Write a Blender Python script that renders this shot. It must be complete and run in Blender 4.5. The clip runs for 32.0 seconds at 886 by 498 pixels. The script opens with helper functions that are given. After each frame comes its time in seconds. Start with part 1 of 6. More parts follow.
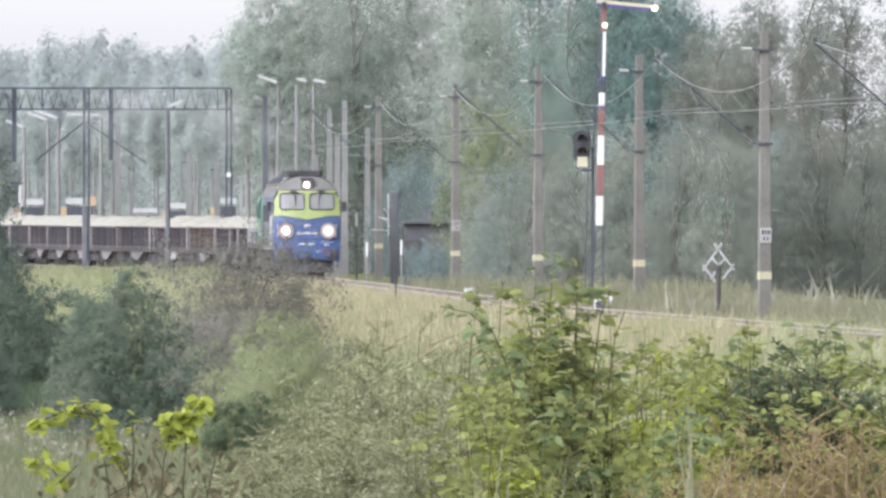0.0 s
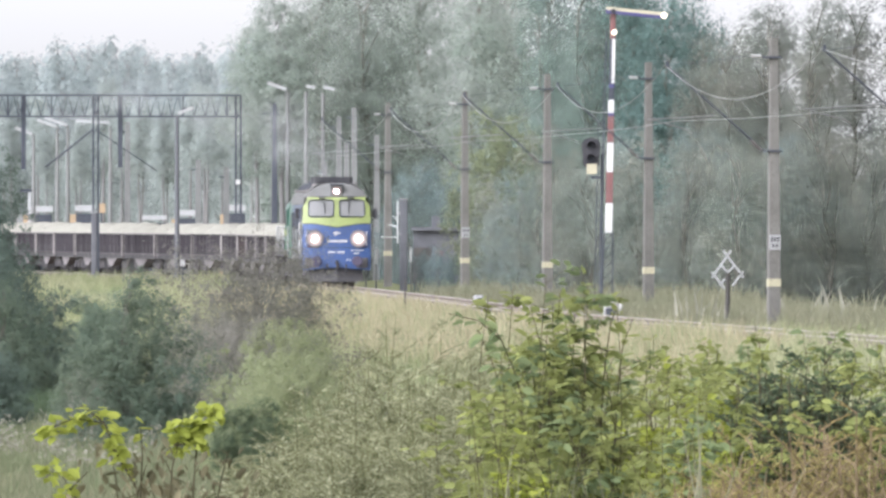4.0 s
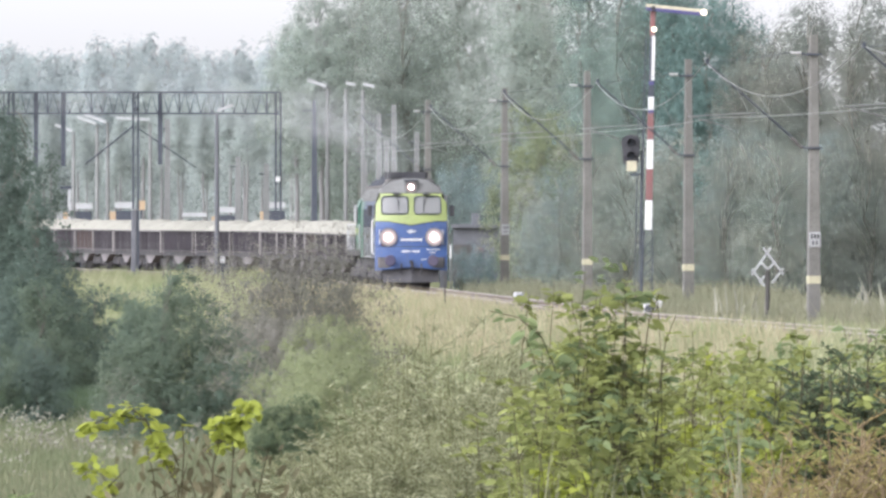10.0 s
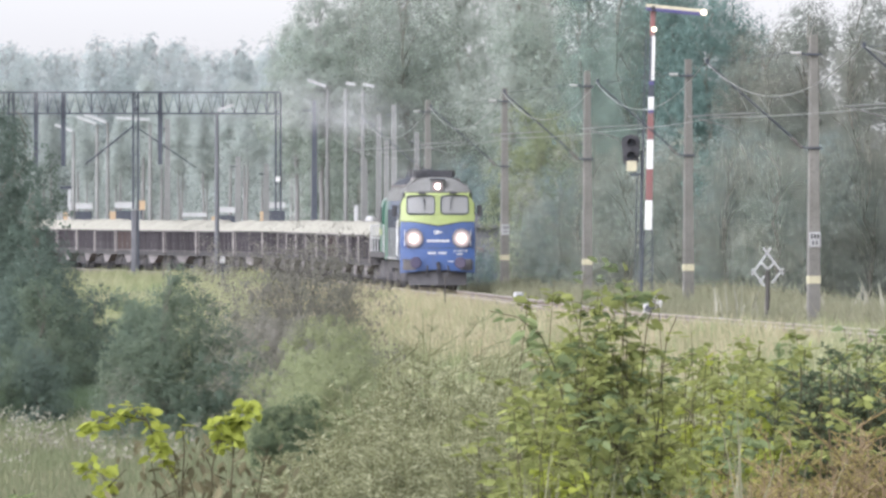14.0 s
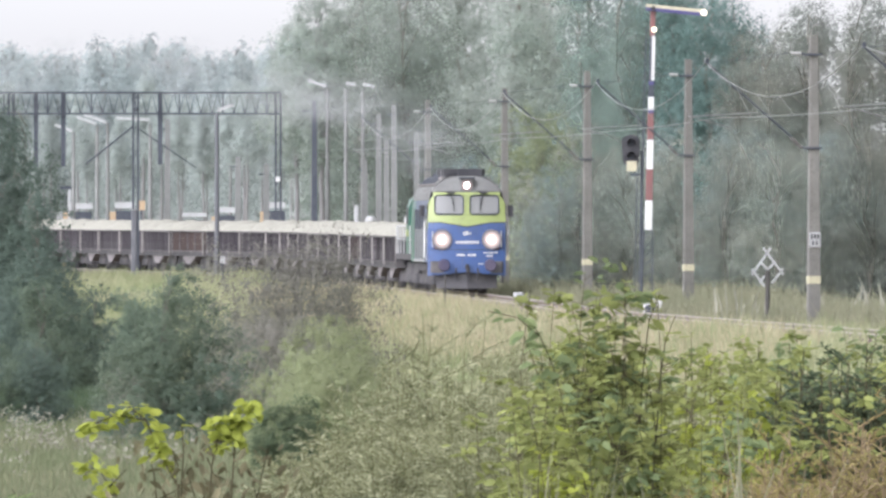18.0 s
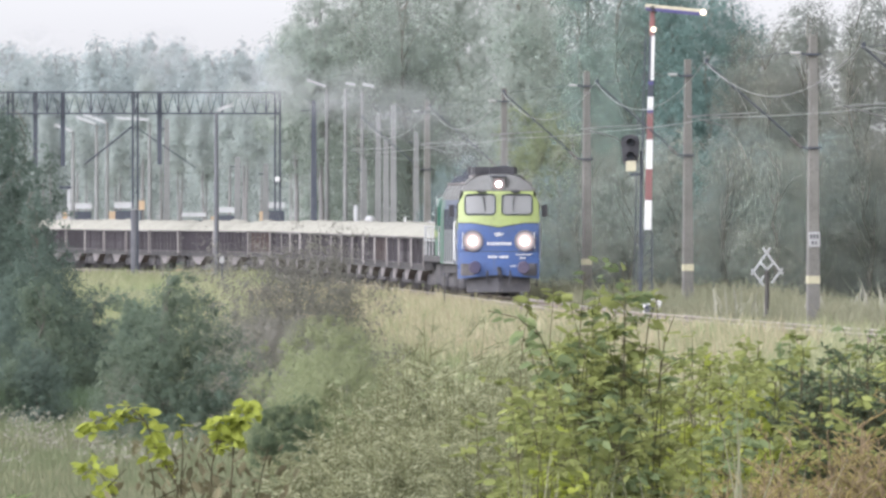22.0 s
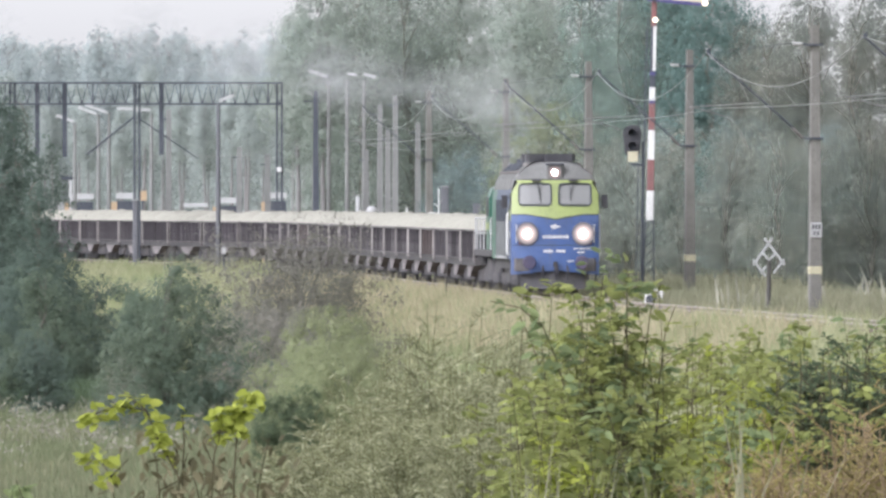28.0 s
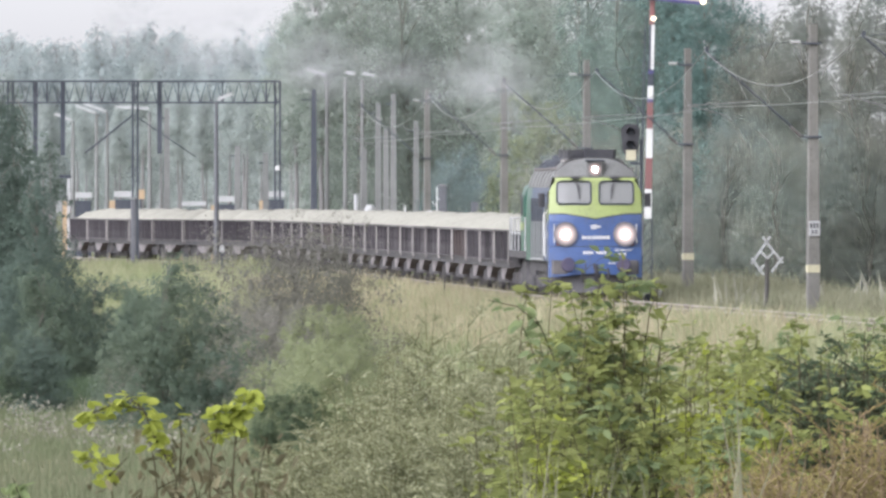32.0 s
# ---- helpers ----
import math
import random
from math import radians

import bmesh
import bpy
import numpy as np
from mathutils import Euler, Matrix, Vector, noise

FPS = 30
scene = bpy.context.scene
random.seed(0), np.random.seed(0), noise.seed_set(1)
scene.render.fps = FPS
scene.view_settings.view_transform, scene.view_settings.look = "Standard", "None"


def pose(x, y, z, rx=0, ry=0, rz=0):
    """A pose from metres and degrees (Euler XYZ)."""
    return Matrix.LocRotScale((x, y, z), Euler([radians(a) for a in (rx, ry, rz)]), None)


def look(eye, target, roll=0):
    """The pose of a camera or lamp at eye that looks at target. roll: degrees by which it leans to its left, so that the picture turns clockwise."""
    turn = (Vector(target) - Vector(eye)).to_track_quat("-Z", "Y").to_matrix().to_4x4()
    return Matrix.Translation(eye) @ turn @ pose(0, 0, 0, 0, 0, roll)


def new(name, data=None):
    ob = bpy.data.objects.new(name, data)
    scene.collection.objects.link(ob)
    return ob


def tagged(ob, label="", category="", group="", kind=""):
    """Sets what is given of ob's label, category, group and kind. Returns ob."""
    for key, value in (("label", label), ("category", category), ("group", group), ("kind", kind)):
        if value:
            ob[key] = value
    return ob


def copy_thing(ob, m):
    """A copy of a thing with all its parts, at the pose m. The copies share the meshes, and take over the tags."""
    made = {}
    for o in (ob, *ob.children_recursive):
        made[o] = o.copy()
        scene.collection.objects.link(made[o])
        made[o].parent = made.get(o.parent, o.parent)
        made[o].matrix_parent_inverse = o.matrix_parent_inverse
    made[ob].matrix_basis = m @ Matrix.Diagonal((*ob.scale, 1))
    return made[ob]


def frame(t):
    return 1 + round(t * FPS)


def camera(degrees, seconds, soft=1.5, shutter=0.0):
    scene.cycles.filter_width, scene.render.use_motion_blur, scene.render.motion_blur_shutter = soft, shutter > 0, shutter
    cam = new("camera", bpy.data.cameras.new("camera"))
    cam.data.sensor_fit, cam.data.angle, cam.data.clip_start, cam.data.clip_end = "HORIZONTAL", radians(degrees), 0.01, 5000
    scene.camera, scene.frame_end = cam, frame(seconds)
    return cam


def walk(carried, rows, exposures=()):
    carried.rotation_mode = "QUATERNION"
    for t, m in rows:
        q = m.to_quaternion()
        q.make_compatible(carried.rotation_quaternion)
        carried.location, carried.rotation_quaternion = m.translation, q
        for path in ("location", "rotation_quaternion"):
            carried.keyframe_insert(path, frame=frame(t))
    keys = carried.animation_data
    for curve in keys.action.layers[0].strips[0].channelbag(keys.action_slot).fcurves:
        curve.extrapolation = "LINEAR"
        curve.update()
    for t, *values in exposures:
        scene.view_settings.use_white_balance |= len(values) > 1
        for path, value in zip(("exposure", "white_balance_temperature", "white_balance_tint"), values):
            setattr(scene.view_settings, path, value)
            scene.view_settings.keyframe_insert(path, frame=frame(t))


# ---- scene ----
# a long-lens camera on a tripod, turned a little now and then
cam = camera(2.807, 32.0, soft=2.85)
CAMERA_ROWS = [
    (0, pose(0, 0, 3.05, 89.8632, 0, -0.1558)),
    (0.5, pose(0, 0, 3.05, 89.8623, 0, -0.1563)),
    (1, pose(0, 0, 3.05, 89.8636, 0, -0.1581)),
    (1.5, pose(0, 0, 3.05, 89.8627, 0, -0.1577)),
    (2, pose(0, 0, 3.05, 89.8682, 0, -0.1577)),
    (2.5, pose(0, 0, 3.05, 89.8714, 0, -0.1581)),
    (3, pose(0, 0, 3.05, 89.8654, 0, -0.1581)),
    (3.5, pose(0, 0, 3.05, 89.8897, 0, -0.1558)),
    (5.5, pose(0, 0, 3.05, 89.8632, 0, 0.0082)),
    (6, pose(0, 0, 3.05, 89.8627, 0, 0.0069)),
    (6.5, pose(0, 0, 3.05, 89.8632, 0, 0.0078)),
    (7, pose(0, 0, 3.05, 89.8654, 0, 0.0082)),
    (7.5, pose(0, 0, 3.05, 89.8654, 0, 0.0078)),
    (8, pose(0, 0, 3.05, 89.8659, 0, 0.0073)),
    (8.5, pose(0, 0, 3.05, 89.8732, 0, 0.0055)),
    (9, pose(0, 0, 3.05, 89.8765, 0, 0.0022)),
    (9.5, pose(0, 0, 3.05, 89.8746, 0, 0.0027)),
    (10, pose(0, 0, 3.05, 89.8765, 0, 0.0000)),
    (10.5, pose(0, 0, 3.05, 89.8765, 0, 0.0000)),
    (11, pose(0, 0, 3.05, 89.8765, 0, 0.0000)),
    (11.5, pose(0, 0, 3.05, 89.8765, 0, 0.0000)),
    (12, pose(0, 0, 3.05, 89.8765, 0, 0.0000)),
    (12.5, pose(0, 0, 3.05, 89.8765, 0, 0.0000)),
    (13, pose(0, 0, 3.05, 89.8760, 0, 0.0000)),
    (13.5, pose(0, 0, 3.05, 89.8765, 0, 0.0000)),
    (14, pose(0, 0, 3.05, 89.8765, 0, 0.0000)),
    (14.5, pose(0, 0, 3.05, 89.8765, 0, 0.0000)),
    (16.5, pose(0, 0, 3.05, 89.8765, 0, 0.0000)),
    (17, pose(0, 0, 3.05, 89.8765, 0, 0.0000)),
    (17.5, pose(0, 0, 3.05, 89.8765, 0, 0.0000)),
    (18, pose(0, 0, 3.05, 89.8769, 0, 0.0000)),
    (18.5, pose(0, 0, 3.05, 89.8765, 0, 0.0000)),
    (19, pose(0, 0, 3.05, 89.8765, 0, -0.0004)),
    (19.5, pose(0, 0, 3.05, 89.8765, 0, -0.0004)),
    (20, pose(0, 0, 3.05, 89.8765, 0, 0.0000)),
    (20.5, pose(0, 0, 3.05, 89.8765, 0, 0.0000)),
    (21, pose(0, 0, 3.05, 89.8765, 0, 0.0000)),
    (21.5, pose(0, 0, 3.05, 89.8765, 0, 0.0000)),
    (22, pose(0, 0, 3.05, 89.8765, 0, -0.0018)),
    (22.5, pose(0, 0, 3.05, 89.8792, 0, -0.0032)),
    (23, pose(0, 0, 3.05, 89.8778, 0, -0.0004)),
    (23.5, pose(0, 0, 3.05, 89.8769, 0, -0.0013)),
    (24, pose(0, 0, 3.05, 89.8696, 0, -0.0027)),
    (24.5, pose(0, 0, 3.05, 89.8682, 0, -0.0032)),
    (25, pose(0, 0, 3.05, 89.8682, 0, -0.0027)),
    (25.5, pose(0, 0, 3.05, 89.8668, 0, -0.0004)),
    (27.5, pose(0, 0, 3.05, 89.8486, 0, 0.0055)),
    (28, pose(0, 0, 3.05, 89.8463, 0, 0.0041)),
    (28.5, pose(0, 0, 3.05, 89.8500, 0, 0.0032)),
    (29, pose(0, 0, 3.05, 89.8513, 0, 0.0036)),
    (29.5, pose(0, 0, 3.05, 89.8518, 0, 0.0036)),
    (30, pose(0, 0, 3.05, 89.8491, 0, 0.0045)),
    (30.5, pose(0, 0, 3.05, 89.8495, 0, 0.0032)),
    (31, pose(0, 0, 3.05, 89.8522, 0, 0.0036)),
    (31.5, pose(0, 0, 3.05, 89.8491, 0, 0.0036)),
    (32, pose(0, 0, 3.05, 89.8417, 0, -0.0018)),
]
walk(cam, CAMERA_ROWS, exposures=[(0.0, 1.72, 5950, 19), (6.0, 1.77, 5950, 19), (12.0, 1.77, 5950, 19), (14.0, 1.72, 5950, 19), (21.0, 1.7, 5950, 19), (24.0, 1.61, 5950, 19), (32.0, 1.58, 5950, 19)])

# ---- light: bright overcast sky, soft high sun ----
world = bpy.data.worlds.new("overcast_sky")
scene.world = world
world.use_nodes = True
wn, wl = world.node_tree.nodes, world.node_tree.links
sky = wn.new("ShaderNodeTexSky")
sky.sky_type, sky.sun_disc = "NISHITA", False
sky.sun_elevation, sky.sun_rotation = radians(36), radians(227)
sky.air_density, sky.dust_density, sky.ozone_density = 1.0, 1.5, 1.0
grey = wn.new("ShaderNodeHueSaturation")
grey.inputs["Saturation"].default_value = 0.03
wl.new(sky.outputs["Color"], grey.inputs["Color"])
tint = wn.new("ShaderNodeMix")
tint.data_type, tint.blend_type = "RGBA", "MULTIPLY"
tint.inputs["Factor"].default_value = 1.0
tint.inputs[7].default_value = (1.0, 1.0, 0.925, 1)
wl.new(grey.outputs["Color"], tint.inputs[6])
wl.new(tint.outputs[2], wn["Background"].inputs["Color"])
wn["Background"].inputs["Strength"].default_value = 0.108
sun = new("sun", bpy.data.lights.new("sun", "SUN"))
sun.data.energy, sun.data.angle, sun.data.color = 2.6, radians(70), (1.0, 0.98, 0.95)
sun.matrix_world = look((-80, -75, 75), (0, 0, 0))

# ---- materials ----
def nodes_of(name):
    m = bpy.data.materials.new(name)
    m.use_nodes = True
    return m, m.node_tree.nodes, m.node_tree.links


def ramp_mix(n, l, fac, a, b):
    mix = n.new("ShaderNodeMix")
    mix.data_type = "RGBA"
    l.new(fac, mix.inputs["Factor"])
    for i, c in ((6, a), (7, b)):
        if isinstance(c, tuple):
            mix.inputs[i].default_value = (*c, 1)
        else:
            l.new(c, mix.inputs[i])
    return mix.outputs[2]


def stretch(n, l, fac, lo, hi):
    r = n.new("ShaderNodeMapRange")
    r.inputs["From Min"].default_value, r.inputs["From Max"].default_value = lo, hi
    l.new(fac, r.inputs["Value"])
    return r.outputs["Result"]


def surf(name, base, worn, rough=0.7, metal=0.0, coarse=1.2, fine=14.0, wear=(0.45, 0.7), bump=0.25, stain=0.0, piece=0.0, spec=0.5):
    """A painted, dusty or mineral surface: base colour, patches of a second colour, fine grain, relief."""
    m, n, l = nodes_of(name)
    p = n["Principled BSDF"]
    co = n.new("ShaderNodeTexCoord").outputs["Object"]
    big, small = n.new("ShaderNodeTexNoise"), n.new("ShaderNodeTexNoise")
    big.inputs["Scale"].default_value, small.inputs["Scale"].default_value = coarse, fine
    big.inputs["Detail"].default_value, small.inputs["Detail"].default_value = 5, 4
    for t in (big, small):
        l.new(co, t.inputs["Vector"])
    c = ramp_mix(n, l, stretch(n, l, big.outputs["Fac"], *wear), base, worn)
    dark = tuple(v * 0.72 for v in base)
    c = ramp_mix(n, l, stretch(n, l, small.outputs["Fac"], 0.5, 0.85), c, dark)
    if stain:
        run = n.new("ShaderNodeTexNoise")
        run.inputs["Scale"].default_value = 3.0
        sc = n.new("ShaderNodeMapping")
        sc.inputs["Scale"].default_value = (4, 4, 0.35)
        l.new(co, sc.inputs["Vector"])
        l.new(sc.outputs["Vector"], run.inputs["Vector"])
        c = ramp_mix(n, l, stretch(n, l, run.outputs["Fac"], 0.62 - stain * 0.2, 0.8), c, tuple(0.5 * v + 0.03 for v in worn))
    if piece:
        hue = n.new("ShaderNodeHueSaturation")
        info = n.new("ShaderNodeObjectInfo")
        r = n.new("ShaderNodeMapRange")
        r.inputs["To Min"].default_value, r.inputs["To Max"].default_value = 1 - piece, 1 + piece
        l.new(info.outputs["Random"], r.inputs["Value"])
        l.new(r.outputs["Result"], hue.inputs["Value"])
        l.new(c, hue.inputs["Color"])
        c = hue.outputs["Color"]
    l.new(c, p.inputs["Base Color"])
    p.inputs["Metallic"].default_value = metal
    p.inputs["Specular IOR Level"].default_value = spec
    l.new(stretch_to(n, l, small.outputs["Fac"], rough - 0.12, min(1.0, rough + 0.12)), p.inputs["Roughness"])
    b = n.new("ShaderNodeBump")
    b.inputs["Strength"].default_value, b.inputs["Distance"].default_value = bump, 0.02
    l.new(small.outputs["Fac"], b.inputs["Height"])
    l.new(b.outputs["Normal"], p.inputs["Normal"])
    return m


def stretch_to(n, l, fac, lo, hi):
    r = n.new("ShaderNodeMapRange")
    r.inputs["To Min"].default_value, r.inputs["To Max"].default_value = lo, hi
    l.new(fac, r.inputs["Value"])
    return r.outputs["Result"]


def leafy(name, a, b, c, light=0.6, patch=0.25, rough=0.85, vary=0.12, rare=0.0, gap=0.0):
    """Foliage: each leaf or clump takes a tone between three colours, in drifts and at random; light comes through."""
    m, n, l = nodes_of(name)
    p = n["Principled BSDF"]
    geo = n.new("ShaderNodeNewGeometry")
    co = n.new("ShaderNodeTexCoord").outputs["Object"]
    t = n.new("ShaderNodeTexNoise")
    t.inputs["Scale"].default_value, t.inputs["Detail"].default_value = patch, 3
    l.new(co, t.inputs["Vector"])
    col = ramp_mix(n, l, stretch(n, l, geo.outputs["Random Per Island"], rare, 1.0), a, b)
    col = ramp_mix(n, l, stretch(n, l, t.outputs["Fac"], 0.42, 0.68), col, c)
    # each plant a little lighter or darker than its neighbour
    hue, info, r = n.new("ShaderNodeHueSaturation"), n.new("ShaderNodeObjectInfo"), n.new("ShaderNodeMapRange")
    r.inputs["To Min"].default_value, r.inputs["To Max"].default_value = 1 - vary, 1 + vary
    l.new(info.outputs["Random"], r.inputs["Value"])
    l.new(r.outputs["Result"], hue.inputs["Value"])
    l.new(col, hue.inputs["Color"])
    col = hue.outputs["Color"]
    l.new(col, p.inputs["Base Color"])
    p.inputs["Roughness"].default_value = rough
    p.inputs["Specular IOR Level"].default_value = 0.12
    tr = n.new("ShaderNodeBsdfTranslucent")
    l.new(col, tr.inputs["Color"])
    mix = n.new("ShaderNodeMixShader")
    mix.inputs["Fac"].default_value = light
    l.new(p.outputs["BSDF"], mix.inputs[1])
    l.new(tr.outputs["BSDF"], mix.inputs[2])
    out = mix.outputs["Shader"]
    if gap:
        # leaves made partly clear: light passes between them, contrast drops as in haze
        thin, clear = n.new("ShaderNodeMixShader"), n.new("ShaderNodeBsdfTransparent")
        thin.inputs["Fac"].default_value = gap
        l.new(out, thin.inputs[1])
        l.new(clear.outputs["BSDF"], thin.inputs[2])
        out = thin.outputs["Shader"]
    l.new(out, n["Material Output"].inputs["Surface"])
    return m


def glow(name, colour, strength, base=None):
    m, n, l = nodes_of(name)
    p = n["Principled BSDF"]
    p.inputs["Base Color"].default_value = (*(base or colour), 1)
    p.inputs["Emission Color"].default_value = (*colour, 1)
    p.inputs["Emission Strength"].default_value = strength
    return m


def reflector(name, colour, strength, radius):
    """Lamp glare put into a disc's emission: bright in the middle, dim towards its rim."""
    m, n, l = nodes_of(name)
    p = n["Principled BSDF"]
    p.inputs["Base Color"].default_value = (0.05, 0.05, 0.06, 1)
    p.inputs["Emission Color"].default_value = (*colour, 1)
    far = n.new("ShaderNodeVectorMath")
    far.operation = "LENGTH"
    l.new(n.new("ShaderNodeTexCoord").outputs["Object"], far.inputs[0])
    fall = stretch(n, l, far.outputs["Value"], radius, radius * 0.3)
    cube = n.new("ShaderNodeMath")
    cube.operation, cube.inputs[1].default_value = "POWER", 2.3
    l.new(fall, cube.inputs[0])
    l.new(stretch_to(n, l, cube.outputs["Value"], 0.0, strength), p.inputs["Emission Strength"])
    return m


def glassy(name, tint=(0.25, 0.255, 0.252), rough=0.08):
    m, n, l = nodes_of(name)
    p = n["Principled BSDF"]
    p.inputs["Base Color"].default_value = (*tint, 1)
    p.inputs["Roughness"].default_value = rough
    p.inputs["Transmission Weight"].default_value = 0.5
    p.inputs["IOR"].default_value = 1.3
    return m


def smoky(name, colour, amount):
    """Thin smoke: mostly clear, denser in the middle of a wisp, a little light scattered to both sides."""
    m, n, l = nodes_of(name)
    co = n.new("ShaderNodeTexCoord").outputs["Object"]
    t, far, mul = n.new("ShaderNodeTexNoise"), n.new("ShaderNodeVectorMath"), n.new("ShaderNodeMath")
    t.inputs["Scale"].default_value, t.inputs["Detail"].default_value = 1.8, 4
    far.operation, mul.operation = "LENGTH", "MULTIPLY"
    l.new(co, t.inputs["Vector"])
    l.new(co, far.inputs[0])
    r = n.new("ShaderNodeMapRange")
    r.interpolation_type = "SMOOTHSTEP"
    r.inputs["From Min"].default_value, r.inputs["From Max"].default_value = 1.0, 0.0
    r.inputs["To Min"].default_value, r.inputs["To Max"].default_value = 0.0, amount
    l.new(far.outputs["Value"], r.inputs["Value"])
    l.new(r.outputs["Result"], mul.inputs[0])
    l.new(stretch(n, l, t.outputs["Fac"], 0.25, 0.65), mul.inputs[1])
    dif, tra, clear = n.new("ShaderNodeBsdfDiffuse"), n.new("ShaderNodeBsdfTranslucent"), n.new("ShaderNodeBsdfTransparent")
    dif.inputs["Color"].default_value = tra.inputs["Color"].default_value = (*colour, 1)
    body, out = n.new("ShaderNodeMixShader"), n.new("ShaderNodeMixShader")
    body.inputs["Fac"].default_value = 0.5
    l.new(dif.outputs["BSDF"], body.inputs[1])
    l.new(tra.outputs["BSDF"], body.inputs[2])
    l.new(mul.outputs["Value"], out.inputs["Fac"])
    l.new(clear.outputs["BSDF"], out.inputs[1])
    l.new(body.outputs["Shader"], out.inputs[2])
    l.new(out.outputs["Shader"], n["Material Output"].inputs["Surface"])
    return m


M_GROUND = surf("meadow_soil", (0.1, 0.11, 0.055), (0.14, 0.135, 0.075), 0.95, coarse=0.12, fine=1.6, bump=0.6, spec=0.06)
M_BALLAST = surf("ballast", (0.15, 0.13, 0.115), (0.12, 0.095, 0.075), 0.95, coarse=0.5, fine=18, bump=1.0, spec=0.06)
M_RAIL = surf("rail_steel", (0.09, 0.065, 0.055), (0.13, 0.09, 0.07), 0.5, 0.4, coarse=2, fine=20)
M_RAILTOP = surf("rail_running_face", (0.252, 0.228, 0.204), (0.204, 0.174, 0.150), 0.4, 0.3, coarse=2, fine=30, bump=0.05)
M_SLEEPER = surf("sleeper_wood", (0.13, 0.11, 0.095), (0.2, 0.17, 0.14), 0.9, coarse=2, fine=22, piece=0.3, spec=0.06)
M_CONCRETE = surf("weathered_concrete", (0.088, 0.085, 0.076), (0.126, 0.122, 0.11), 0.9, coarse=0.8, fine=11, stain=0.6, piece=0.12)
# steel raised to blue-grey, so the colour carries the haze
M_STEEL = surf("hazed_dark_steel", (0.045, 0.05, 0.06), (0.062, 0.066, 0.075), 0.8, 0.0, coarse=1.5, fine=16, spec=0.06)
M_GREYBOX = surf("weathered_grey_case", (0.062, 0.064, 0.072), (0.085, 0.087, 0.094), 0.8, coarse=1.5, fine=12, stain=0.4)
# lighter copy of the concrete, standing for haze over the yard
M_YARD = surf("hazed_yard_concrete", (0.108, 0.11, 0.106), (0.14, 0.142, 0.136), 0.9, coarse=0.8, fine=11, stain=0.4, piece=0.15)
M_GALV = surf("galvanised_steel", (0.2, 0.205, 0.205), (0.15, 0.15, 0.145), 0.5, 0.6, coarse=1.5, fine=16)
# black raised to dark grey in place of haze
M_BLACK = surf("hazed_black_paint", (0.03, 0.03, 0.034), (0.052, 0.052, 0.054), 0.5, coarse=2, fine=18, spec=0.15)
M_WHITE = surf("white_enamel", (0.42, 0.42, 0.41), (0.35, 0.345, 0.33), 0.45, coarse=1.5, fine=12, bump=0.05)
M_RED = surf("faded_red_paint", (0.125, 0.05, 0.048), (0.11, 0.06, 0.057), 0.65, coarse=1.5, fine=12)
M_YELLOW = surf("yellow_band_paint", (0.29, 0.272, 0.185), (0.25, 0.232, 0.155), 0.7, coarse=2, fine=14)
M_ORANGE = surf("amber_board", (0.27, 0.195, 0.115), (0.23, 0.175, 0.11), 0.6, coarse=2, fine=14)
M_WOOD = surf("old_post_wood", (0.035, 0.033, 0.03), (0.06, 0.055, 0.048), 0.9, coarse=2, fine=16)
M_PORCELAIN = surf("porcelain", (0.3, 0.3, 0.29), (0.2, 0.19, 0.18), 0.35, coarse=4, fine=20, bump=0.05)
M_BROWNINS = surf("brown_porcelain", (0.05, 0.042, 0.04), (0.2, 0.19, 0.18), 0.35, coarse=4, fine=20, bump=0.05)
M_WIRE = surf("aged_copper_wire", (0.14, 0.145, 0.14), (0.19, 0.195, 0.18), 0.6, 0.0, coarse=1, fine=8)
M_BLUE = surf("loco_blue_paint", (0.03, 0.062, 0.165), (0.036, 0.058, 0.13), 0.35, coarse=0.9, fine=9, bump=0.05, stain=0.25)
M_NAVY = surf("loco_navy_paint", (0.03, 0.045, 0.085), (0.05, 0.06, 0.085), 0.5, coarse=0.9, fine=9, stain=0.5)
M_LIME = surf("loco_lime_paint", (0.176, 0.215, 0.067), (0.157, 0.190, 0.067), 0.35, coarse=0.9, fine=9, bump=0.05, stain=0.15)
M_ROOF = surf("loco_roof_grey", (0.1, 0.102, 0.098), (0.07, 0.07, 0.067), 0.65, coarse=0.8, fine=8, stain=0.5)
M_LGREY = surf("loco_side_grey", (0.11, 0.118, 0.122), (0.07, 0.075, 0.08), 0.5, coarse=0.8, fine=9, stain=0.9)
M_GREEN = surf("loco_green_paint", (0.014, 0.07, 0.045), (0.018, 0.055, 0.04), 0.4, coarse=0.9, fine=9, stain=0.3)
# half-clear glass whose grey body colour stands for reflected sky
M_GLASS = glassy("cab_glass")
M_CABIN = surf("cab_lining", (0.2, 0.21, 0.22), (0.16, 0.165, 0.17), 0.8, coarse=2, fine=10)
# buffer colour shifted to violet-grey for the haze before the cab
M_BUFFER = surf("hazed_buffer_paint", (0.05, 0.048, 0.078), (0.07, 0.06, 0.08), 0.7, coarse=1.5, fine=12, spec=0.06)
# grime colour made lighter and bluer to stand for haze
M_BOGIE = surf("bogie_grime", (0.062, 0.061, 0.064), (0.1, 0.094, 0.092), 0.8, coarse=1.5, fine=12, spec=0.06)
M_WAGON = surf("wagon_brown_paint", (0.022, 0.019, 0.024), (0.034, 0.029, 0.032), 0.75, coarse=0.7, fine=9, stain=0.5, piece=0.18, spec=0.06)
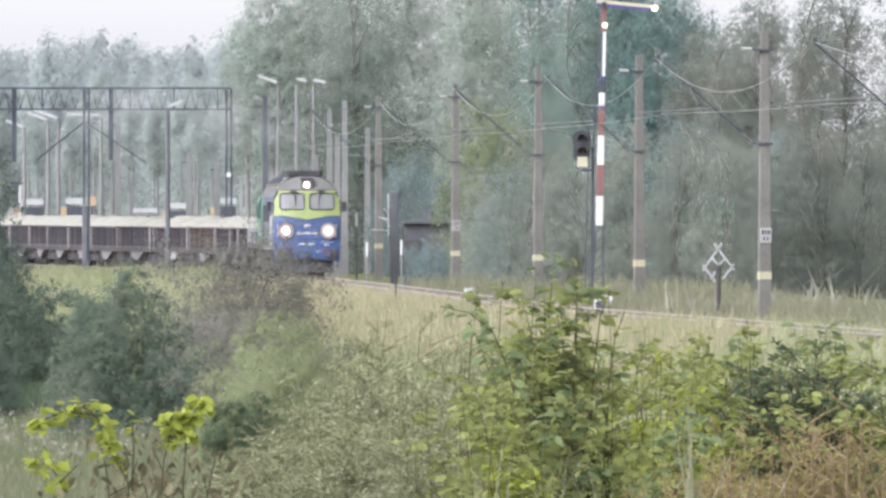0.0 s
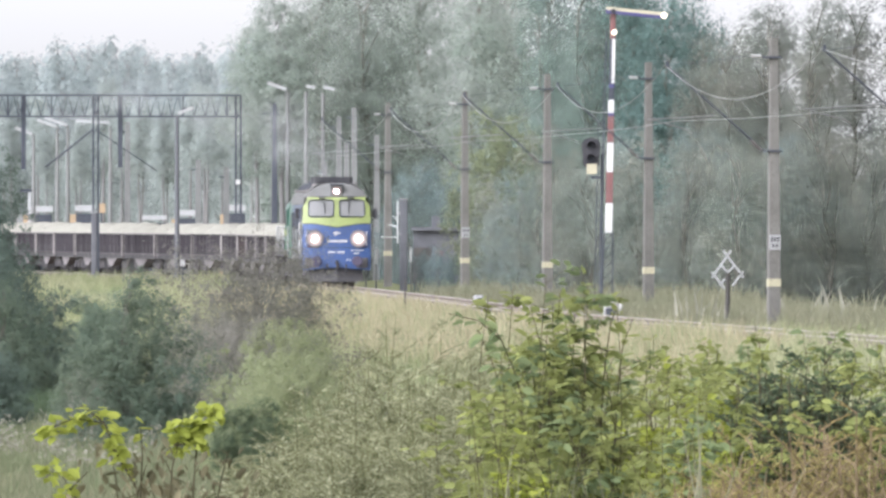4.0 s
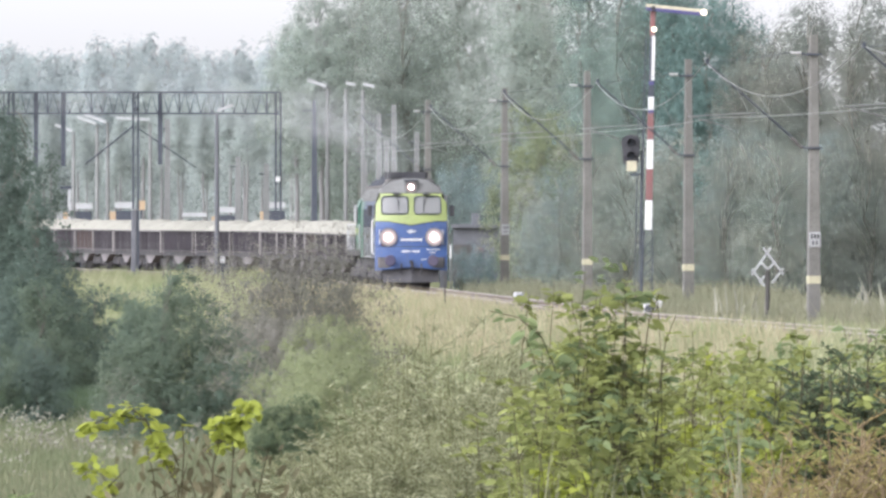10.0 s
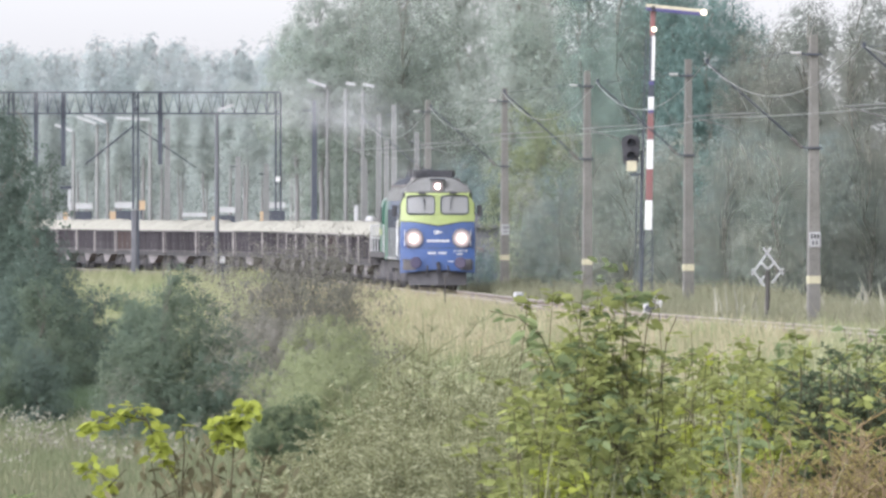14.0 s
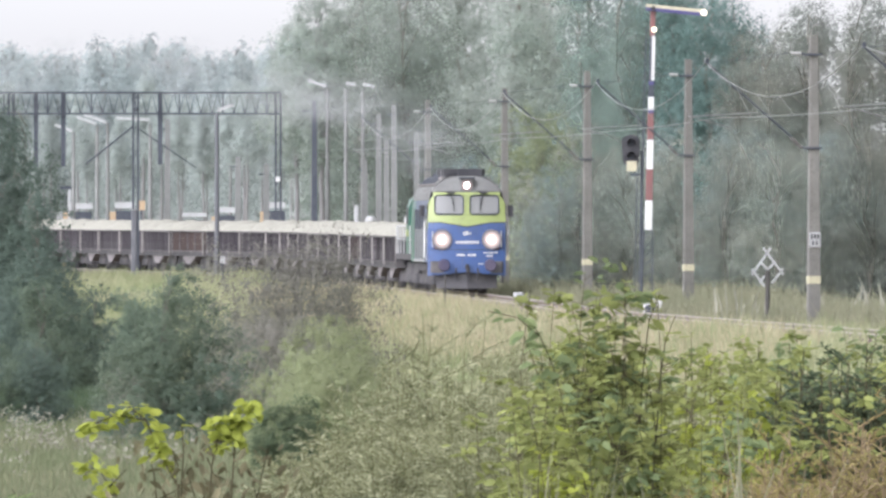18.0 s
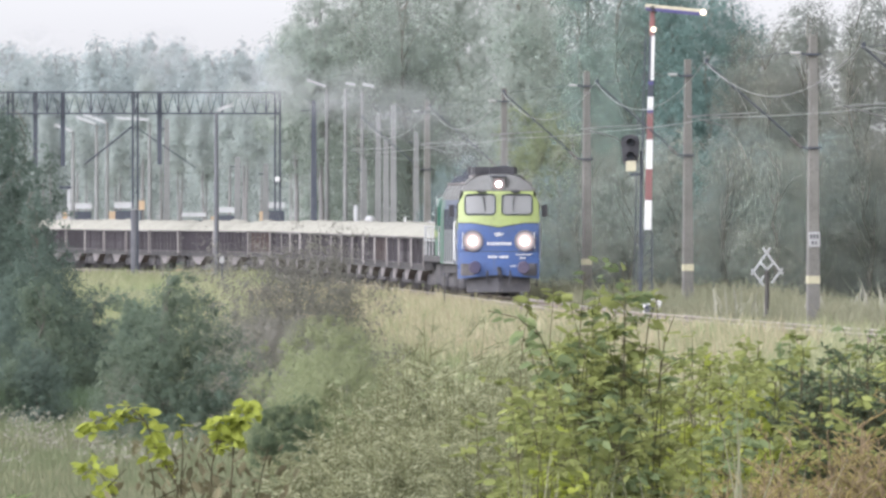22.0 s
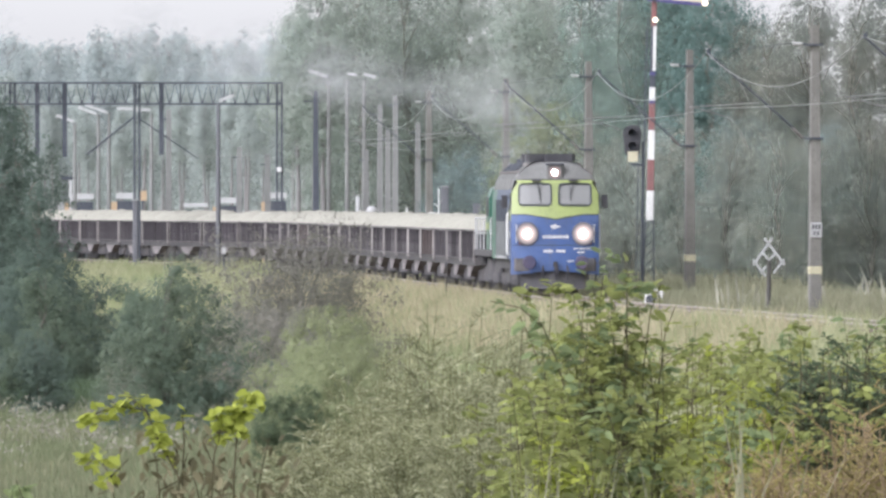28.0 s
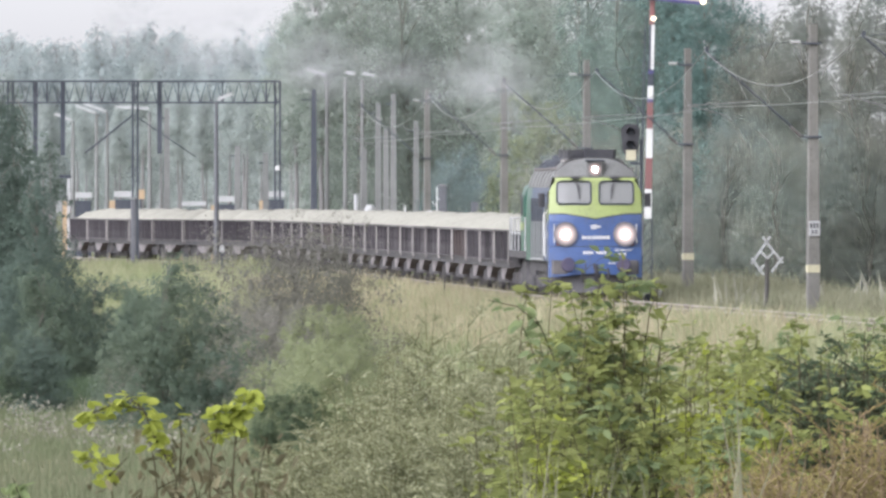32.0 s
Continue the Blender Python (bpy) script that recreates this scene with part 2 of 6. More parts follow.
M_RUST = surf("rusted_panel", (0.041, 0.030, 0.028), (0.053, 0.039, 0.036), 0.85, coarse=0.8, fine=9, stain=0.4, spec=0.06)
M_POST = surf("dusty_post_paint", (0.075, 0.07, 0.072), (0.135, 0.128, 0.128), 0.8, coarse=0.9, fine=9, piece=0.35, spec=0.06)
M_RIB = surf("dusty_rib_paint", (0.05, 0.046, 0.049), (0.105, 0.1, 0.1), 0.8, coarse=0.9, fine=9, piece=0.4, spec=0.06)
M_DUST = surf("pale_dusty_steel", (0.15, 0.14, 0.135), (0.22, 0.207, 0.198), 0.8, coarse=0.9, fine=9, piece=0.3, spec=0.06)
M_CHUTE = surf("dusty_hopper_grey", (0.162, 0.151, 0.151), (0.108, 0.099, 0.099), 0.8, coarse=1.2, fine=9, stain=0.4, spec=0.06)
M_GRAVEL = surf("pale_limestone_gravel", (0.226, 0.222, 0.19), (0.19, 0.187, 0.158), 0.95, coarse=0.8, fine=7, bump=0.9, spec=0.06)
M_BARK = surf("bark", (0.11, 0.105, 0.09), (0.145, 0.14, 0.12), 0.95, coarse=1.5, fine=10, bump=0.8, spec=0.06)
# bark greyed and paled to stand for haze behind the yard
M_PINE = surf("hazed_pine_bark", (0.147, 0.143, 0.140), (0.126, 0.123, 0.119), 0.95, coarse=0.6, fine=5, bump=0.5, spec=0.06)
M_STRAW = surf("dry_weed_stem", (0.13, 0.1, 0.06), (0.17, 0.13, 0.08), 0.85, coarse=4, fine=30, spec=0.06)
M_OSIER = surf("osier_rod", (0.085, 0.09, 0.045), (0.12, 0.125, 0.06), 0.8, coarse=4, fine=30, spec=0.06)
M_STEM = surf("green_brown_stem", (0.055, 0.047, 0.029), (0.052, 0.055, 0.026), 0.8, coarse=4, fine=30, spec=0.06)
M_HEAD = glow("headlight", (1.0, 0.93, 0.84), 12)
M_GLARE = reflector("headlight_glare", (1.0, 0.76, 0.6), 0.64, 0.42)
M_TOPGLARE = reflector("roof_headlight_glare", (1.0, 0.7, 0.5), 0.42, 0.27)
M_CREAM = surf("cream_signal_arm", (0.315, 0.292, 0.203), (0.270, 0.255, 0.195), 0.5, coarse=1.5, fine=12, bump=0.05)
M_VIOLET = surf("dark_violet_stripe", (0.03, 0.025, 0.1), (0.04, 0.035, 0.09), 0.5, coarse=1.5, fine=12, bump=0.05)
M_BOARD = surf("dull_white_board", (0.26, 0.265, 0.265), (0.22, 0.22, 0.215), 0.6, coarse=1.5, fine=12, bump=0.05)
M_LAMP = glow("signal_light", (1.0, 0.86, 0.6), 0.42)
M_SMOKE = smoky("diesel_smoke", (0.42, 0.43, 0.44), 0.24)
# trees beyond the valley: leaf colours paled and greyed to stand for haze
L_POPLAR = leafy("hazed_poplar_leaves", (0.222, 0.268, 0.234), (0.274, 0.314, 0.264), (0.302, 0.332, 0.296), gap=0.45)
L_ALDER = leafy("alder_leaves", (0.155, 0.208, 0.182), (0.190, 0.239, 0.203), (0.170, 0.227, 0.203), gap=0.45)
# darker copy of the alder leaf colour, for the right-hand alders
L_ALDER_DARK = leafy("dark_alder_leaves", (0.113, 0.174, 0.160), (0.146, 0.209, 0.189), (0.127, 0.193, 0.179), gap=0.25)
L_DARK = leafy("bush_alder_leaves", (0.105, 0.138, 0.101), (0.154, 0.187, 0.134), (0.118, 0.164, 0.128), gap=0.15)
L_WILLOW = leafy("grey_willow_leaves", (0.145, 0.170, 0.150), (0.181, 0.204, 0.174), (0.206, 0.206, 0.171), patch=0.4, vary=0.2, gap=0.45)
# lighter copies of the bush leaves, haze put into their colour
L_HAZY = leafy("hazed_willow_leaves", (0.190, 0.223, 0.197), (0.238, 0.268, 0.229), (0.272, 0.272, 0.224), patch=0.4, vary=0.2, gap=0.45)
L_HAZY_BUSH = leafy("hazed_bush_leaves", (0.191, 0.243, 0.227), (0.250, 0.297, 0.272), (0.210, 0.267, 0.260), patch=0.4, vary=0.2, gap=0.45)
L_LIGHT = leafy("light_willow_leaves", (0.19, 0.222, 0.13), (0.245, 0.275, 0.17), (0.215, 0.24, 0.155), gap=0.33)
L_FRESH = leafy("fresh_willow_leaves", (0.190, 0.223, 0.122), (0.266, 0.294, 0.171), (0.233, 0.251, 0.152), gap=0.2)
L_BROWN = leafy("grey_brown_twigs", (0.155, 0.155, 0.133), (0.235, 0.232, 0.197), (0.193, 0.182, 0.164), gap=0.1)
# teal leaves lightened for the haze behind the track
L_TEAL = leafy("hazed_teal_leaves", (0.162, 0.221, 0.221), (0.211, 0.268, 0.259), (0.182, 0.250, 0.250), gap=0.45)
L_SPRUCE = leafy("left_dark_leaves", (0.091, 0.125, 0.103), (0.125, 0.162, 0.132), (0.110, 0.147, 0.128), gap=0.2)
# haze put into the leaf colours: far woods paler than real foliage
L_FAR = leafy("hazed_distant_leaves", (0.326, 0.370, 0.364), (0.357, 0.399, 0.387), (0.336, 0.387, 0.387), gap=0.45)
L_MID = leafy("hazed_station_leaves", (0.304, 0.345, 0.328), (0.345, 0.382, 0.359), (0.328, 0.370, 0.351), gap=0.45)
# palest osier tone stands for highlights on the foliage, put into the colour
L_OSIER = leafy("osier_leaves", (0.2, 0.212, 0.122), (0.62, 0.62, 0.44), (0.3, 0.31, 0.185), patch=1.5, rare=0.5)
L_ASH = leafy("sapling_leaves", (0.151, 0.178, 0.065), (0.295, 0.325, 0.113), (0.193, 0.211, 0.076), patch=3.0, rare=0.15)
L_DEEP = leafy("deep_green_leaves", (0.124, 0.166, 0.083), (0.239, 0.288, 0.134), (0.155, 0.198, 0.098), patch=3.0)
L_DENSE = leafy("dense_bush_leaves", (0.060, 0.083, 0.056), (0.111, 0.140, 0.076), (0.076, 0.100, 0.061), patch=3.0)
L_YOUNG = leafy("young_yellow_green_leaves", (0.22, 0.26, 0.045), (0.34, 0.37, 0.08), (0.26, 0.3, 0.06), patch=3.0)
L_DRY = leafy("dried_leaves", (0.098, 0.09, 0.055), (0.18, 0.158, 0.095), (0.125, 0.122, 0.072), light=0.3, patch=3.0)
L_RUSTY = leafy("rusty_weeds", (0.254, 0.200, 0.086), (0.339, 0.283, 0.123), (0.227, 0.233, 0.089), patch=1.5)
L_GRASS = leafy("pale_seeding_grass", (0.269, 0.275, 0.165), (0.369, 0.370, 0.235), (0.219, 0.257, 0.133), patch=0.12)
L_TAN = leafy("tan_seeding_grass", (0.319, 0.288, 0.193), (0.440, 0.391, 0.275), (0.286, 0.281, 0.171), patch=0.12)
L_REED = leafy("reed_grass", (0.165, 0.17, 0.115), (0.255, 0.245, 0.17), (0.17, 0.18, 0.12), patch=0.3)
L_MEADOW = leafy("valley_grass", (0.155, 0.171, 0.104), (0.228, 0.233, 0.150), (0.155, 0.186, 0.104), patch=0.12)
L_FLOWER = leafy("white_seed_heads", (0.19, 0.19, 0.15), (0.25, 0.245, 0.2), (0.21, 0.2, 0.17), light=0.2, patch=0.5)
L_SEDGE = leafy("dark_sedge", (0.07, 0.1, 0.06), (0.105, 0.14, 0.08), (0.08, 0.12, 0.07), patch=0.3)

# ---- mesh tools ----
class Shape:
    """Collects vertices and faces of one mesh."""

    def __init__(self):
        self.v, self.f = [], []

    def add(self, verts, faces):
        o = len(self.v)
        self.v += [tuple(p) for p in verts]
        self.f += [tuple(i + o for i in q) for q in faces]
        return self

    def box(self, x, y, z, sx, sy, sz, bevel=0.0, turn=None):
        """A box about (x, y, z) with chamfered upright edges; turn: a rotation matrix about its middle."""
        hx, hy, hz, b = sx / 2, sy / 2, sz / 2, min(bevel, sx / 3, sy / 3)
        if b:
            ring = [(-hx + b, -hy), (hx - b, -hy), (hx, -hy + b), (hx, hy - b), (hx - b, hy), (-hx + b, hy), (-hx, hy - b), (-hx, -hy + b)]
        else:
            ring = [(-hx, -hy), (hx, -hy), (hx, hy), (-hx, hy)]
        n = len(ring)
        pts = [Vector((a, c, -hz)) for a, c in ring] + [Vector((a, c, hz)) for a, c in ring]
        if turn:
            pts = [turn @ p for p in pts]
        faces = [(i, (i + 1) % n, n + (i + 1) % n, n + i) for i in range(n)]
        faces += [tuple(range(n - 1, -1, -1)), tuple(range(n, 2 * n))]
        return self.add([(p.x + x, p.y + y, p.z + z) for p in pts], faces)

    def tube(self, pts, r, n=8, r2=None, cap=True):
        """A round bar along points, tapering from r to r2."""
        pts = [Vector(p) for p in pts]
        r2 = r if r2 is None else r2
        verts, faces = [], []
        for i, p in enumerate(pts):
            d = (pts[min(i + 1, len(pts) - 1)] - pts[max(i - 1, 0)]).normalized()
            a = d.orthogonal().normalized() if i == 0 else (a - d * a.dot(d)).normalized()
            b = d.cross(a)
            k = r + (r2 - r) * i / max(1, len(pts) - 1)
            verts += [p + (a * math.cos(q) + b * math.sin(q)) * k for q in (math.tau * j / n for j in range(n))]
        for i in range(len(pts) - 1):
            faces += [(i * n + j, i * n + (j + 1) % n, (i + 1) * n + (j + 1) % n, (i + 1) * n + j) for j in range(n)]
        if cap:
            faces += [tuple(range(n - 1, -1, -1)), tuple(range((len(pts) - 1) * n, len(pts) * n))]
        return self.add(verts, faces)

    def loft(self, rings, closed=True, caps=True):
        """A skin over rings of equal count."""
        n = len(rings[0])
        verts = [p for ring in rings for p in ring]
        faces = []
        for i in range(len(rings) - 1):
            for j in range(n if closed else n - 1):
                faces.append((i * n + j, i * n + (j + 1) % n, (i + 1) * n + (j + 1) % n, (i + 1) * n + j))
        if caps and closed:
            faces += [tuple(range(n - 1, -1, -1)), tuple(range((len(rings) - 1) * n, len(rings) * n))]
        return self.add(verts, faces)

    def disc(self, c, axis, r, depth, n=16):
        c, axis = Vector(c), Vector(axis).normalized()
        return self.tube([c - axis * depth / 2, c + axis * depth / 2], r, n)

    def mesh(self, name, mat, smooth=False):
        me = bpy.data.meshes.new(name)
        me.from_pydata(self.v, [], self.f)
        me.materials.append(mat)
        bm = bmesh.new()
        bm.from_mesh(me)
        bmesh.ops.recalc_face_normals(bm, faces=bm.faces)
        bm.to_mesh(me)
        bm.free()
        if smooth:
            me.polygons.foreach_set("use_smooth", [True] * len(me.polygons))
        return me


def part(name, shape, mat, parent, label="", smooth=False, m=None):
    """One mesh object under a thing or a part; shape is a Shape or a ready mesh."""
    me = shape.mesh(name, mat, smooth) if isinstance(shape, Shape) else shape
    ob = new(name, me)
    ob.parent = parent
    if m is not None:
        ob.matrix_basis = m
    if label:
        ob["label"] = label
    return ob


def thing(name, m, label, category, group="", kind=""):
    ob = new(name)
    ob.empty_display_size = 0.3
    ob.matrix_basis = m
    return tagged(ob, label, category, group, kind)


def solid(name, shape, mat, label, category="", kind="", smooth=False, m=None):
    ob = new(name, shape.mesh(name, mat, smooth) if isinstance(shape, Shape) else shape)
    if m is not None:
        ob.matrix_basis = m
    return tagged(ob, label, category, "", kind)


def smooth01(t):
    t = np.clip(t, 0.0, 1.0)
    return t * t * (3 - 2 * t)


# ---- the railway line: across and along, from far to near ----
LINE_Y = np.array([1240, 1160, 1060, 1010, 985, 960, 938, 922, 906, 890, 874, 862.5, 850.6, 838.6, 818, 798, 774.7, 738.5, 699.6, 657.8, 613.3, 582.1, 549.6, 512, 474, 447, 390, 320, 240])
LINE_X = np.array([-100, -71, -40.5, -28.2, -23.6, -20.1, -17.7, -16.2, -14.55, -12.8, -10.65, -8.9, -7.4, -6.46, -5.55, -4.7, -3.72, -2.27, -0.73, 0.87, 2.5, 3.57, 4.68, 7.05, 9.5, 11.3, 15.2, 20.2, 26.5])


def line_x(y):
    """Where the middle of the track runs at the distance y: a smooth curve through the line's points."""
    ys, xs = LINE_Y[::-1], LINE_X[::-1]
    g = np.gradient(xs, ys)
    y = np.clip(y, ys[0], ys[-1])
    i = np.clip(np.searchsorted(ys, y) - 1, 0, len(ys) - 2)
    h = ys[i + 1] - ys[i]
    t = (y - ys[i]) / h
    return ((2 * t**3 - 3 * t**2 + 1) * xs[i] + (t**3 - 2 * t**2 + t) * h * g[i]
            + (3 * t**2 - 2 * t**3) * xs[i + 1] + (t**3 - t**2) * h * g[i + 1])


PATH_Y = np.linspace(1240, 240, 4001)
PATH_X = line_x(PATH_Y)
PATH_S = np.concatenate([[0], np.cumsum(np.hypot(np.diff(PATH_X), np.diff(PATH_Y)))])


def on_line(s):
    return float(np.interp(s, PATH_S, PATH_X)), float(np.interp(s, PATH_S, PATH_Y))


def station_of(y):
    return float(np.interp(-y, -PATH_Y, PATH_S))


def ground_z(x, y):
    """Height of the land: a bank under the camera, a valley, the railway on its embankment, level woods beyond."""
    x, y = np.asarray(x, float), np.asarray(y, float)
    near = 1.5 - 4.5 * smooth01((y - 45) / 230)
    base = near + 2.4 * smooth01((y - 545) / 240)
    w = x - line_x(y)
    left = -0.45 - np.maximum(0, -w - 2.9) * 0.42
    right = -0.45 + 0.12 * smooth01((w - 2.5) / 5)
    bank = np.where(w < 0, np.maximum(base, left), np.where(y < 330, np.maximum(base, -0.45 - np.maximum(0, w - 60) * 0.1), right))
    fade = smooth01((y - 300) / 60)
    far = smooth01((y - 860) / 60)
    z = base * (1 - fade) + bank * fade
    z = z * (1 - far) - 0.45 * far
    wave = 0.09 * np.sin(x * 0.9 + y * 0.13) + 0.07 * np.sin(x * 0.37 - y * 0.31)
    calm = np.clip((np.abs(w) - 2.8) / 3, 0, 1)
    return z + wave * calm

# ---- ground: one sheet to the horizon ----
def grid_mesh(name, xs, ys, mat):
    gx, gy = np.meshgrid(xs, ys)
    gz = ground_z(gx, gy)
    nx = len(xs)
    verts = np.stack([gx.ravel(), gy.ravel(), gz.ravel()], 1)
    r, c = np.meshgrid(np.arange(len(ys) - 1), np.arange(nx - 1), indexing="ij")
    a = (r * nx + c).ravel()
    faces = np.stack([a, a + 1, a + 1 + nx, a + nx], 1)
    me = bpy.data.meshes.new(name)
    me.from_pydata(verts.tolist(), [], faces.tolist())
    me.materials.append(mat)
    me.polygons.foreach_set("use_smooth", [True] * len(me.polygons))
    return me


GX = np.concatenate([[-4000, -1500, -500, -200, -100, -70], np.arange(-50, 50.1, 0.8), [70, 100, 200, 500, 1500, 4000]])
GY = np.concatenate([[-3000, -800, -200, -50, 0], np.arange(20, 440, 10), np.arange(440, 950, 2.5), np.arange(950, 1040, 15), [1100, 1300, 1700, 2500, 4600]])
tagged(new("ground", grid_mesh("ground", GX, GY, M_GROUND)), "rough grassy ground falling into a shallow valley below the railway", "ground", "", "structure")


# ---- the track ----
def ribbon(profile, s0, s1, step, mat, name, closed=True):
    """A profile (across, up) swept along the line."""
    sh = Shape()
    rings = []
    for s in np.arange(s0, s1 + 0.01, step):
        x, y = on_line(s)
        x2, y2 = on_line(s + 0.5)
        d = math.hypot(x2 - x, y2 - y) or 1
        rx, ry = -(y2 - y) / d, (x2 - x) / d   # to the right hand as the train sees its left
        rings.append([(x + rx * a, y + ry * a, b) for a, b in profile])
    sh.loft(rings, closed=closed)
    return sh.mesh(name, mat)


S_FAR, S_NEAR = 20.0, station_of(330)
track = thing("railway_track", pose(0, 0, 0), "single railway track with rusty rails on a grassy embankment", "railway track", kind="structure")
part("ballast_bed", ribbon([(-2.3, -0.52), (-1.55, -0.22), (1.55, -0.22), (2.3, -0.52)], S_FAR, S_NEAR, 4, M_BALLAST, "ballast_bed"), None, track)
for side in (-1, 1):
    c = side * 0.7525
    rail = part("rail", ribbon([(c - 0.07, -0.16), (c + 0.07, -0.16), (c + 0.015, -0.12), (c + 0.015, -0.05),
                                (c - 0.015, -0.05), (c - 0.015, -0.12)],
                               S_FAR, S_NEAR, 3, M_RAIL, "rail"), None, track)
    part("running_face", ribbon([(c - 0.035, -0.048), (c + 0.035, -0.048), (c + 0.035, -0.008), (c + 0.026, 0.0), (c - 0.026, 0.0), (c - 0.035, -0.008)], S_FAR, S_NEAR, 3, M_RAILTOP, "running_face"), None, rail, "bright worn head of the rail")


# ---- foliage ----
def leaf_mesh(name, mat, pos, size, slim, rng, up=0.35, droop=0.0, out=None):
    """Leaves at the places given, turned partly to the sky or out of their crown: folded pairs, or single small blades where out is given."""
    n = len(pos)
    nrm = rng.normal(size=(n, 3))
    if out is None:
        nrm[:, 2] = np.abs(nrm[:, 2]) + up
    else:
        nrm = nrm * 0.2 + out
        nrm[:, 2] += up
    nrm /= np.linalg.norm(nrm, axis=1)[:, None]
    a = np.cross(nrm, rng.normal(size=(n, 3)))
    a[:, 2] -= droop
    a /= np.linalg.norm(a, axis=1)[:, None]
    b = np.cross(nrm, a)
    b /= np.linalg.norm(b, axis=1)[:, None]
    size = (size * rng.uniform(0.6, 1.35, n))[:, None]
    fold = nrm * size * 0.12
    p0, p2 = pos - a * size * 0.5, pos + a * size * 0.5
    p1, p3 = pos + b * size * slim * 0.5 + fold - a * size * 0.08, pos - b * size * slim * 0.5 + fold - a * size * 0.08
    if out is None:
        verts = np.stack([p0, p1, p2, p3], 1).reshape(-1, 3)
        i = np.arange(n) * 4
        tris = np.stack([np.stack([i, i + 2, i + 1], 1), np.stack([i, i + 3, i + 2], 1)], 1).reshape(-1, 3)
    else:
        verts = np.stack([p1, p3, p2], 1).reshape(-1, 3)
        tris = np.arange(n * 3).reshape(-1, 3)
    if out is not None:
        soft = out + rng.normal(size=(n, 3)) * 0.16
        soft[:, 2] += up
        soft = np.repeat(soft / np.linalg.norm(soft, axis=1)[:, None], 3, 0)
    me = bpy.data.meshes.new(name)
    me.vertices.add(len(verts))
    me.vertices.foreach_set("co", verts.ravel())
    me.loops.add(len(tris) * 3)
    me.loops.foreach_set("vertex_index", tris.ravel())
    me.polygons.add(len(tris))
    me.polygons.foreach_set("loop_start", np.arange(len(tris)) * 3)
    me.polygons.foreach_set("loop_total", np.full(len(tris), 3))
    me.materials.append(mat)
    me.update(calc_edges=True)
    me.validate()
    if out is not None:
        me.normals_split_custom_set_from_vertices(soft)
    return me


def crown_points(blobs, n, rng, inner=0.55, clump=0.0, clumps=0):
    """Places in a crown made of ellipsoids (x, y, z, rx, ry, rz), thicker near their skins, gathered into clumps."""
    blobs = np.array(blobs, float)
    weight = (blobs[:, 3] * blobs[:, 4] * blobs[:, 5]) ** (2 / 3)
    def pick(k):
        i = rng.choice(len(blobs), k, p=weight / weight.sum())
        d = rng.normal(size=(k, 3))
        d /= np.linalg.norm(d, axis=1)[:, None]
        r = inner + (1 - inner) * rng.random(k) ** 0.6
        p = blobs[i, :3] + d * r[:, None] * blobs[i, 3:]
        axis = p * np.array([1.0, 1.0, 0.0])
        axis /= np.linalg.norm(axis, axis=1)[:, None] + 1e-6
        return p, d * 0.75 + axis * 0.35
    c, o = pick(clumps)
    i, d = rng.integers(0, clumps, n), rng.normal(size=(n, 3))
    way = o[i] + d * 0.45
    return c[i] + d * clump, way / np.linalg.norm(way, axis=1)[:, None]


def blob_crown(height, width, rng, base=0.25, count=14, top=0.35):
    """Ellipsoids for a crown: a rough column with side boughs, narrower to the top."""
    out = []
    for k in range(count):
        f = base + (1 - base) * (k + rng.random()) / count
        w = width / 2 * (1 - (1 - top) * max(0, (f - 0.45) / 0.55) ** 1.3) * (0.6 + 0.4 * min(1, (f - base) / 0.2 + 0.3))
        a = rng.uniform(0, math.tau)
        r = w * rng.uniform(0.25, 0.62)
        q = w * rng.uniform(0.42, 0.66)
        out.append((math.cos(a) * r, math.sin(a) * r, f * height - q * 0.4, q, q, q * rng.uniform(0.8, 1.3)))
    return out


def tree_mesh(seed, height, width, leaf, n, mat, base=0.25, slim=0.7, clump=0.35, clumps=220, top=0.35, count=14, droop=0.0, inner=0.5, fill=0.92, bark=None, sway=0.012, spray=1.6):
    """The two meshes of a tree: a tapered trunk with limbs, and a crown of leaf clumps."""
    rng = np.random.default_rng(seed)
    blobs = blob_crown(height, width, rng, base, count, top)
    wood = Shape()
    bend = [(0, 0, -0.6)]
    for k in range(1, 6):
        bend.append((rng.normal() * width * sway * k, rng.normal() * width * sway * k, height * 0.85 * k / 5))
    wood.tube(bend, height * 0.011 + 0.02, 8, 0.012)
    for b in blobs:
        z0 = max(height * base * 0.55, b[2] - math.hypot(b[0], b[1]) * 0.9)
        f = min(1, z0 / (height * 0.85))
        foot = Vector((bend[int(f * 5)][0], bend[int(f * 5)][1], z0))
        tip = Vector((b[0], b[1], b[2] + b[5] * 0.5))
        wood.tube([foot, foot.lerp(tip, 0.5) + Vector((0, 0, 0.06 * width)), tip], height * 0.0028 + 0.006, 5, 0.005)
    pos, out = crown_points(blobs, n, rng, inner, clump, clumps)
    size = np.full(n, leaf)
    if fill:
        # dense shaded foliage deeper in the crown, in larger sprays
        core = np.array(blobs, float)
        core[:, 3:] *= fill
        deep, way = crown_points(core, n // 3, rng, 0.85, clump * 0.5, clumps)
        pos, out, size = np.concatenate([pos, deep]), np.concatenate([out, way]), np.concatenate([size, np.full(n // 3, leaf * spray)])
    return wood.mesh("trunk", bark or M_BARK), leaf_mesh("crown", mat, pos, size, slim, rng, droop=droop, out=out)


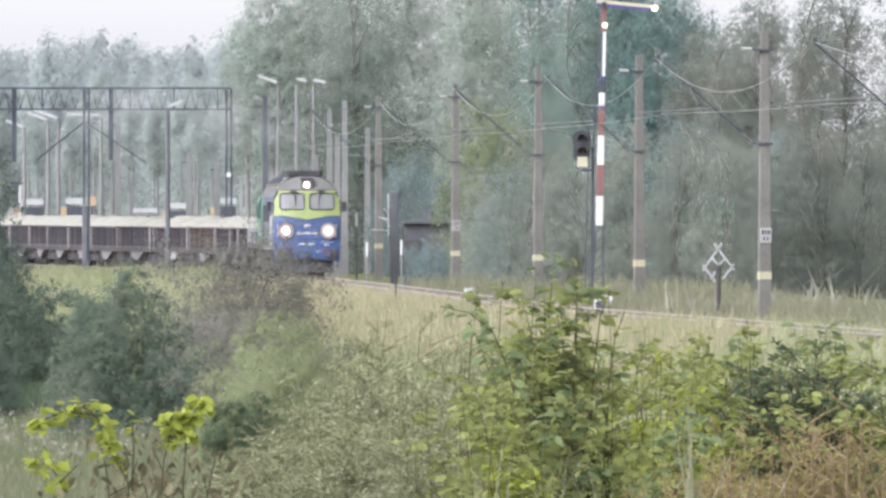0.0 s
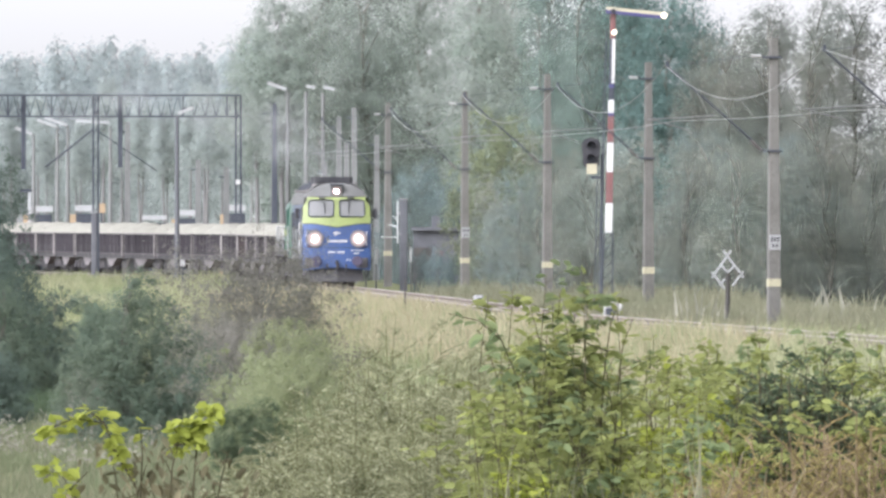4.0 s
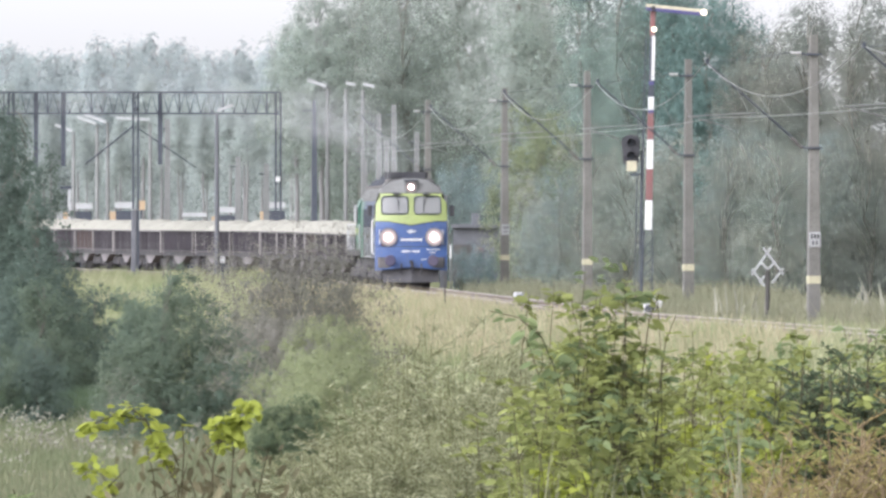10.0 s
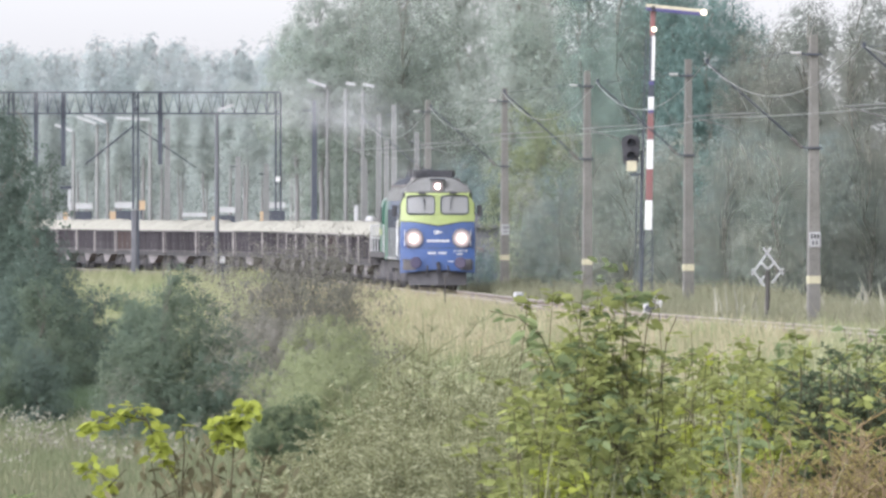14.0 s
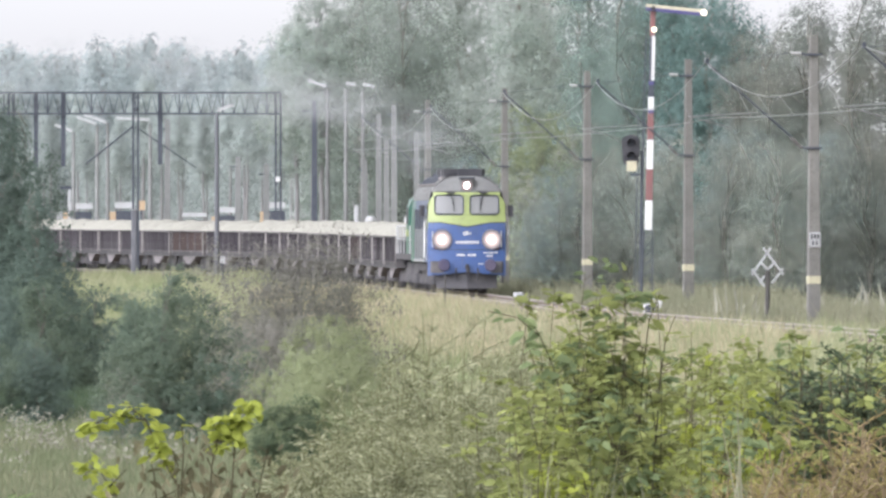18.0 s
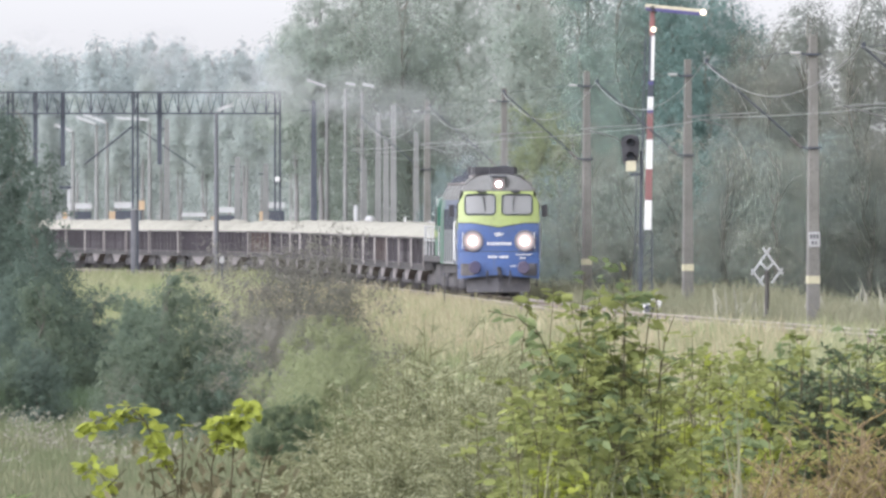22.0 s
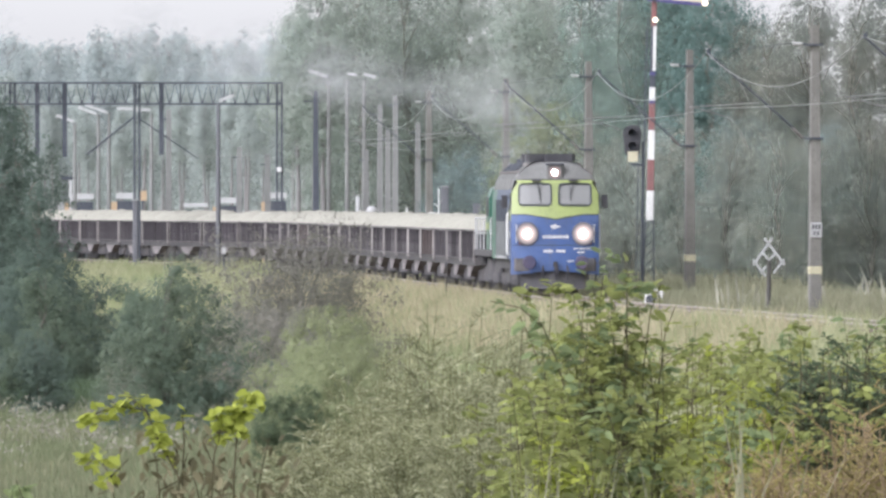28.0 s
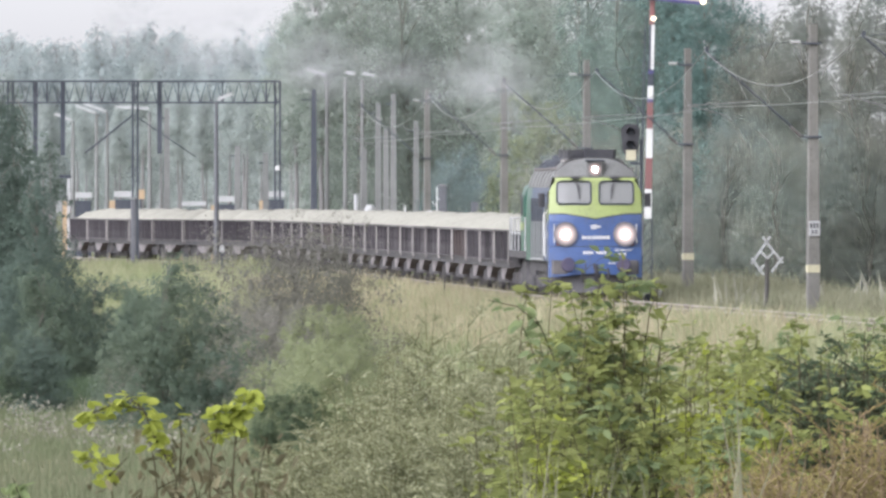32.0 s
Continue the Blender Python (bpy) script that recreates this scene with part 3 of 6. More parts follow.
def plant(name, meshes, x, y, z=None, turn=0.0, size=1.0, high=1.0, label="", category="tree", group=""):
    z = float(ground_z(x, y)) if z is None else z
    ob = thing(name, Matrix.LocRotScale((x, y, z), Euler((0, 0, turn)), (size, size, size * high)), label, category, group)
    for part_name, me in zip(("trunk", "crown"), meshes):
        part(part_name, me, None, ob)
    return ob


def blades(name, mat, xy, z, height, width, rng, lean=0.8, label="", m=None):
    """Grass: bent two-piece blades at the places given, one mesh."""
    n = len(xy)
    a = rng.uniform(0, math.tau, n)
    h = height * rng.uniform(0.45, 1.2, n) * (0.82 + 0.22 * np.sin(xy[:, 0] * 1.9 + 2 * np.sin(xy[:, 1] * 0.31)) + 0.16 * np.sin(xy[:, 0] * 4.7 + xy[:, 1] * 0.83))
    d = np.stack([np.cos(a), np.sin(a)], 1)
    side = np.stack([-d[:, 1], d[:, 0]], 1) * (width * rng.uniform(0.6, 1.3, n))[:, None]
    off = rng.uniform(0.1, 1.0, n)[:, None] * lean * h[:, None]
    foot = np.column_stack([xy, z])
    mid = np.column_stack([xy + d * off * 0.35, z + h * 0.6])
    tip = np.column_stack([xy + d * off, z + h])
    s3 = np.column_stack([side, np.zeros(n)])
    verts = np.stack([foot - s3 * 0.5, foot + s3 * 0.5, mid + s3 * 0.5, mid - s3 * 0.5, tip], 1).reshape(-1, 3)
    i = np.arange(n) * 5
    tris = np.stack([np.stack([i, i + 1, i + 2], 1), np.stack([i, i + 2, i + 3], 1), np.stack([i + 3, i + 2, i + 4], 1)], 1).reshape(-1, 3)
    me = bpy.data.meshes.new(name)
    me.vertices.add(len(verts))
    me.vertices.foreach_set("co", verts.ravel())
    me.loops.add(len(tris) * 3)
    me.loops.foreach_set("vertex_index", tris.ravel())
    me.polygons.add(len(tris))
    me.polygons.foreach_set("loop_start", np.arange(len(tris)) * 3)
    me.polygons.foreach_set("loop_total", np.full(len(tris), 3))
    me.materials.append(mat)
    me.update(calc_edges=True)
    return tagged(new(name, me), label, "grass", "", "stuff")


# sleepers on the stretch that lies open to view
SLEEPER = Shape().box(0, 0, -0.2, 2.6, 0.24, 0.16, 0.02).mesh("sleeper", M_SLEEPER)
s_a, s_b = station_of(575), station_of(415)
for k in range(int((s_b - s_a) / 0.65)):
    x, y = on_line(s_a + k * 0.65)
    x2, y2 = on_line(s_a + k * 0.65 + 0.5)
    part("sleeper", SLEEPER, None, track, m=pose(x, y, 0, 0, 0, math.degrees(math.atan2(x2 - x, -(y2 - y)))))

# ---- woods, far to near ----
W = np.random.default_rng(7)
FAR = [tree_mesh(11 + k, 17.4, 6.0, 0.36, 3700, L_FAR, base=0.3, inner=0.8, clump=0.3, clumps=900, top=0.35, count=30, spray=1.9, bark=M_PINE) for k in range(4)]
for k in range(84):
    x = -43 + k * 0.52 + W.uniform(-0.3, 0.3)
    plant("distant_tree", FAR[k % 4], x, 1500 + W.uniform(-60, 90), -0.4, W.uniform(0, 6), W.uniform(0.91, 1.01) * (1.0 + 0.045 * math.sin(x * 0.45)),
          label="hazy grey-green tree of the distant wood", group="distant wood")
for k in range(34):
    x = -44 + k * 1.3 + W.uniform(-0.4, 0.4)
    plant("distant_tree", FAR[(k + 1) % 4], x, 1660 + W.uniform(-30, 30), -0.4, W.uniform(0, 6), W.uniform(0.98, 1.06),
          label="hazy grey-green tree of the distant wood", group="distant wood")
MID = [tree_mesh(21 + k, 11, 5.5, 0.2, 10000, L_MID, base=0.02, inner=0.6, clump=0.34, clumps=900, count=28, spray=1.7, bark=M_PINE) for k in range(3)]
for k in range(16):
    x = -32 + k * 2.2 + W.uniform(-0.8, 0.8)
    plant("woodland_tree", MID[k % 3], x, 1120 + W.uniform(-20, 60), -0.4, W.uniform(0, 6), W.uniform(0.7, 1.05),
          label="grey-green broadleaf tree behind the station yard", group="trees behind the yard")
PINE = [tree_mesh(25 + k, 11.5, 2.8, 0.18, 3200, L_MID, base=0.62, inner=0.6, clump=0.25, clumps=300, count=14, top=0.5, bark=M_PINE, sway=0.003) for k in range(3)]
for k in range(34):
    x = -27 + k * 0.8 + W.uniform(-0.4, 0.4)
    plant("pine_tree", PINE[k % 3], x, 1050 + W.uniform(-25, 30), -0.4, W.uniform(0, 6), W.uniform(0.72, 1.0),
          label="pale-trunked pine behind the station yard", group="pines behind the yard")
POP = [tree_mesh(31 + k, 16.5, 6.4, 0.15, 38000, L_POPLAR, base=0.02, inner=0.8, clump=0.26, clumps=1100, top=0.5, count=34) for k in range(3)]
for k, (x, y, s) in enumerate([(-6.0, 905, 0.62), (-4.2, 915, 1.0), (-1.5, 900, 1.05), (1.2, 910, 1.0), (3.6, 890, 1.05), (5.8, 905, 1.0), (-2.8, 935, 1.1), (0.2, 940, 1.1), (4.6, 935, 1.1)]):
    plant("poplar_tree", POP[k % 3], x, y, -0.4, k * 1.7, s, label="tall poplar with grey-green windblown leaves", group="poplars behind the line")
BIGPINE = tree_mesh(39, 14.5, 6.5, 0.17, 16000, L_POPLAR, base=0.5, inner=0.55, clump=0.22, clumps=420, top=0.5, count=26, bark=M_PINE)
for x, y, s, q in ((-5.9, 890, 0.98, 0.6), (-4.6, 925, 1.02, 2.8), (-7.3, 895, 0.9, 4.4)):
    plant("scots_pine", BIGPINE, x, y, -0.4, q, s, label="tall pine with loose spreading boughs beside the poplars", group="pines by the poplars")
ALD = [tree_mesh(41 + k, 14, 5.2, 0.13, 31000, L_ALDER, base=0.02, inner=0.8, clump=0.22, clumps=1000, top=0.5, count=30) for k in range(2)]
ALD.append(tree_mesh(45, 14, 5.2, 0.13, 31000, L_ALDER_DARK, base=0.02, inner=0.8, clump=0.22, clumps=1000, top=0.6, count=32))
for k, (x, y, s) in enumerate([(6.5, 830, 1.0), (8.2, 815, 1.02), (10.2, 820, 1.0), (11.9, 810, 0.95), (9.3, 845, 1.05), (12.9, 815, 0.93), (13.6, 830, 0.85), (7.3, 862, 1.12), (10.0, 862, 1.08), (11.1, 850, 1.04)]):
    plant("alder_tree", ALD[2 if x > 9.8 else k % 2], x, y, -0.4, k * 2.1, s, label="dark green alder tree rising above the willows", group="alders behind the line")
RGT = [tree_mesh(51 + k, 11.2, 4.6, 0.115, 28000, L_WILLOW, base=0.0, inner=0.82, clump=0.17, clumps=1000, top=0.62, count=30) for k in range(3)]
for k, (x, y, s) in enumerate([(13.0, 720, 0.92), (14.6, 715, 1.0), (16.2, 710, 0.97), (17.8, 715, 1.05), (19.5, 705, 1.0), (11.8, 725, 0.8), (15.4, 740, 1.05), (21, 720, 1.0), (17.2, 738, 1.08), (12.3, 738, 0.95), (13.8, 745, 1.0)]):
    plant("willow_tree", RGT[k % 3], x, y, -0.4, k * 1.3, s, label="grey-green willow tree at the edge of the wood", group="willows at the wood's edge")
RND = [tree_mesh(61 + k, 6.0, 4.2, 0.095, 23000, (L_HAZY, L_LIGHT, L_HAZY_BUSH, L_HAZY, L_WILLOW)[k], base=0.0, inner=0.84, clump=0.13, clumps=900, top=0.75, count=22) for k in range(5)]
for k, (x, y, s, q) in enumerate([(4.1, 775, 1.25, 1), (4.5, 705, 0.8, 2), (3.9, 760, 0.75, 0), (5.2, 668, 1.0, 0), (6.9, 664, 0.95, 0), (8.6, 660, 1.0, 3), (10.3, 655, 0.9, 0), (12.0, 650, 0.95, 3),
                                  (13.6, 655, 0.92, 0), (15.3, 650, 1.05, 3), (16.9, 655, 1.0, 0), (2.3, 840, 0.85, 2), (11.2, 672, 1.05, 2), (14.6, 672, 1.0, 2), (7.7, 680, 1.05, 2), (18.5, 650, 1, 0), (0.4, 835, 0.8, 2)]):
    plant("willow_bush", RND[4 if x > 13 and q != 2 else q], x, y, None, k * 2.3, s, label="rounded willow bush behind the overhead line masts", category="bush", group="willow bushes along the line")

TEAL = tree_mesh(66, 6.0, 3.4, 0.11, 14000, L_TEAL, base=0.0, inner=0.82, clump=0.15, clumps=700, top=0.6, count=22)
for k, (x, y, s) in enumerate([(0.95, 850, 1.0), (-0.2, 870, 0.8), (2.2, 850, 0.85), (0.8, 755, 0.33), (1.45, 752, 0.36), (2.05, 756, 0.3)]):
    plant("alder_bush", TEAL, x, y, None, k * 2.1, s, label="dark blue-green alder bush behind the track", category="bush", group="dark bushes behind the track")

# dark trees and bushes on the valley side
SPR = [tree_mesh(71 + k, 10.2, 5.0, 0.12, 22000, L_SPRUCE, base=0.0, clump=0.18, clumps=600, top=0.3, count=30) for k in range(2)]
for k, (x, y, z, s) in enumerate([(-14.3, 570, -3, 1.0), (-12.6, 555, -3, 0.66), (-15.6, 560, -3, 1.0), (-13.5, 575, -3, 0.92), (-17.6, 570, -3, 1.05), (-19.5, 565, -3, 1.0)]):
    plant("spruce_tree", SPR[k % 2], x, y, z, k * 2.0, s, label="dark green tree on the valley side", group="dark trees by the valley")
SHR = [tree_mesh(81 + k, 4.0, 3.8, 0.09, 18500, (L_DARK, L_SPRUCE)[k], base=0.0, clump=0.13, clumps=480, top=0.5, count=22) for k in range(2)]
for k, (x, y, z, s) in enumerate([(-11.9, 540, -2.8, 0.95), (-11.2, 500, -3.0, 0.6), (-13.2, 500, -3.0, 0.9), (-10.9, 560, -2.5, 0.75), (-9.9, 585, -2.0, 0.5), (-12.6, 560, -2.6, 1.0), (-10.3, 590, -1.9, 0.6), (-9.4, 600, -1.6, 0.4)]):
    plant("alder_bush", SHR[k % 2], x, y, z, k * 1.9, s, label="dark green alder bush on the valley side", category="bush", group="bushes by the valley")
plant("alder_sapling", tree_mesh(91, 4.0, 4.6, 0.07, 34000, L_DARK, base=0.0, clump=0.12, clumps=620, top=0.12, count=34), -6.9, 455, -2.2, 0.5, label="young dark green alder with a pointed crown", category="tree")
GREY = tree_mesh(92, 3.7, 6.2, 0.07, 62000, L_BROWN, base=0.0, clump=0.16, clumps=800, top=0.75, count=34, slim=0.5, fill=0.88)
for x, y, z, q, k in ((-4.0, 485, -2.15, 1.0, 1.1), (-4.95, 474, -2.7, 3.0, 0.75)):
    plant("grey_bush", GREY, x, y, z, q, k, label="grey-brown half-bare bush on the embankment slope", category="bush")
plant("brown_bush", tree_mesh(95, 1.7, 2.6, 0.075, 15000, L_BROWN, base=0.0, clump=0.12, clumps=300, top=0.7, count=16, slim=0.5), -8.0, 470, -2.9, 1.0, label="low grey-brown bush beside the young alder", category="bush")
PALE = tree_mesh(93, 2.3, 4.3, 0.06, 38000, L_FRESH, base=0.0, clump=0.12, clumps=420, top=0.7, count=24)
for x, y, z, q, k in ((-2.95, 425, -2.1, 2.0, 1.0), (-2.0, 405, -2.5, 4.1, 0.9), (-3.6, 412, -2.7, 0.4, 0.75)):
    plant("light_bush", PALE, x, y, z, q, k, label="light green willow bush below the grey one", category="bush")
plant("dark_bush", tree_mesh(94, 1.2, 1.8, 0.05, 14000, L_DENSE, base=0.0, clump=0.1, clumps=150, top=0.95, count=12), -3.3, 395, -2.5, 2.0, label="small dark bush in the valley grass", category="bush")

# ---- grass ----
G = np.random.default_rng(17)


def grass_band(name, mat, n, y0, y1, w0, w1, height, width, label, rel=True):
    y = G.uniform(y0, y1, n)
    x = G.uniform(w0, w1, n) + (line_x(y) if rel else 0)
    return blades(name, mat, np.column_stack([x, y]), ground_z(x, y) - 0.03, height, width, G, label=label)


grass_band("embankment_grass", L_GRASS, 65000, 430, 800, -13, -2.35, 0.6, 0.034, "tall pale yellow seeding grass on the embankment slope")
grass_band("verge_grass", L_TAN, 26000, 440, 760, -5.5, -1.75, 0.72, 0.03, "tall tan grass along the edge of the ballast")
grass_band("yard_grass", L_GRASS, 16000, 800, 870, -12, -1.9, 0.8, 0.04, "tall pale grass beside the curving track")
grass_band("track_side_reeds", L_REED, 36000, 430, 720, 2.0, 9, 0.85, 0.03, "tall reed grass behind the track")
grass_band("plume_stalks", L_FLOWER, 70, 515, 545, 8, 14, 1.55, 0.05, "pale plume stalks standing out of the reed grass", rel=False)
grass_band("bank_grass", L_GRASS, 36000, 330, 500, 2, 15, 0.6, 0.034, "pale tall grass on the near bank below the line", rel=False)
grass_band("sedge_band", L_SEDGE, 16000, 510, 535, -15, -8.5, 0.75, 0.04, "dark green sedge at the foot of the bushes", rel=False)
grass_band("valley_grass", L_MEADOW, 50000, 350, 560, -14, 4, 0.5, 0.025, "green meadow grass in the valley", rel=False)

nx, ny = np.concatenate([G.uniform(0.2, 0.52, 420), G.uniform(0.62, 1.0, 160)]), G.uniform(45.5, 50, 580)
blades("near_grass", L_REED, np.column_stack([nx, ny]), ground_z(nx, ny) - 0.03, 0.84, 0.008, G, lean=0.45, label="pale thin grass stalks close to the camera")

fx, fy = G.uniform(-13, -6, 1800), G.uniform(400, 500, 1800)
keep = (np.sin(fx * 1.7 + fy * 0.11) + np.sin(fx * 0.6 - fy * 0.23)) > 0.2
fx, fy = fx[keep], fy[keep]
head_at = np.column_stack([fx, fy, ground_z(fx, fy) + G.uniform(0.3, 0.7, len(fx))])
head_at = np.repeat(head_at, 5, 0) + G.normal(size=(len(fx) * 5, 3)) * 0.05
tagged(new("meadow_flowers", leaf_mesh("meadow_flowers", L_FLOWER, head_at, 0.06, 0.8, G)), "white and pinkish seed heads in the valley meadow", "flowers", "", "stuff")

# ---- the train; every vehicle's own front is towards its -y ----
WHEEL_R = 0.5


def wheelset_shape(gauge=1.5, r=WHEEL_R):
    sh = Shape()
    sh.tube([(-1.0, 0, 0), (1.0, 0, 0)], 0.085, 8)
    for side in (-1, 1):
        c = side * gauge / 2
        sh.tube([(c - 0.06 * side, 0, 0), (c + 0.07 * side, 0, 0)], r, 20)
        sh.tube([(c - 0.09 * side, 0, 0), (c - 0.06 * side, 0, 0)], r + 0.03, 20)
        sh.box(c + 0.075 * side, 0, r * 0.5, 0.012, 0.1, r * 0.7)
    return sh


WHEEL_MESH = wheelset_shape().mesh("wheelset", M_BOGIE)


def bogie_frame(length, axles, z=0.62):
    sh = Shape()
    for side in (-1, 1):
        x = side * 1.02
        sh.box(x, 0, z + 0.12, 0.14, length, 0.2, 0.03)
        sh.box(x, 0, z - 0.1, 0.12, length * 0.3, 0.3, 0.03)
        for a in axles:
            sh.box(x + 0.05 * side, a, 0.5, 0.2, 0.34, 0.34, 0.05)
            for k in (-0.3, 0.3):
                sh.tube([(x, a + k, 0.55), (x, a + k, z + 0.05)], 0.07, 8)
    sh.box(0, 0, z + 0.1, 2.0, 0.35, 0.22)
    return sh


def buffer_shape(x, y, out):
    """A buffer: sleeve, stem and a dished round head; out is -1 or 1 along y."""
    sh = Shape()
    sh.tube([(x, y, 1.05), (x, y + out * 0.3, 1.05)], 0.11, 12)
    sh.tube([(x, y + out * 0.28, 1.05), (x, y + out * 0.48, 1.05)], 0.075, 10)
    sh.tube([(x, y + out * 0.46, 1.05), (x, y + out * 0.5, 1.05)], 0.23, 18, 0.2)
    return sh


AXLES = []        # wheelsets to roll: (object, place in its parent)


def add_bogie(parent, y, wheel_at, length, axle_label=""):
    b = part("bogie", bogie_frame(length, wheel_at), M_BOGIE, parent, m=pose(0, y, 0))
    for a in wheel_at:
        w = part("wheelset", WHEEL_MESH, None, b, m=pose(0, a, WHEEL_R))
        AXLES.append(w)
    return b


# -- locomotive --
HALF = [(0.0, 4.32), (0.5, 4.3), (0.88, 4.2), (1.17, 3.96), (1.34, 3.68), (1.42, 3.4), (1.46, 3.1), (1.475, 2.75), (1.475, 2.4), (1.475, 1.7), (1.475, 1.15)]


def face_y(x, z):
    """The cab front: gently bowed across, upright below, raked back from the window sill up."""
    lean = max(0.0, z - 2.5) * 0.16 + max(0.0, z - 3.62) * 0.55
    return -8.42 + 0.16 * (abs(x) / 1.475) ** 2.2 + lean


def body_ring(y, k=1.0, lift=0.0):
    half = [(a * k, b) for a, b in HALF]
    return [(a, y, b) for a, b in half] + [(-a, y, b) for a, b in half[::-1]]


def skin(lo, hi, y0, y1, out=0.0, sides=(-1, 1)):
    """A length of body side and roof between two heights of the section."""
    sh = Shape()
    for side in sides:
        pts = [(a, b) for a, b in HALF if lo - 1e-6 <= b <= hi + 1e-6]
        rings = [[(side * (a + out), y, b) for a, b in pts] for y in np.linspace(y0, y1, 8)]
        sh.loft(rings, closed=False)
        rings = [[(side * (a - 0.06), y, b) for a, b in pts] for y in np.linspace(y0, y1, 2)]
        sh.loft(rings, closed=False)
    return sh


def face_panel(cols, off=0.0, thick=0.05):
    """A piece of the cab front: for each x the height range it covers; it follows the bowed face."""
    sh = Shape()
    rings = []
    for x, lo, hi in cols:
        zs = np.linspace(lo, hi, 6)
        rings.append([(x, face_y(x, z) - off, z) for z in zs] + [(x, face_y(x, z) - off + thick, z) for z in zs[::-1]])
    sh.loft(rings)
    return sh


def make_loco():
    loco = thing("diesel_locomotive", pose(0, 0, 0), "blue diesel locomotive with lime green cab front and lit headlights", "locomotive")
    xs = np.linspace(-1.47, 1.47, 17)
    v_edge = lambda x: 2.42 + 0.16 * min(1, abs(x) / 0.95) ** 0.9
    edge_top = lambda x: 4.3 - 0.62 * (abs(x) / 1.38) ** 3.2
    front = part("lower_front", face_panel([(x, 1.62, v_edge(x)) for x in xs]), M_BLUE, loco, "bright blue lower cab front")
    part("front_skirt", face_panel([(x, 0.8 - 0.14 * abs(x) / 1.475, 1.6) for x in xs], 0.04, 0.1), M_BLUE, loco, "blue skirt under the cab")
    part("skirt_seam", face_panel([(x, 1.6, 1.625) for x in xs], 0.01, 0.03), M_STEEL, loco)
    part("blue_edge", face_panel([(x, v_edge(x), v_edge(x) + 0.035) for x in xs], 0.006, 0.04), M_BLACK, loco)
    mask = Shape()
    sill, head = 2.88, 3.6
    for a in (face_panel([(x, v_edge(x) + 0.035, sill) for x in xs]),
              face_panel([(x, head, 3.7) for x in np.linspace(-1.27, 1.27, 13)]),
              face_panel([(x, sill, head) for x in np.linspace(-0.1, 0.1, 3)]),
              face_panel([(x, sill, 3.62 - 0.34 * max(0, (abs(x) - 1.2) / 0.25) ** 1.6) for x in np.linspace(1.235, 1.45, 7)]),
              face_panel([(x, sill, 3.62 - 0.34 * max(0, (abs(x) - 1.2) / 0.25) ** 1.6) for x in np.linspace(-1.45, -1.235, 7)])):
        mask.add(a.v, a.f)
    part("window_mask", mask, M_LIME, loco, "lime green surround of the cab windows")
    part("brow", face_panel([(x, 3.7, max(3.71, edge_top(x))) for x in np.linspace(-1.36, 1.36, 15)], 0.0, 0.08), M_ROOF, loco, "grey domed roof front", smooth=True)
    for side in (-1, 1):
        c0, c1 = 0.1 * side, 1.235 * side
        win = part("cab_window", face_panel([(x, sill + 0.05, head - 0.05) for x in np.linspace(min(c0, c1) + 0.05, max(c0, c1) - 0.05, 7)], -0.025, 0.012), M_GLASS, loco, "cab window, sky reflection put into its pale glass")
        win.visible_shadow = False
        lo, hi, cr = min(c0, c1) + 0.02, max(c0, c1) - 0.02, 0.15
        ring = []
        for cx, cz, a0, kx, kz in ((hi - cr, head - cr, 0, hi + 0.03, head + 0.03), (lo + cr, head - cr, 90, lo - 0.03, head + 0.03),
                                   (lo + cr, sill + cr, 180, lo - 0.03, sill - 0.03), (hi - cr, sill + cr, 270, hi + 0.03, sill - 0.03)):
            arc = [(cx + cr * math.cos(radians(a0 + 15 * i)), cz + cr * math.sin(radians(a0 + 15 * i))) for i in range(7)]
            ring += arc
            fan = [(kx, kz)] + arc
            part("corner_gusset", Shape().add([(x, face_y(x, z) - 0.012, z) for x, z in fan], [(0, i + 1, i + 2) for i in range(6)]), M_LIME, win, "lime rounded window corner")
        seal = Shape().tube([(x, face_y(x, z) - 0.014, z) for x, z in ring + ring[:1]], 0.018, 6)
        part("window_seal", seal, M_STEEL, win, "black rubber seal")
        wip = Shape()
        wx = 0.62 * side
        wip.tube([(wx, face_y(wx, 3.66) - 0.05, 3.66), (wx - 0.1 * side, face_y(wx, 3.3) - 0.04, 3.24)], 0.014, 5)
        wip.tube([(wx - 0.1 * side, face_y(wx, 3.5) - 0.035, 3.48), (wx - 0.12 * side, face_y(wx, 3.1) - 0.035, 3.06)], 0.018, 5)
        wip.box(wx, face_y(wx, 3.68) - 0.06, 3.69, 0.3, 0.1, 0.05, 0.02)
        part("wiper", wip, M_BLACK, win)
        # pale panel added in place of the sky mirrored in the upper glass
        part("window_blind", face_panel([(x, 3.26, head - 0.05) for x in np.linspace(lo + 0.06, hi - 0.06, 4)], -0.2, 0.01), M_CABIN, win, "pale panel standing for sky reflected in the window")
        lx = 0.94 * side
        can = Shape().tube([(lx, face_y(lx, 1.98) + 0.02, 1.98), (lx, face_y(lx, 1.98) - 0.09, 1.98)], 0.205, 22, 0.2)
        lamp = part("headlight", can, M_BLUE, loco, "headlight in a round bezel")
        ly = face_y(lx, 1.98)
        # glowing disc wider than the bezel, in place of the lamp's glare
        part("reflector", Shape().tube([(0, 0.05, 0), (0, -0.02, 0)], 0.38, 26, 0.37), M_GLARE, lamp, "warm glare painted round the lens", m=pose(lx * 0.963, ly - 0.08, 1.98))
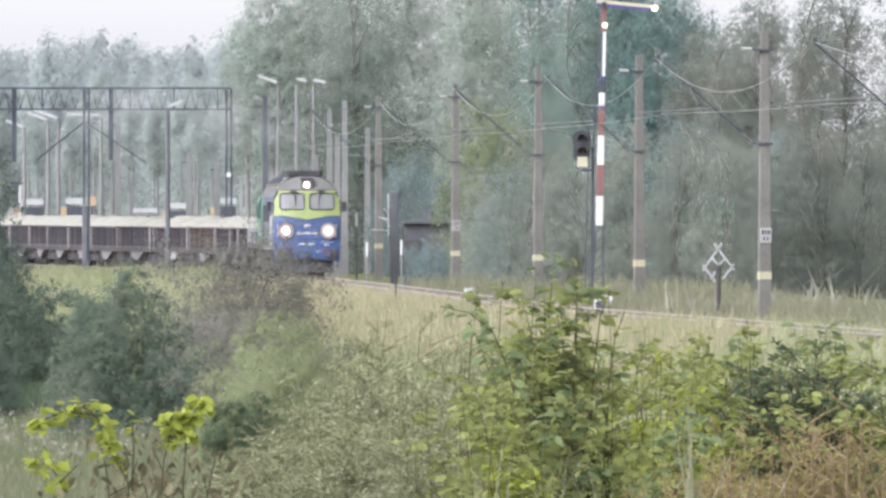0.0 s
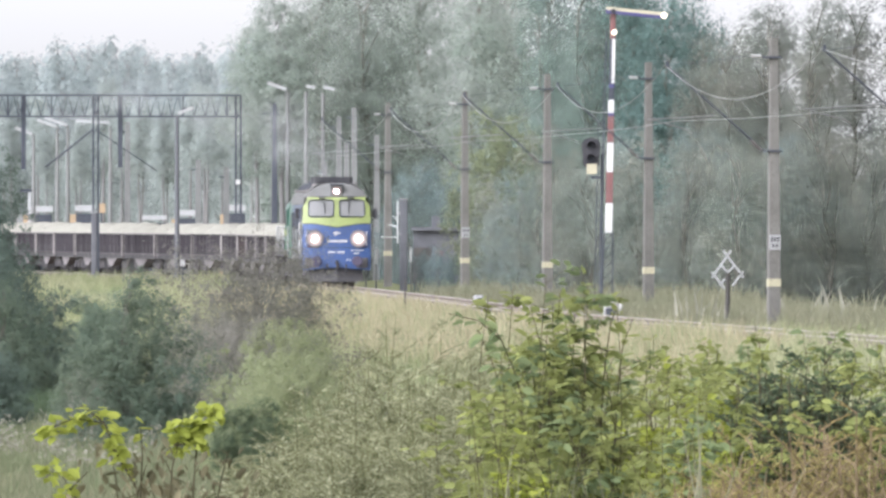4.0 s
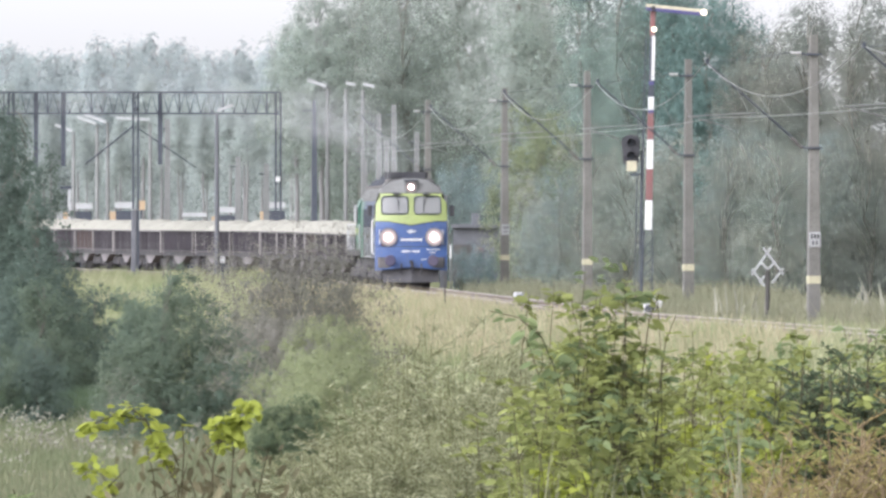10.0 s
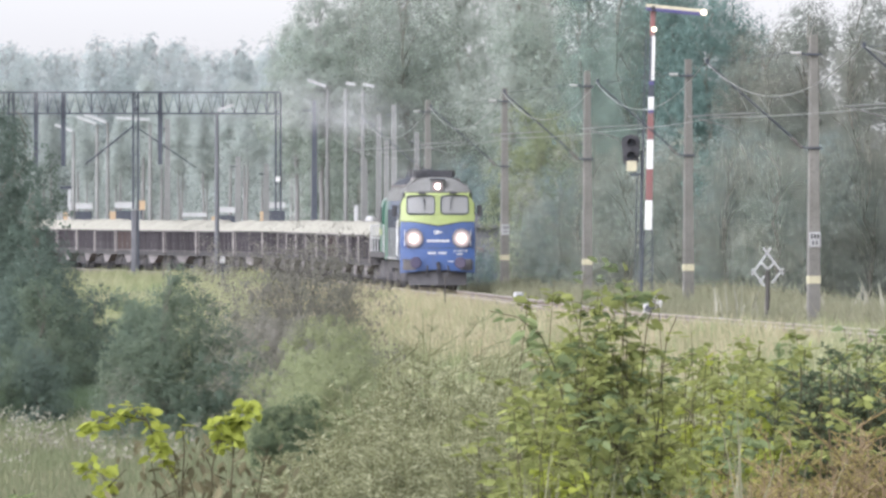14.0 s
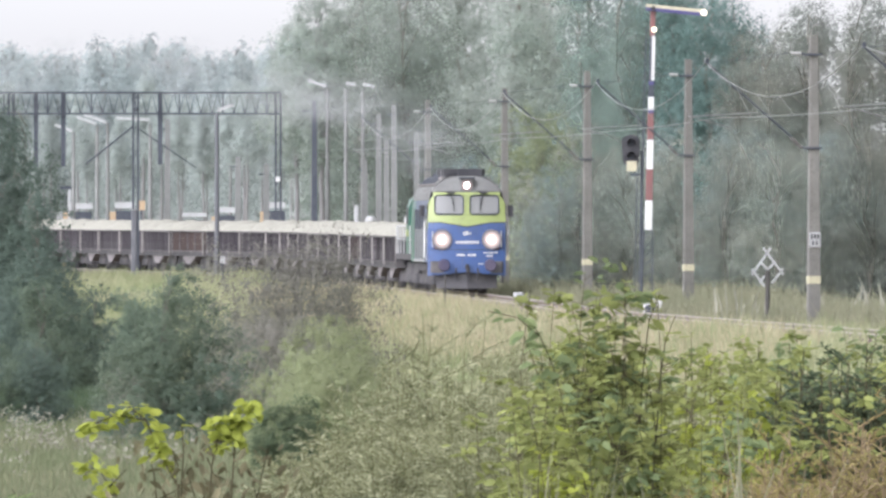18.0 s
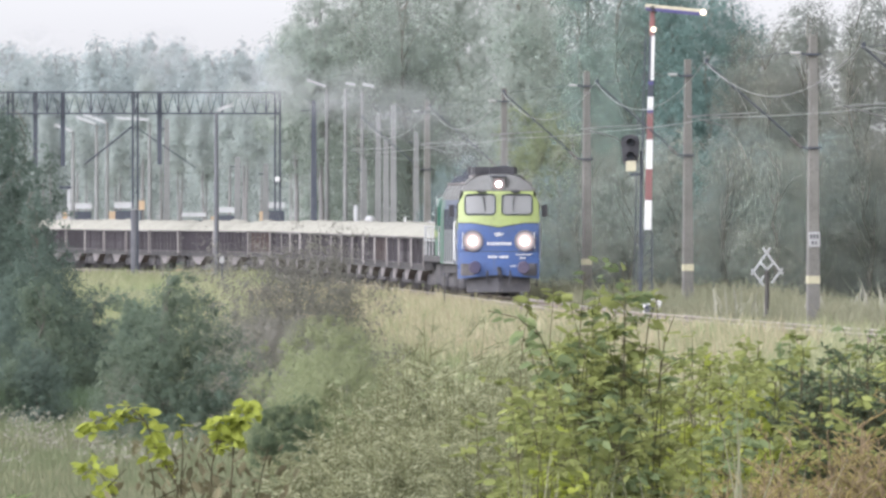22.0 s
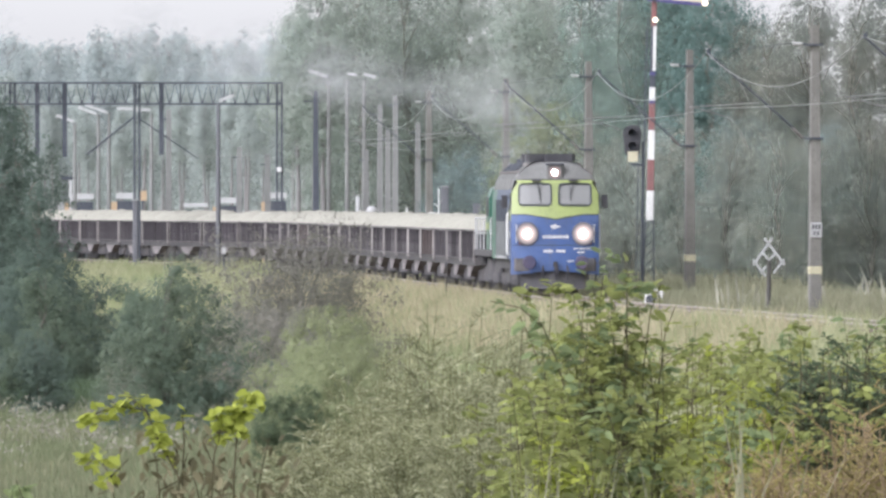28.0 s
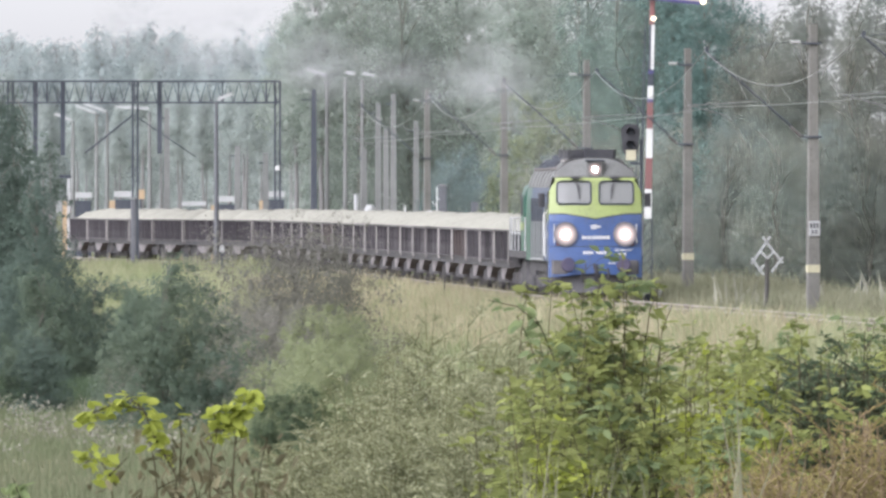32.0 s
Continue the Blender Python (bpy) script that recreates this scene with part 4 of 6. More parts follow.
        part("lens", Shape().tube([(0, 0, 0), (0, -0.03, 0)], 0.12, 20, 0.1), M_HEAD, lamp, "glowing white lens", m=pose(lx * 0.963, ly - 0.1, 1.98))
        part("marker_light", Shape().tube([(1.16 * side, face_y(1.16, 1.75), 1.7), (1.16 * side, face_y(1.16, 1.75) - 0.06, 1.7)], 0.07, 12), M_RED, loco, "small unlit red marker light")
        part("buffer", buffer_shape(0.875 * side, -8.4, -1), M_BUFFER, loco, "violet-grey buffer, toned for haze")
        part("buffer", buffer_shape(0.875 * side, 8.3, 1), M_BLACK, loco)
        rail = Shape().tube([(1.3 * side, -8.36, 1.7), (1.3 * side, -8.42, 1.72), (1.3 * side, -8.42, 2.25), (1.3 * side, -8.34, 2.27)], 0.018, 6)
        part("handrail", rail, M_WHITE, loco, "white painted handrail")
        for gy in (-7.35, -6.55):
            grab = Shape().tube([(1.48 * side, gy, 1.3), (1.55 * side, gy, 1.35), (1.55 * side, gy, 2.6), (1.48 * side, gy, 2.65)], 0.018, 6)
            part("door_handrail", grab, M_WHITE, loco, "pale upright handrail by the cab door")
        door = part("cab_door", Shape().box(1.478 * side, -6.95, 2.05, 0.03, 0.65, 1.75), M_LGREY, loco, "grey cab side door")
        part("door_window", Shape().box(1.497 * side, -6.95, 2.6, 0.012, 0.42, 0.5), M_BLACK, door)
        part("side_window", Shape().box(1.47 * side, -7.75, 3.02, 0.03, 0.6, 0.55), M_BLACK, loco, "dark cab side window")
        mir = Shape().box(1.68 * side, -7.9, 3.02, 0.2, 0.08, 0.42, 0.03)
        mir.tube([(1.46 * side, -7.9, 3.15), (1.63 * side, -7.9, 3.15)], 0.015, 5)
        part("mirror", mir, M_BLACK, loco, "black side mirror")
        step = Shape()
        for z in (0.45, 0.75, 1.05):
            step.box(1.36 * side, -6.95, z, 0.22, 0.6, 0.03)
        for y in (-7.24, -6.66):
            step.box(1.43 * side, y, 0.78, 0.03, 0.03, 0.8)
        part("steps", step, M_BOGIE, loco)
        for k in range(5):
            y = -3.8 + k * 1.9
            gr = part("side_grille", Shape().box(1.472 * side, y, 2.72, 0.03, 1.4, 0.7), M_STEEL, loco)
            lo_ = Shape()
            for j in range(8):
                lo_.box(1.49 * side, y, 2.42 + j * 0.085, 0.02, 1.36, 0.03)
            part("louvre", lo_, M_STEEL, gr)
    ty = face_y(0, 3.95)
    box = part("top_headlight", Shape().box(0, ty + 0.06, 3.95, 0.56, 0.4, 0.5, 0.04), M_ROOF, loco, "square roof headlight housing")
    # painted glare round the roof lens
    part("reflector", Shape().tube([(0, 0.03, 0), (0, -0.02, 0)], 0.225, 22, 0.22), M_TOPGLARE, box, "warm glare painted round the lens", m=pose(0, ty - 0.15, 3.95))
    part("lens", Shape().tube([(0, 0, 0), (0, -0.03, 0)], 0.085, 20, 0.07), M_HEAD, box, "glowing white roof headlight", m=pose(0, ty - 0.165, 3.95))
    part("visor", Shape().box(0, ty - 0.1, 4.22, 0.62, 0.3, 0.05, 0.03), M_STEEL, box, "dark visor over the roof headlight")
    # body behind the cab front
    for side in (-1, 1):
        for name, lo, hi, y0, y1, mat, lab in (("cab_side", 1.15, 2.4, -8.22, -5.6, M_BLUE, "blue cab side"), ("cab_side_stripe", 2.4, 2.75, -8.22, -5.6, M_LIME, "lime stripe along the cab side"),
                                               ("cab_upper_side", 2.75, 3.4, -8.14, -5.6, M_NAVY, "dusty navy cab side at window height"), ("engine_room_side", 1.15, 2.4, -5.55, 4.4, M_LGREY, "grey lower engine room side"),
                                               ("engine_room_upper_side", 2.4, 3.4, -5.55, 4.4, M_NAVY, "dusty navy upper engine room side"), ("rear_side", 1.15, 3.4, 4.45, 8.2, M_GREEN, "green rear body side")):
            part(name, skin(lo, hi, y0, y1, 0.0, (side,)), mat, loco, lab)
    part("roof", skin(3.4, 4.32, -7.75, 8.2), M_ROOF, loco, "grey ribbed roof", smooth=True)
    for y in (-5.6, -3.2, -0.8, 1.6, 4.0, 6.4):
        rib = Shape()
        pts = [(a, b) for a, b in HALF if b >= 3.4]
        full = [(-a, b) for a, b in pts[::-1]] + pts[1:]
        rib.loft([[(a * 1.022, y - 0.05, b * 1.008) for a, b in full], [(a * 1.022, y + 0.05, b * 1.008) for a, b in full]], closed=False)
        rib.loft([[(a * 1.022, y - 0.05, b * 1.008) for a, b in full], [(a * 0.99, y - 0.06, b * 0.995) for a, b in full]], closed=False)
        part("roof_rib", rib, M_ROOF, loco)
    for side in (-1, 1):
        # bars and plates added for the pale and dark streaks along the roof
        for x, z, r in ((1.19, 3.97, 0.05), (0.9, 4.21, 0.045)):
            part("roof_gutter", Shape().tube([(x * side, -7.4, z), (x * side, 8.1, z)], r, 6), M_DUST, loco, "pale bar standing for a streak along the roof")
        for y in (-3.9, -1.9, 0.4, 2.4, 5.2):
            part("roof_hatch", Shape().box(1.05 * side, y, 4.12, 0.42, 1.1, 0.08, 0.02, Matrix.Rotation(radians(40 * side), 3, "Y")), M_STEEL, loco, "dark plate standing for a roof streak")
        for y in (-6.35, -5.58, -4.75, -2.85, -0.95, 0.95, 2.85, 4.42):
            part("side_seam", Shape().box(1.482 * side, y, 1.78, 0.02, 0.07, 1.22), M_STEEL, loco)
        part("side_rail", Shape().tube([(1.52 * side, -5.4, 1.2), (1.52 * side, 4.2, 1.2)], 0.03, 6), M_BOARD, loco, "pale rail along the body foot")
    part("rear_wall", Shape().loft([body_ring(8.15), body_ring(8.25)]), M_GREEN, loco)
    part("bulkhead", Shape().loft([body_ring(-6.7, 0.97), body_ring(-6.62, 0.97)]), M_CABIN, loco, "pale cab back wall")
    part("cab_desk", Shape().box(0, -7.75, 2.45, 2.6, 0.7, 0.5, 0.1), M_STEEL, loco)
    part("cab_floor", Shape().box(0, -7.4, 1.2, 2.8, 1.5, 0.08), M_STEEL, loco)
    # roof gear
    gear = Shape()
    gear.box(-0.15, -6.2, 4.42, 1.5, 1.0, 0.26, 0.1)
    gear.box(-0.1, -5.0, 4.44, 1.8, 1.2, 0.24, 0.1)
    gear.box(0.2, -6.9, 4.42, 0.95, 0.4, 0.28, 0.05)
    part("roof_housing", gear, M_BLACK, loco, "dark low housing on the roof")
    horn = Shape()
    for x in (-0.78, -0.7):
        horn.tube([(x, -6.9, 4.42), (x, -7.3, 4.44)], 0.03, 8, 0.07)
    horn.tube([(-0.74, -6.8, 4.22), (-0.74, -6.8, 4.62)], 0.015, 5)
    part("horn", horn, M_BLACK, loco)
    for y in (2.5, 4.6, 6.6):
        part("fan_cowl", Shape().tube([(0, y, 4.25), (0, y, 4.42)], 0.7, 20), M_STEEL, loco)
    part("exhaust", Shape().box(0, -1.2, 4.42, 0.5, 1.3, 0.24, 0.08), M_BLACK, loco, "sooty exhaust stack")
    # plain marks in place of the emblem and the lettering
    mark = Shape()
    for dx, dz, w, h in ((-0.06, 0.035, 0.2, 0.05), (0.07, 0.0, 0.2, 0.05), (-0.05, -0.04, 0.14, 0.05), (0.0, 0.065, 0.1, 0.03)):
        mark.box(dx, face_y(0, 2.2) - 0.012, 2.2 + dz, w, 0.02, h, 0, Matrix.Rotation(radians(-12), 3, "Y"))
    part("emblem", mark, M_WHITE, loco, "white emblem shape")
    for name, x0, z, widths, h in (("company_mark", -0.42, 1.88, (0.07, 0.07, 0.07, 0.05, 0.1, 0.09, 0.07, 0.09, 0.08), 0.1),
                                   ("running_mark", -0.38, 1.42, (0.06, 0.06, 0.06, 0.06, 0.05, 0.06, 0.06, 0.06, 0.06), 0.09),
                                   ("maker_mark", 0.62, 1.5, (0.1, 0.06, 0.12, 0.08, 0.1), 0.035), ("maker_mark", 0.75, 1.38, (0.06, 0.06, 0.06), 0.06),
                                   ("maker_mark", 0.42, 1.1, (0.05, 0.05, 0.05), 0.05)):
        x = x0
        for i, w in enumerate(widths):
            if name == "running_mark" and i == 4:
                x += w + 0.03
                continue
            part(name, Shape().box(x + w / 2, face_y(x, z) - (0.055 if z < 1.6 else 0.014), z, w, 0.02, h * (0.8 if i % 2 else 1.0)), M_WHITE, loco)
            x += w + 0.022
    part("side_mark", Shape().box(-1.49, -7.6, 1.95, 0.012, 0.3, 0.2), M_WHITE, loco)
    # underframe, coupling, plough
    part("underframe", Shape().box(0, 0, 0.98, 2.7, 16.4, 0.3, 0.1), M_BOGIE, loco)
    part("buffer_beam", Shape().box(0, -8.3, 0.98, 2.75, 0.22, 0.42, 0.06), M_BOGIE, loco, "grimy dark buffer beam")
    hook = Shape().box(0, -8.5, 1.0, 0.14, 0.3, 0.16, 0.03)
    hook.tube([(0, -8.6, 1.0), (0, -8.68, 0.8), (0, -8.62, 0.6)], 0.04, 8)
    hook.tube([(0.06, -8.62, 0.95), (0.08, -8.66, 0.72), (0.02, -8.6, 0.52)], 0.035, 8)
    part("coupling", hook, M_BLACK, loco)
    for side in (-1, 1):
        hose = Shape().tube([(0.4 * side, -8.42, 0.95), (0.42 * side, -8.55, 0.75), (0.4 * side, -8.52, 0.5)], 0.035, 7)
        part("brake_hose", hose, M_BLACK, loco)
    pl = Shape()
    pl.loft([[(x, -8.35 + 0.35 * abs(x) / 1.3, 0.74), (x, -8.5 + 0.4 * abs(x) / 1.3, 0.2), (x, -8.44 + 0.4 * abs(x) / 1.3, 0.2), (x, -8.3 + 0.35 * abs(x) / 1.3, 0.74)] for x in np.linspace(-1.15, 1.15, 9)])
    part("snow_plough", pl, M_BOGIE, loco, "dark snow plough")
    part("fuel_tank", Shape().box(0, 0, 0.68, 2.5, 3.8, 0.6, 0.15), M_BOGIE, loco)
    for y in (-4.3, 4.3):
        add_bogie(loco, y, (-1.85, 0, 1.85), 4.6)
    slim = Matrix.Diagonal((0.963, 1, 1, 1))
    for ob in loco.children_recursive:
        if ob.type == "MESH" and not ob.name.startswith(("bogie", "wheelset")):
            ob.data.transform(slim)
    return loco


# -- second locomotive, a hood type behind the first --
def make_hood_loco():
    lo = thing("hood_locomotive", pose(0, 0, 0), "green hood-type diesel locomotive with pale handrails, coupled second", "locomotive")
    part("platform", Shape().box(0, 0, 1.3, 2.85, 15.8, 0.22, 0.1), M_BOGIE, lo, "dark walkway platform")
    part("fuel_tank", Shape().box(0, 0, 0.75, 2.4, 3.6, 0.7, 0.15), M_BOGIE, lo)
    cab = part("cab", Shape().loft([[(-1.42, y, 1.42), (-1.42, y, 3.1), (-1.3, y, 3.45), (-0.8, y, 3.75), (0.8, y, 3.75), (1.3, y, 3.45), (1.42, y, 3.1), (1.42, y, 1.42)] for y in (-5.9, -3.2)]), M_GREEN, lo, "green cab")
    for side in (-1, 1):
        part("cab_window", Shape().box(0.75 * side, -5.92, 2.85, 0.9, 0.04, 0.65), M_BLACK, cab, "dark cab window")
        part("side_window", Shape().box(1.425 * side, -4.55, 2.85, 0.04, 1.3, 0.65), M_BLACK, cab, "dark side window")
        part("stripe", Shape().box(1.424 * side, -4.55, 2.2, 0.025, 2.6, 0.22), M_LIME, cab, "pale stripe along the cab")
        part("buffer", buffer_shape(0.875 * side, -7.85, -1), M_BLACK, lo)
        part("buffer", buffer_shape(0.875 * side, 7.85, 1), M_BLACK, lo)
        for z in (1.95, 2.45):
            part("handrail", Shape().tube([(1.38 * side, -7.8, z), (1.38 * side, -6.0, z)], 0.026, 6), M_BOARD, lo, "pale handrail")
            part("handrail", Shape().tube([(1.38 * side, -3.1, z), (1.38 * side, 7.8, z)], 0.026, 6), M_BOARD, lo, "pale handrail")
        for y in (-7.8, -6.0, -3.1, 0.1, 3.3, 6.0, 7.8):
            part("rail_post", Shape().tube([(1.38 * side, y, 1.38), (1.38 * side, y, 2.47)], 0.026, 6), M_BOARD, lo, "pale rail post")
        for x in (0.45, 0.9):
            part("rail_post", Shape().tube([(x * side, 7.8, 1.38), (x * side, 7.8, 2.47)], 0.026, 6), M_BOARD, lo, "pale rail post")
    part("front_hood", Shape().loft([[(-0.85, y, 1.42), (-0.85, y, 2.7), (-0.6, y, 3.0), (0.6, y, 3.0), (0.85, y, 2.7), (0.85, y, 1.42)] for y in (-7.4, -5.9)]), M_GREEN, lo, "green short hood")
    part("long_hood", Shape().loft([[(-0.85, y, 1.42), (-0.85, y, 3.1), (-0.6, y, 3.45), (0.6, y, 3.45), (0.85, y, 3.1), (0.85, y, 1.42)] for y in (-3.2, 7.4)]), M_GREEN, lo, "green long hood")
    for k in range(5):
        part("hood_door", Shape().box(-0.86, -2.3 + k * 1.9, 2.3, 0.03, 1.6, 1.3), M_GREEN, lo)
    part("roof", Shape().box(0, -4.55, 3.8, 1.9, 2.9, 0.1, 0.1), M_ROOF, lo, "grey cab roof")
    for y in (-4.4, 4.4):
        add_bogie(lo, y, (-1.8, 0, 1.8), 4.5)
    return lo


# -- wagons --
W_LEN, PITCH = 11.8, 12.85


def wagon_side(side, mat_count):
    sh = Shape()
    x = 1.36 * side
    sh.box(x, 0, 1.55, 0.05, W_LEN, 0.92)
    return sh


POST_MESH = {}


def make_wagon(name_label, posts, panel, rust_part=None):
    wg = thing("hopper_wagon", pose(0, 0, 0), name_label, "wagon", "wagons of the train")
    for side in (-1, 1):
        s = part("side_wall", wagon_side(side, 1), panel, wg)
        part("top_rail", Shape().box(1.39 * side, 0, 2.02, 0.13, W_LEN + 0.04, 0.07, 0.02), M_POST, s)
        part("bottom_rail", Shape().box(1.39 * side, 0, 1.06, 0.13, W_LEN + 0.04, 0.05, 0.02), M_POST, s)
        part("side_sill", Shape().box(1.34 * side, 0, 0.93, 0.1, W_LEN, 0.2, 0.02), M_BOGIE, s, "dark side sill")
        for y in posts:
            if side not in POST_MESH:
                sh = Shape()
                sh.box(1.405 * side, 0, 1.535, 0.045, 0.12, 0.9)
                POST_MESH[side] = sh.mesh("post", M_RIB)
            part("post", POST_MESH[side], None, s, m=pose(0, y, 0))
        for y in (0,):
            ch = Shape()
            ch.loft([[(1.3 * side, y - 4.3, 1.05), (1.3 * side, y + 4.3, 1.05), (0.8 * side, y + 4.3, 1.05), (0.8 * side, y - 4.3, 1.05)],
                     [(1.32 * side, y - 3.0, 0.92), (1.32 * side, y + 3.0, 0.92), (0.8 * side, y + 3.0, 0.92), (0.8 * side, y - 3.0, 0.92)],
                     [(1.36 * side, y - 0.8, 0.44), (1.36 * side, y + 0.8, 0.44), (1.0 * side, y + 0.8, 0.44), (1.0 * side, y - 0.8, 0.44)]])
            part("discharge_chute", ch, M_CHUTE, wg, "dusty grey discharge chute")
    for e in (-1, 1):
        end = part("end_wall", Shape().box(0, e * (W_LEN / 2 - 0.03), 1.55, 2.7, 0.06, 0.92), panel, wg)
        for x in (-1.36, 0.0, 1.36):
            part("end_post", Shape().box(x * 1.035, e * (W_LEN / 2 - 0.02), 1.5, 0.07, 0.11, 1.1, 0.02), M_DUST, end, "pale dusty end post")
        for side in (-1, 1):
            part("buffer", buffer_shape(0.875 * side, e * (W_LEN / 2 + 0.02), e), M_BLACK, wg)
    part("floor", Shape().box(0, 0, 1.1, 2.66, W_LEN, 0.1), M_BOGIE, wg)
    part("underframe", Shape().box(0, 0, 0.95, 1.0, W_LEN + 0.1, 0.24), M_BOGIE, wg)
    hl = part("headstock", Shape().box(0, -W_LEN / 2 - 0.02, 1.0, 2.6, 0.16, 0.3), M_BOGIE, wg)
    part("headstock", Shape().box(0, W_LEN / 2 + 0.02, 1.0, 2.6, 0.16, 0.3), M_BOGIE, wg)
    for y in (-W_LEN / 2 + 1.5, W_LEN / 2 - 1.5):
        add_bogie(wg, y, (-0.9, 0.9), 2.5)
    return wg


def gravel_heap(seed):
    """A heap of stone in a wagon: two or three humps, lumpy, spilling to the walls."""
    rng = np.random.default_rng(seed)
    nx, ny = 15, 61
    xs, ys = np.linspace(-1.33, 1.33, nx), np.linspace(-W_LEN / 2 + 0.07, W_LEN / 2 - 0.07, ny)
    humps = [(-3.2 + rng.uniform(-0.5, 0.5), rng.uniform(0.36, 0.56)), (rng.uniform(-0.4, 0.4), rng.uniform(0.25, 0.45)), (3.3 + rng.uniform(-0.5, 0.5), rng.uniform(0.36, 0.56))]
    humps += [(rng.uniform(-4, 4), rng.uniform(0.2, 0.4)) for k in range(2)]
    wave = rng.uniform(0, 6, 4)
    verts = []
    for y in ys:
        for x in xs:
            h = max(a * math.exp(-((y - c) / 1.25) ** 2) for c, a in humps) + 0.08 + 0.05 * math.sin(y * 2.1 + x * 1.3 + wave[0]) + 0.035 * math.sin(y * 4.3 - x * 2.6 + wave[1])
            edge = (1 - (abs(x) / 1.34) ** 2.4) * min(1, (W_LEN / 2 - abs(y)) / 0.9)
            z = 1.98 + h * max(0, edge) + rng.normal() * 0.025
            verts.append((x, y, z))
    faces = [(j * nx + i, j * nx + i + 1, (j + 1) * nx + i + 1, (j + 1) * nx + i) for j in range(ny - 1) for i in range(nx - 1)]
    ring = [i for i in range(nx)] + [j * nx + nx - 1 for j in range(1, ny)] + [(ny - 1) * nx + i for i in range(nx - 2, -1, -1)] + [j * nx for j in range(ny - 2, 0, -1)]
    low = [(verts[i][0], verts[i][1], 1.16) for i in ring]
    base = len(verts)
    n = len(ring)
    faces += [(ring[k], base + k, base + (k + 1) % n, ring[(k + 1) % n]) for k in range(n)]
    faces.append(tuple(base + k for k in range(n - 1, -1, -1)))
    return Shape().add(verts + low, faces).mesh("gravel_load", M_GRAVEL, True)


LOCO = make_loco()
LOCO_B = make_hood_loco()
RIBBED = [(-5.8 + k * 1.45) for k in range(9)]
KINDS = [make_wagon("brown ribbed open wagon heaped with pale gravel", RIBBED, M_WAGON),
         make_wagon("brown open wagon with plain panels, heaped with pale gravel", [-5.8, 0.0, 5.8], M_WAGON),
         make_wagon("rusty brown open wagon heaped with pale gravel", [-5.8, -2.9, 0, 2.9, 5.8], M_RUST),
         make_wagon("brown open wagon, half plain and half ribbed, heaped with gravel", [-5.8, -3.9, -1.95, 0.0, 2.9, 5.8], M_WAGON)]
HEAPS = [gravel_heap(100 + k) for k in range(4)]
N_WAGONS = 28
ORDER = [1, 0, 1, 2, 0, 0, 3, 0, 3, 0, 1, 0, 0, 3, 2, 0, 1, 0, 3, 0, 0, 1, 0, 0, 3, 0, 0, 1]
WAGONS, LOADS = [], []
used = set()
for k in range(N_WAGONS):
    q = ORDER[k]
    if q in used:
        wg = copy_thing(KINDS[q], pose(0, 0, 0))
        AXLES += [o for o in wg.children_recursive if o.name.startswith("wheelset")]
    else:
        used.add(q)
        wg = KINDS[q]
    WAGONS.append(wg)
    ld = new("gravel_load", HEAPS[k % 4])
    LOADS.append(tagged(ld, "heap of pale limestone gravel in an open wagon", "gravel", "loads of the train"))

# ---- overhead line masts ----
def make_mast(height, lean=0.0):
    """A tapered concrete mast with two brackets, insulators and a cantilever reaching over the track (towards -x)."""
    mast = thing("overhead_line_mast", pose(0, 0, 0), "weathered concrete overhead line mast with a yellow band and steel cantilever", "mast", "overhead line masts")
    shaft = Shape()
    shaft.loft([[(-a, -b, z), (a, -b, z), (a, b, z), (-a, b, z)] for a, b, z in ((0.175, 0.16, -0.8), (0.16, 0.15, 1.5), (0.1, 0.11, height))])
    part("shaft", shaft, M_CONCRETE, mast)
    part("yellow_band", Shape().box(0, 0, 1.42, 0.345, 0.32, 0.22), M_YELLOW, mast, "faded yellow band")
    for z in (5.12, height - 0.55):
        br = Shape().box(-0.02, 0, z, 0.46, 0.36, 0.06, 0.01)
        br.tube([(-0.2, 0, z), (-0.36, 0, z + 0.03)], 0.025, 6)
        bracket = part("bracket", br, M_STEEL, mast)
        ins = Shape()
        up = 0.24 if z < 6 else 0.0
        for j in range(5):
            f = j / 4
            ins.disc((-0.38 - 0.22 * f, 0, z + 0.03 + up * f), (-0.22, 0, up + 0.001), 0.05, 0.03, 10)
        ins.tube([(-0.36, 0, z + 0.03), (-0.66, 0, z + 0.06 + up)], 0.03, 6)
        part("insulator", ins, M_PORCELAIN if z > 6 else M_BROWNINS, bracket)
    tubes = Shape().tube([(-0.62, 0, 5.42), (-3.05, 0, 7.5)], 0.027, 8)
    part("cantilever_tube", tubes, M_STEEL, mast, "dark diagonal cantilever tube")
    part("top_tie", Shape().tube([(-0.62, 0, height - 0.5), (-2.95, 0, 7.5)], 0.008, 6), M_STEEL, mast)
    arm = Shape().tube([(-1.6, 0, 6.12), (-3.6, 0, 6.0)], 0.02, 6)
    arm.tube([(-3.5, 0, 6.0), (-2.5, 0, 5.72), (-2.35, 0, 5.62)], 0.016, 6)
    part("registration_arm", arm, M_GALV, mast, "light steady arm")
    part("messenger_clamp", Shape().box(-3.05, 0, 7.55, 0.08, 0.08, 0.16), M_STEEL, mast)
    return mast


MASTS = [(10.41, 508, 8.3), (8.1, 597, 8.35), (5.2, 652, 8.3), (2.5, 733, 8.3), (-0.7, 828, 8.3), (13.7, 460, 8.3)]
FIRST_MAST = make_mast(8.3)
ALL_MASTS = []
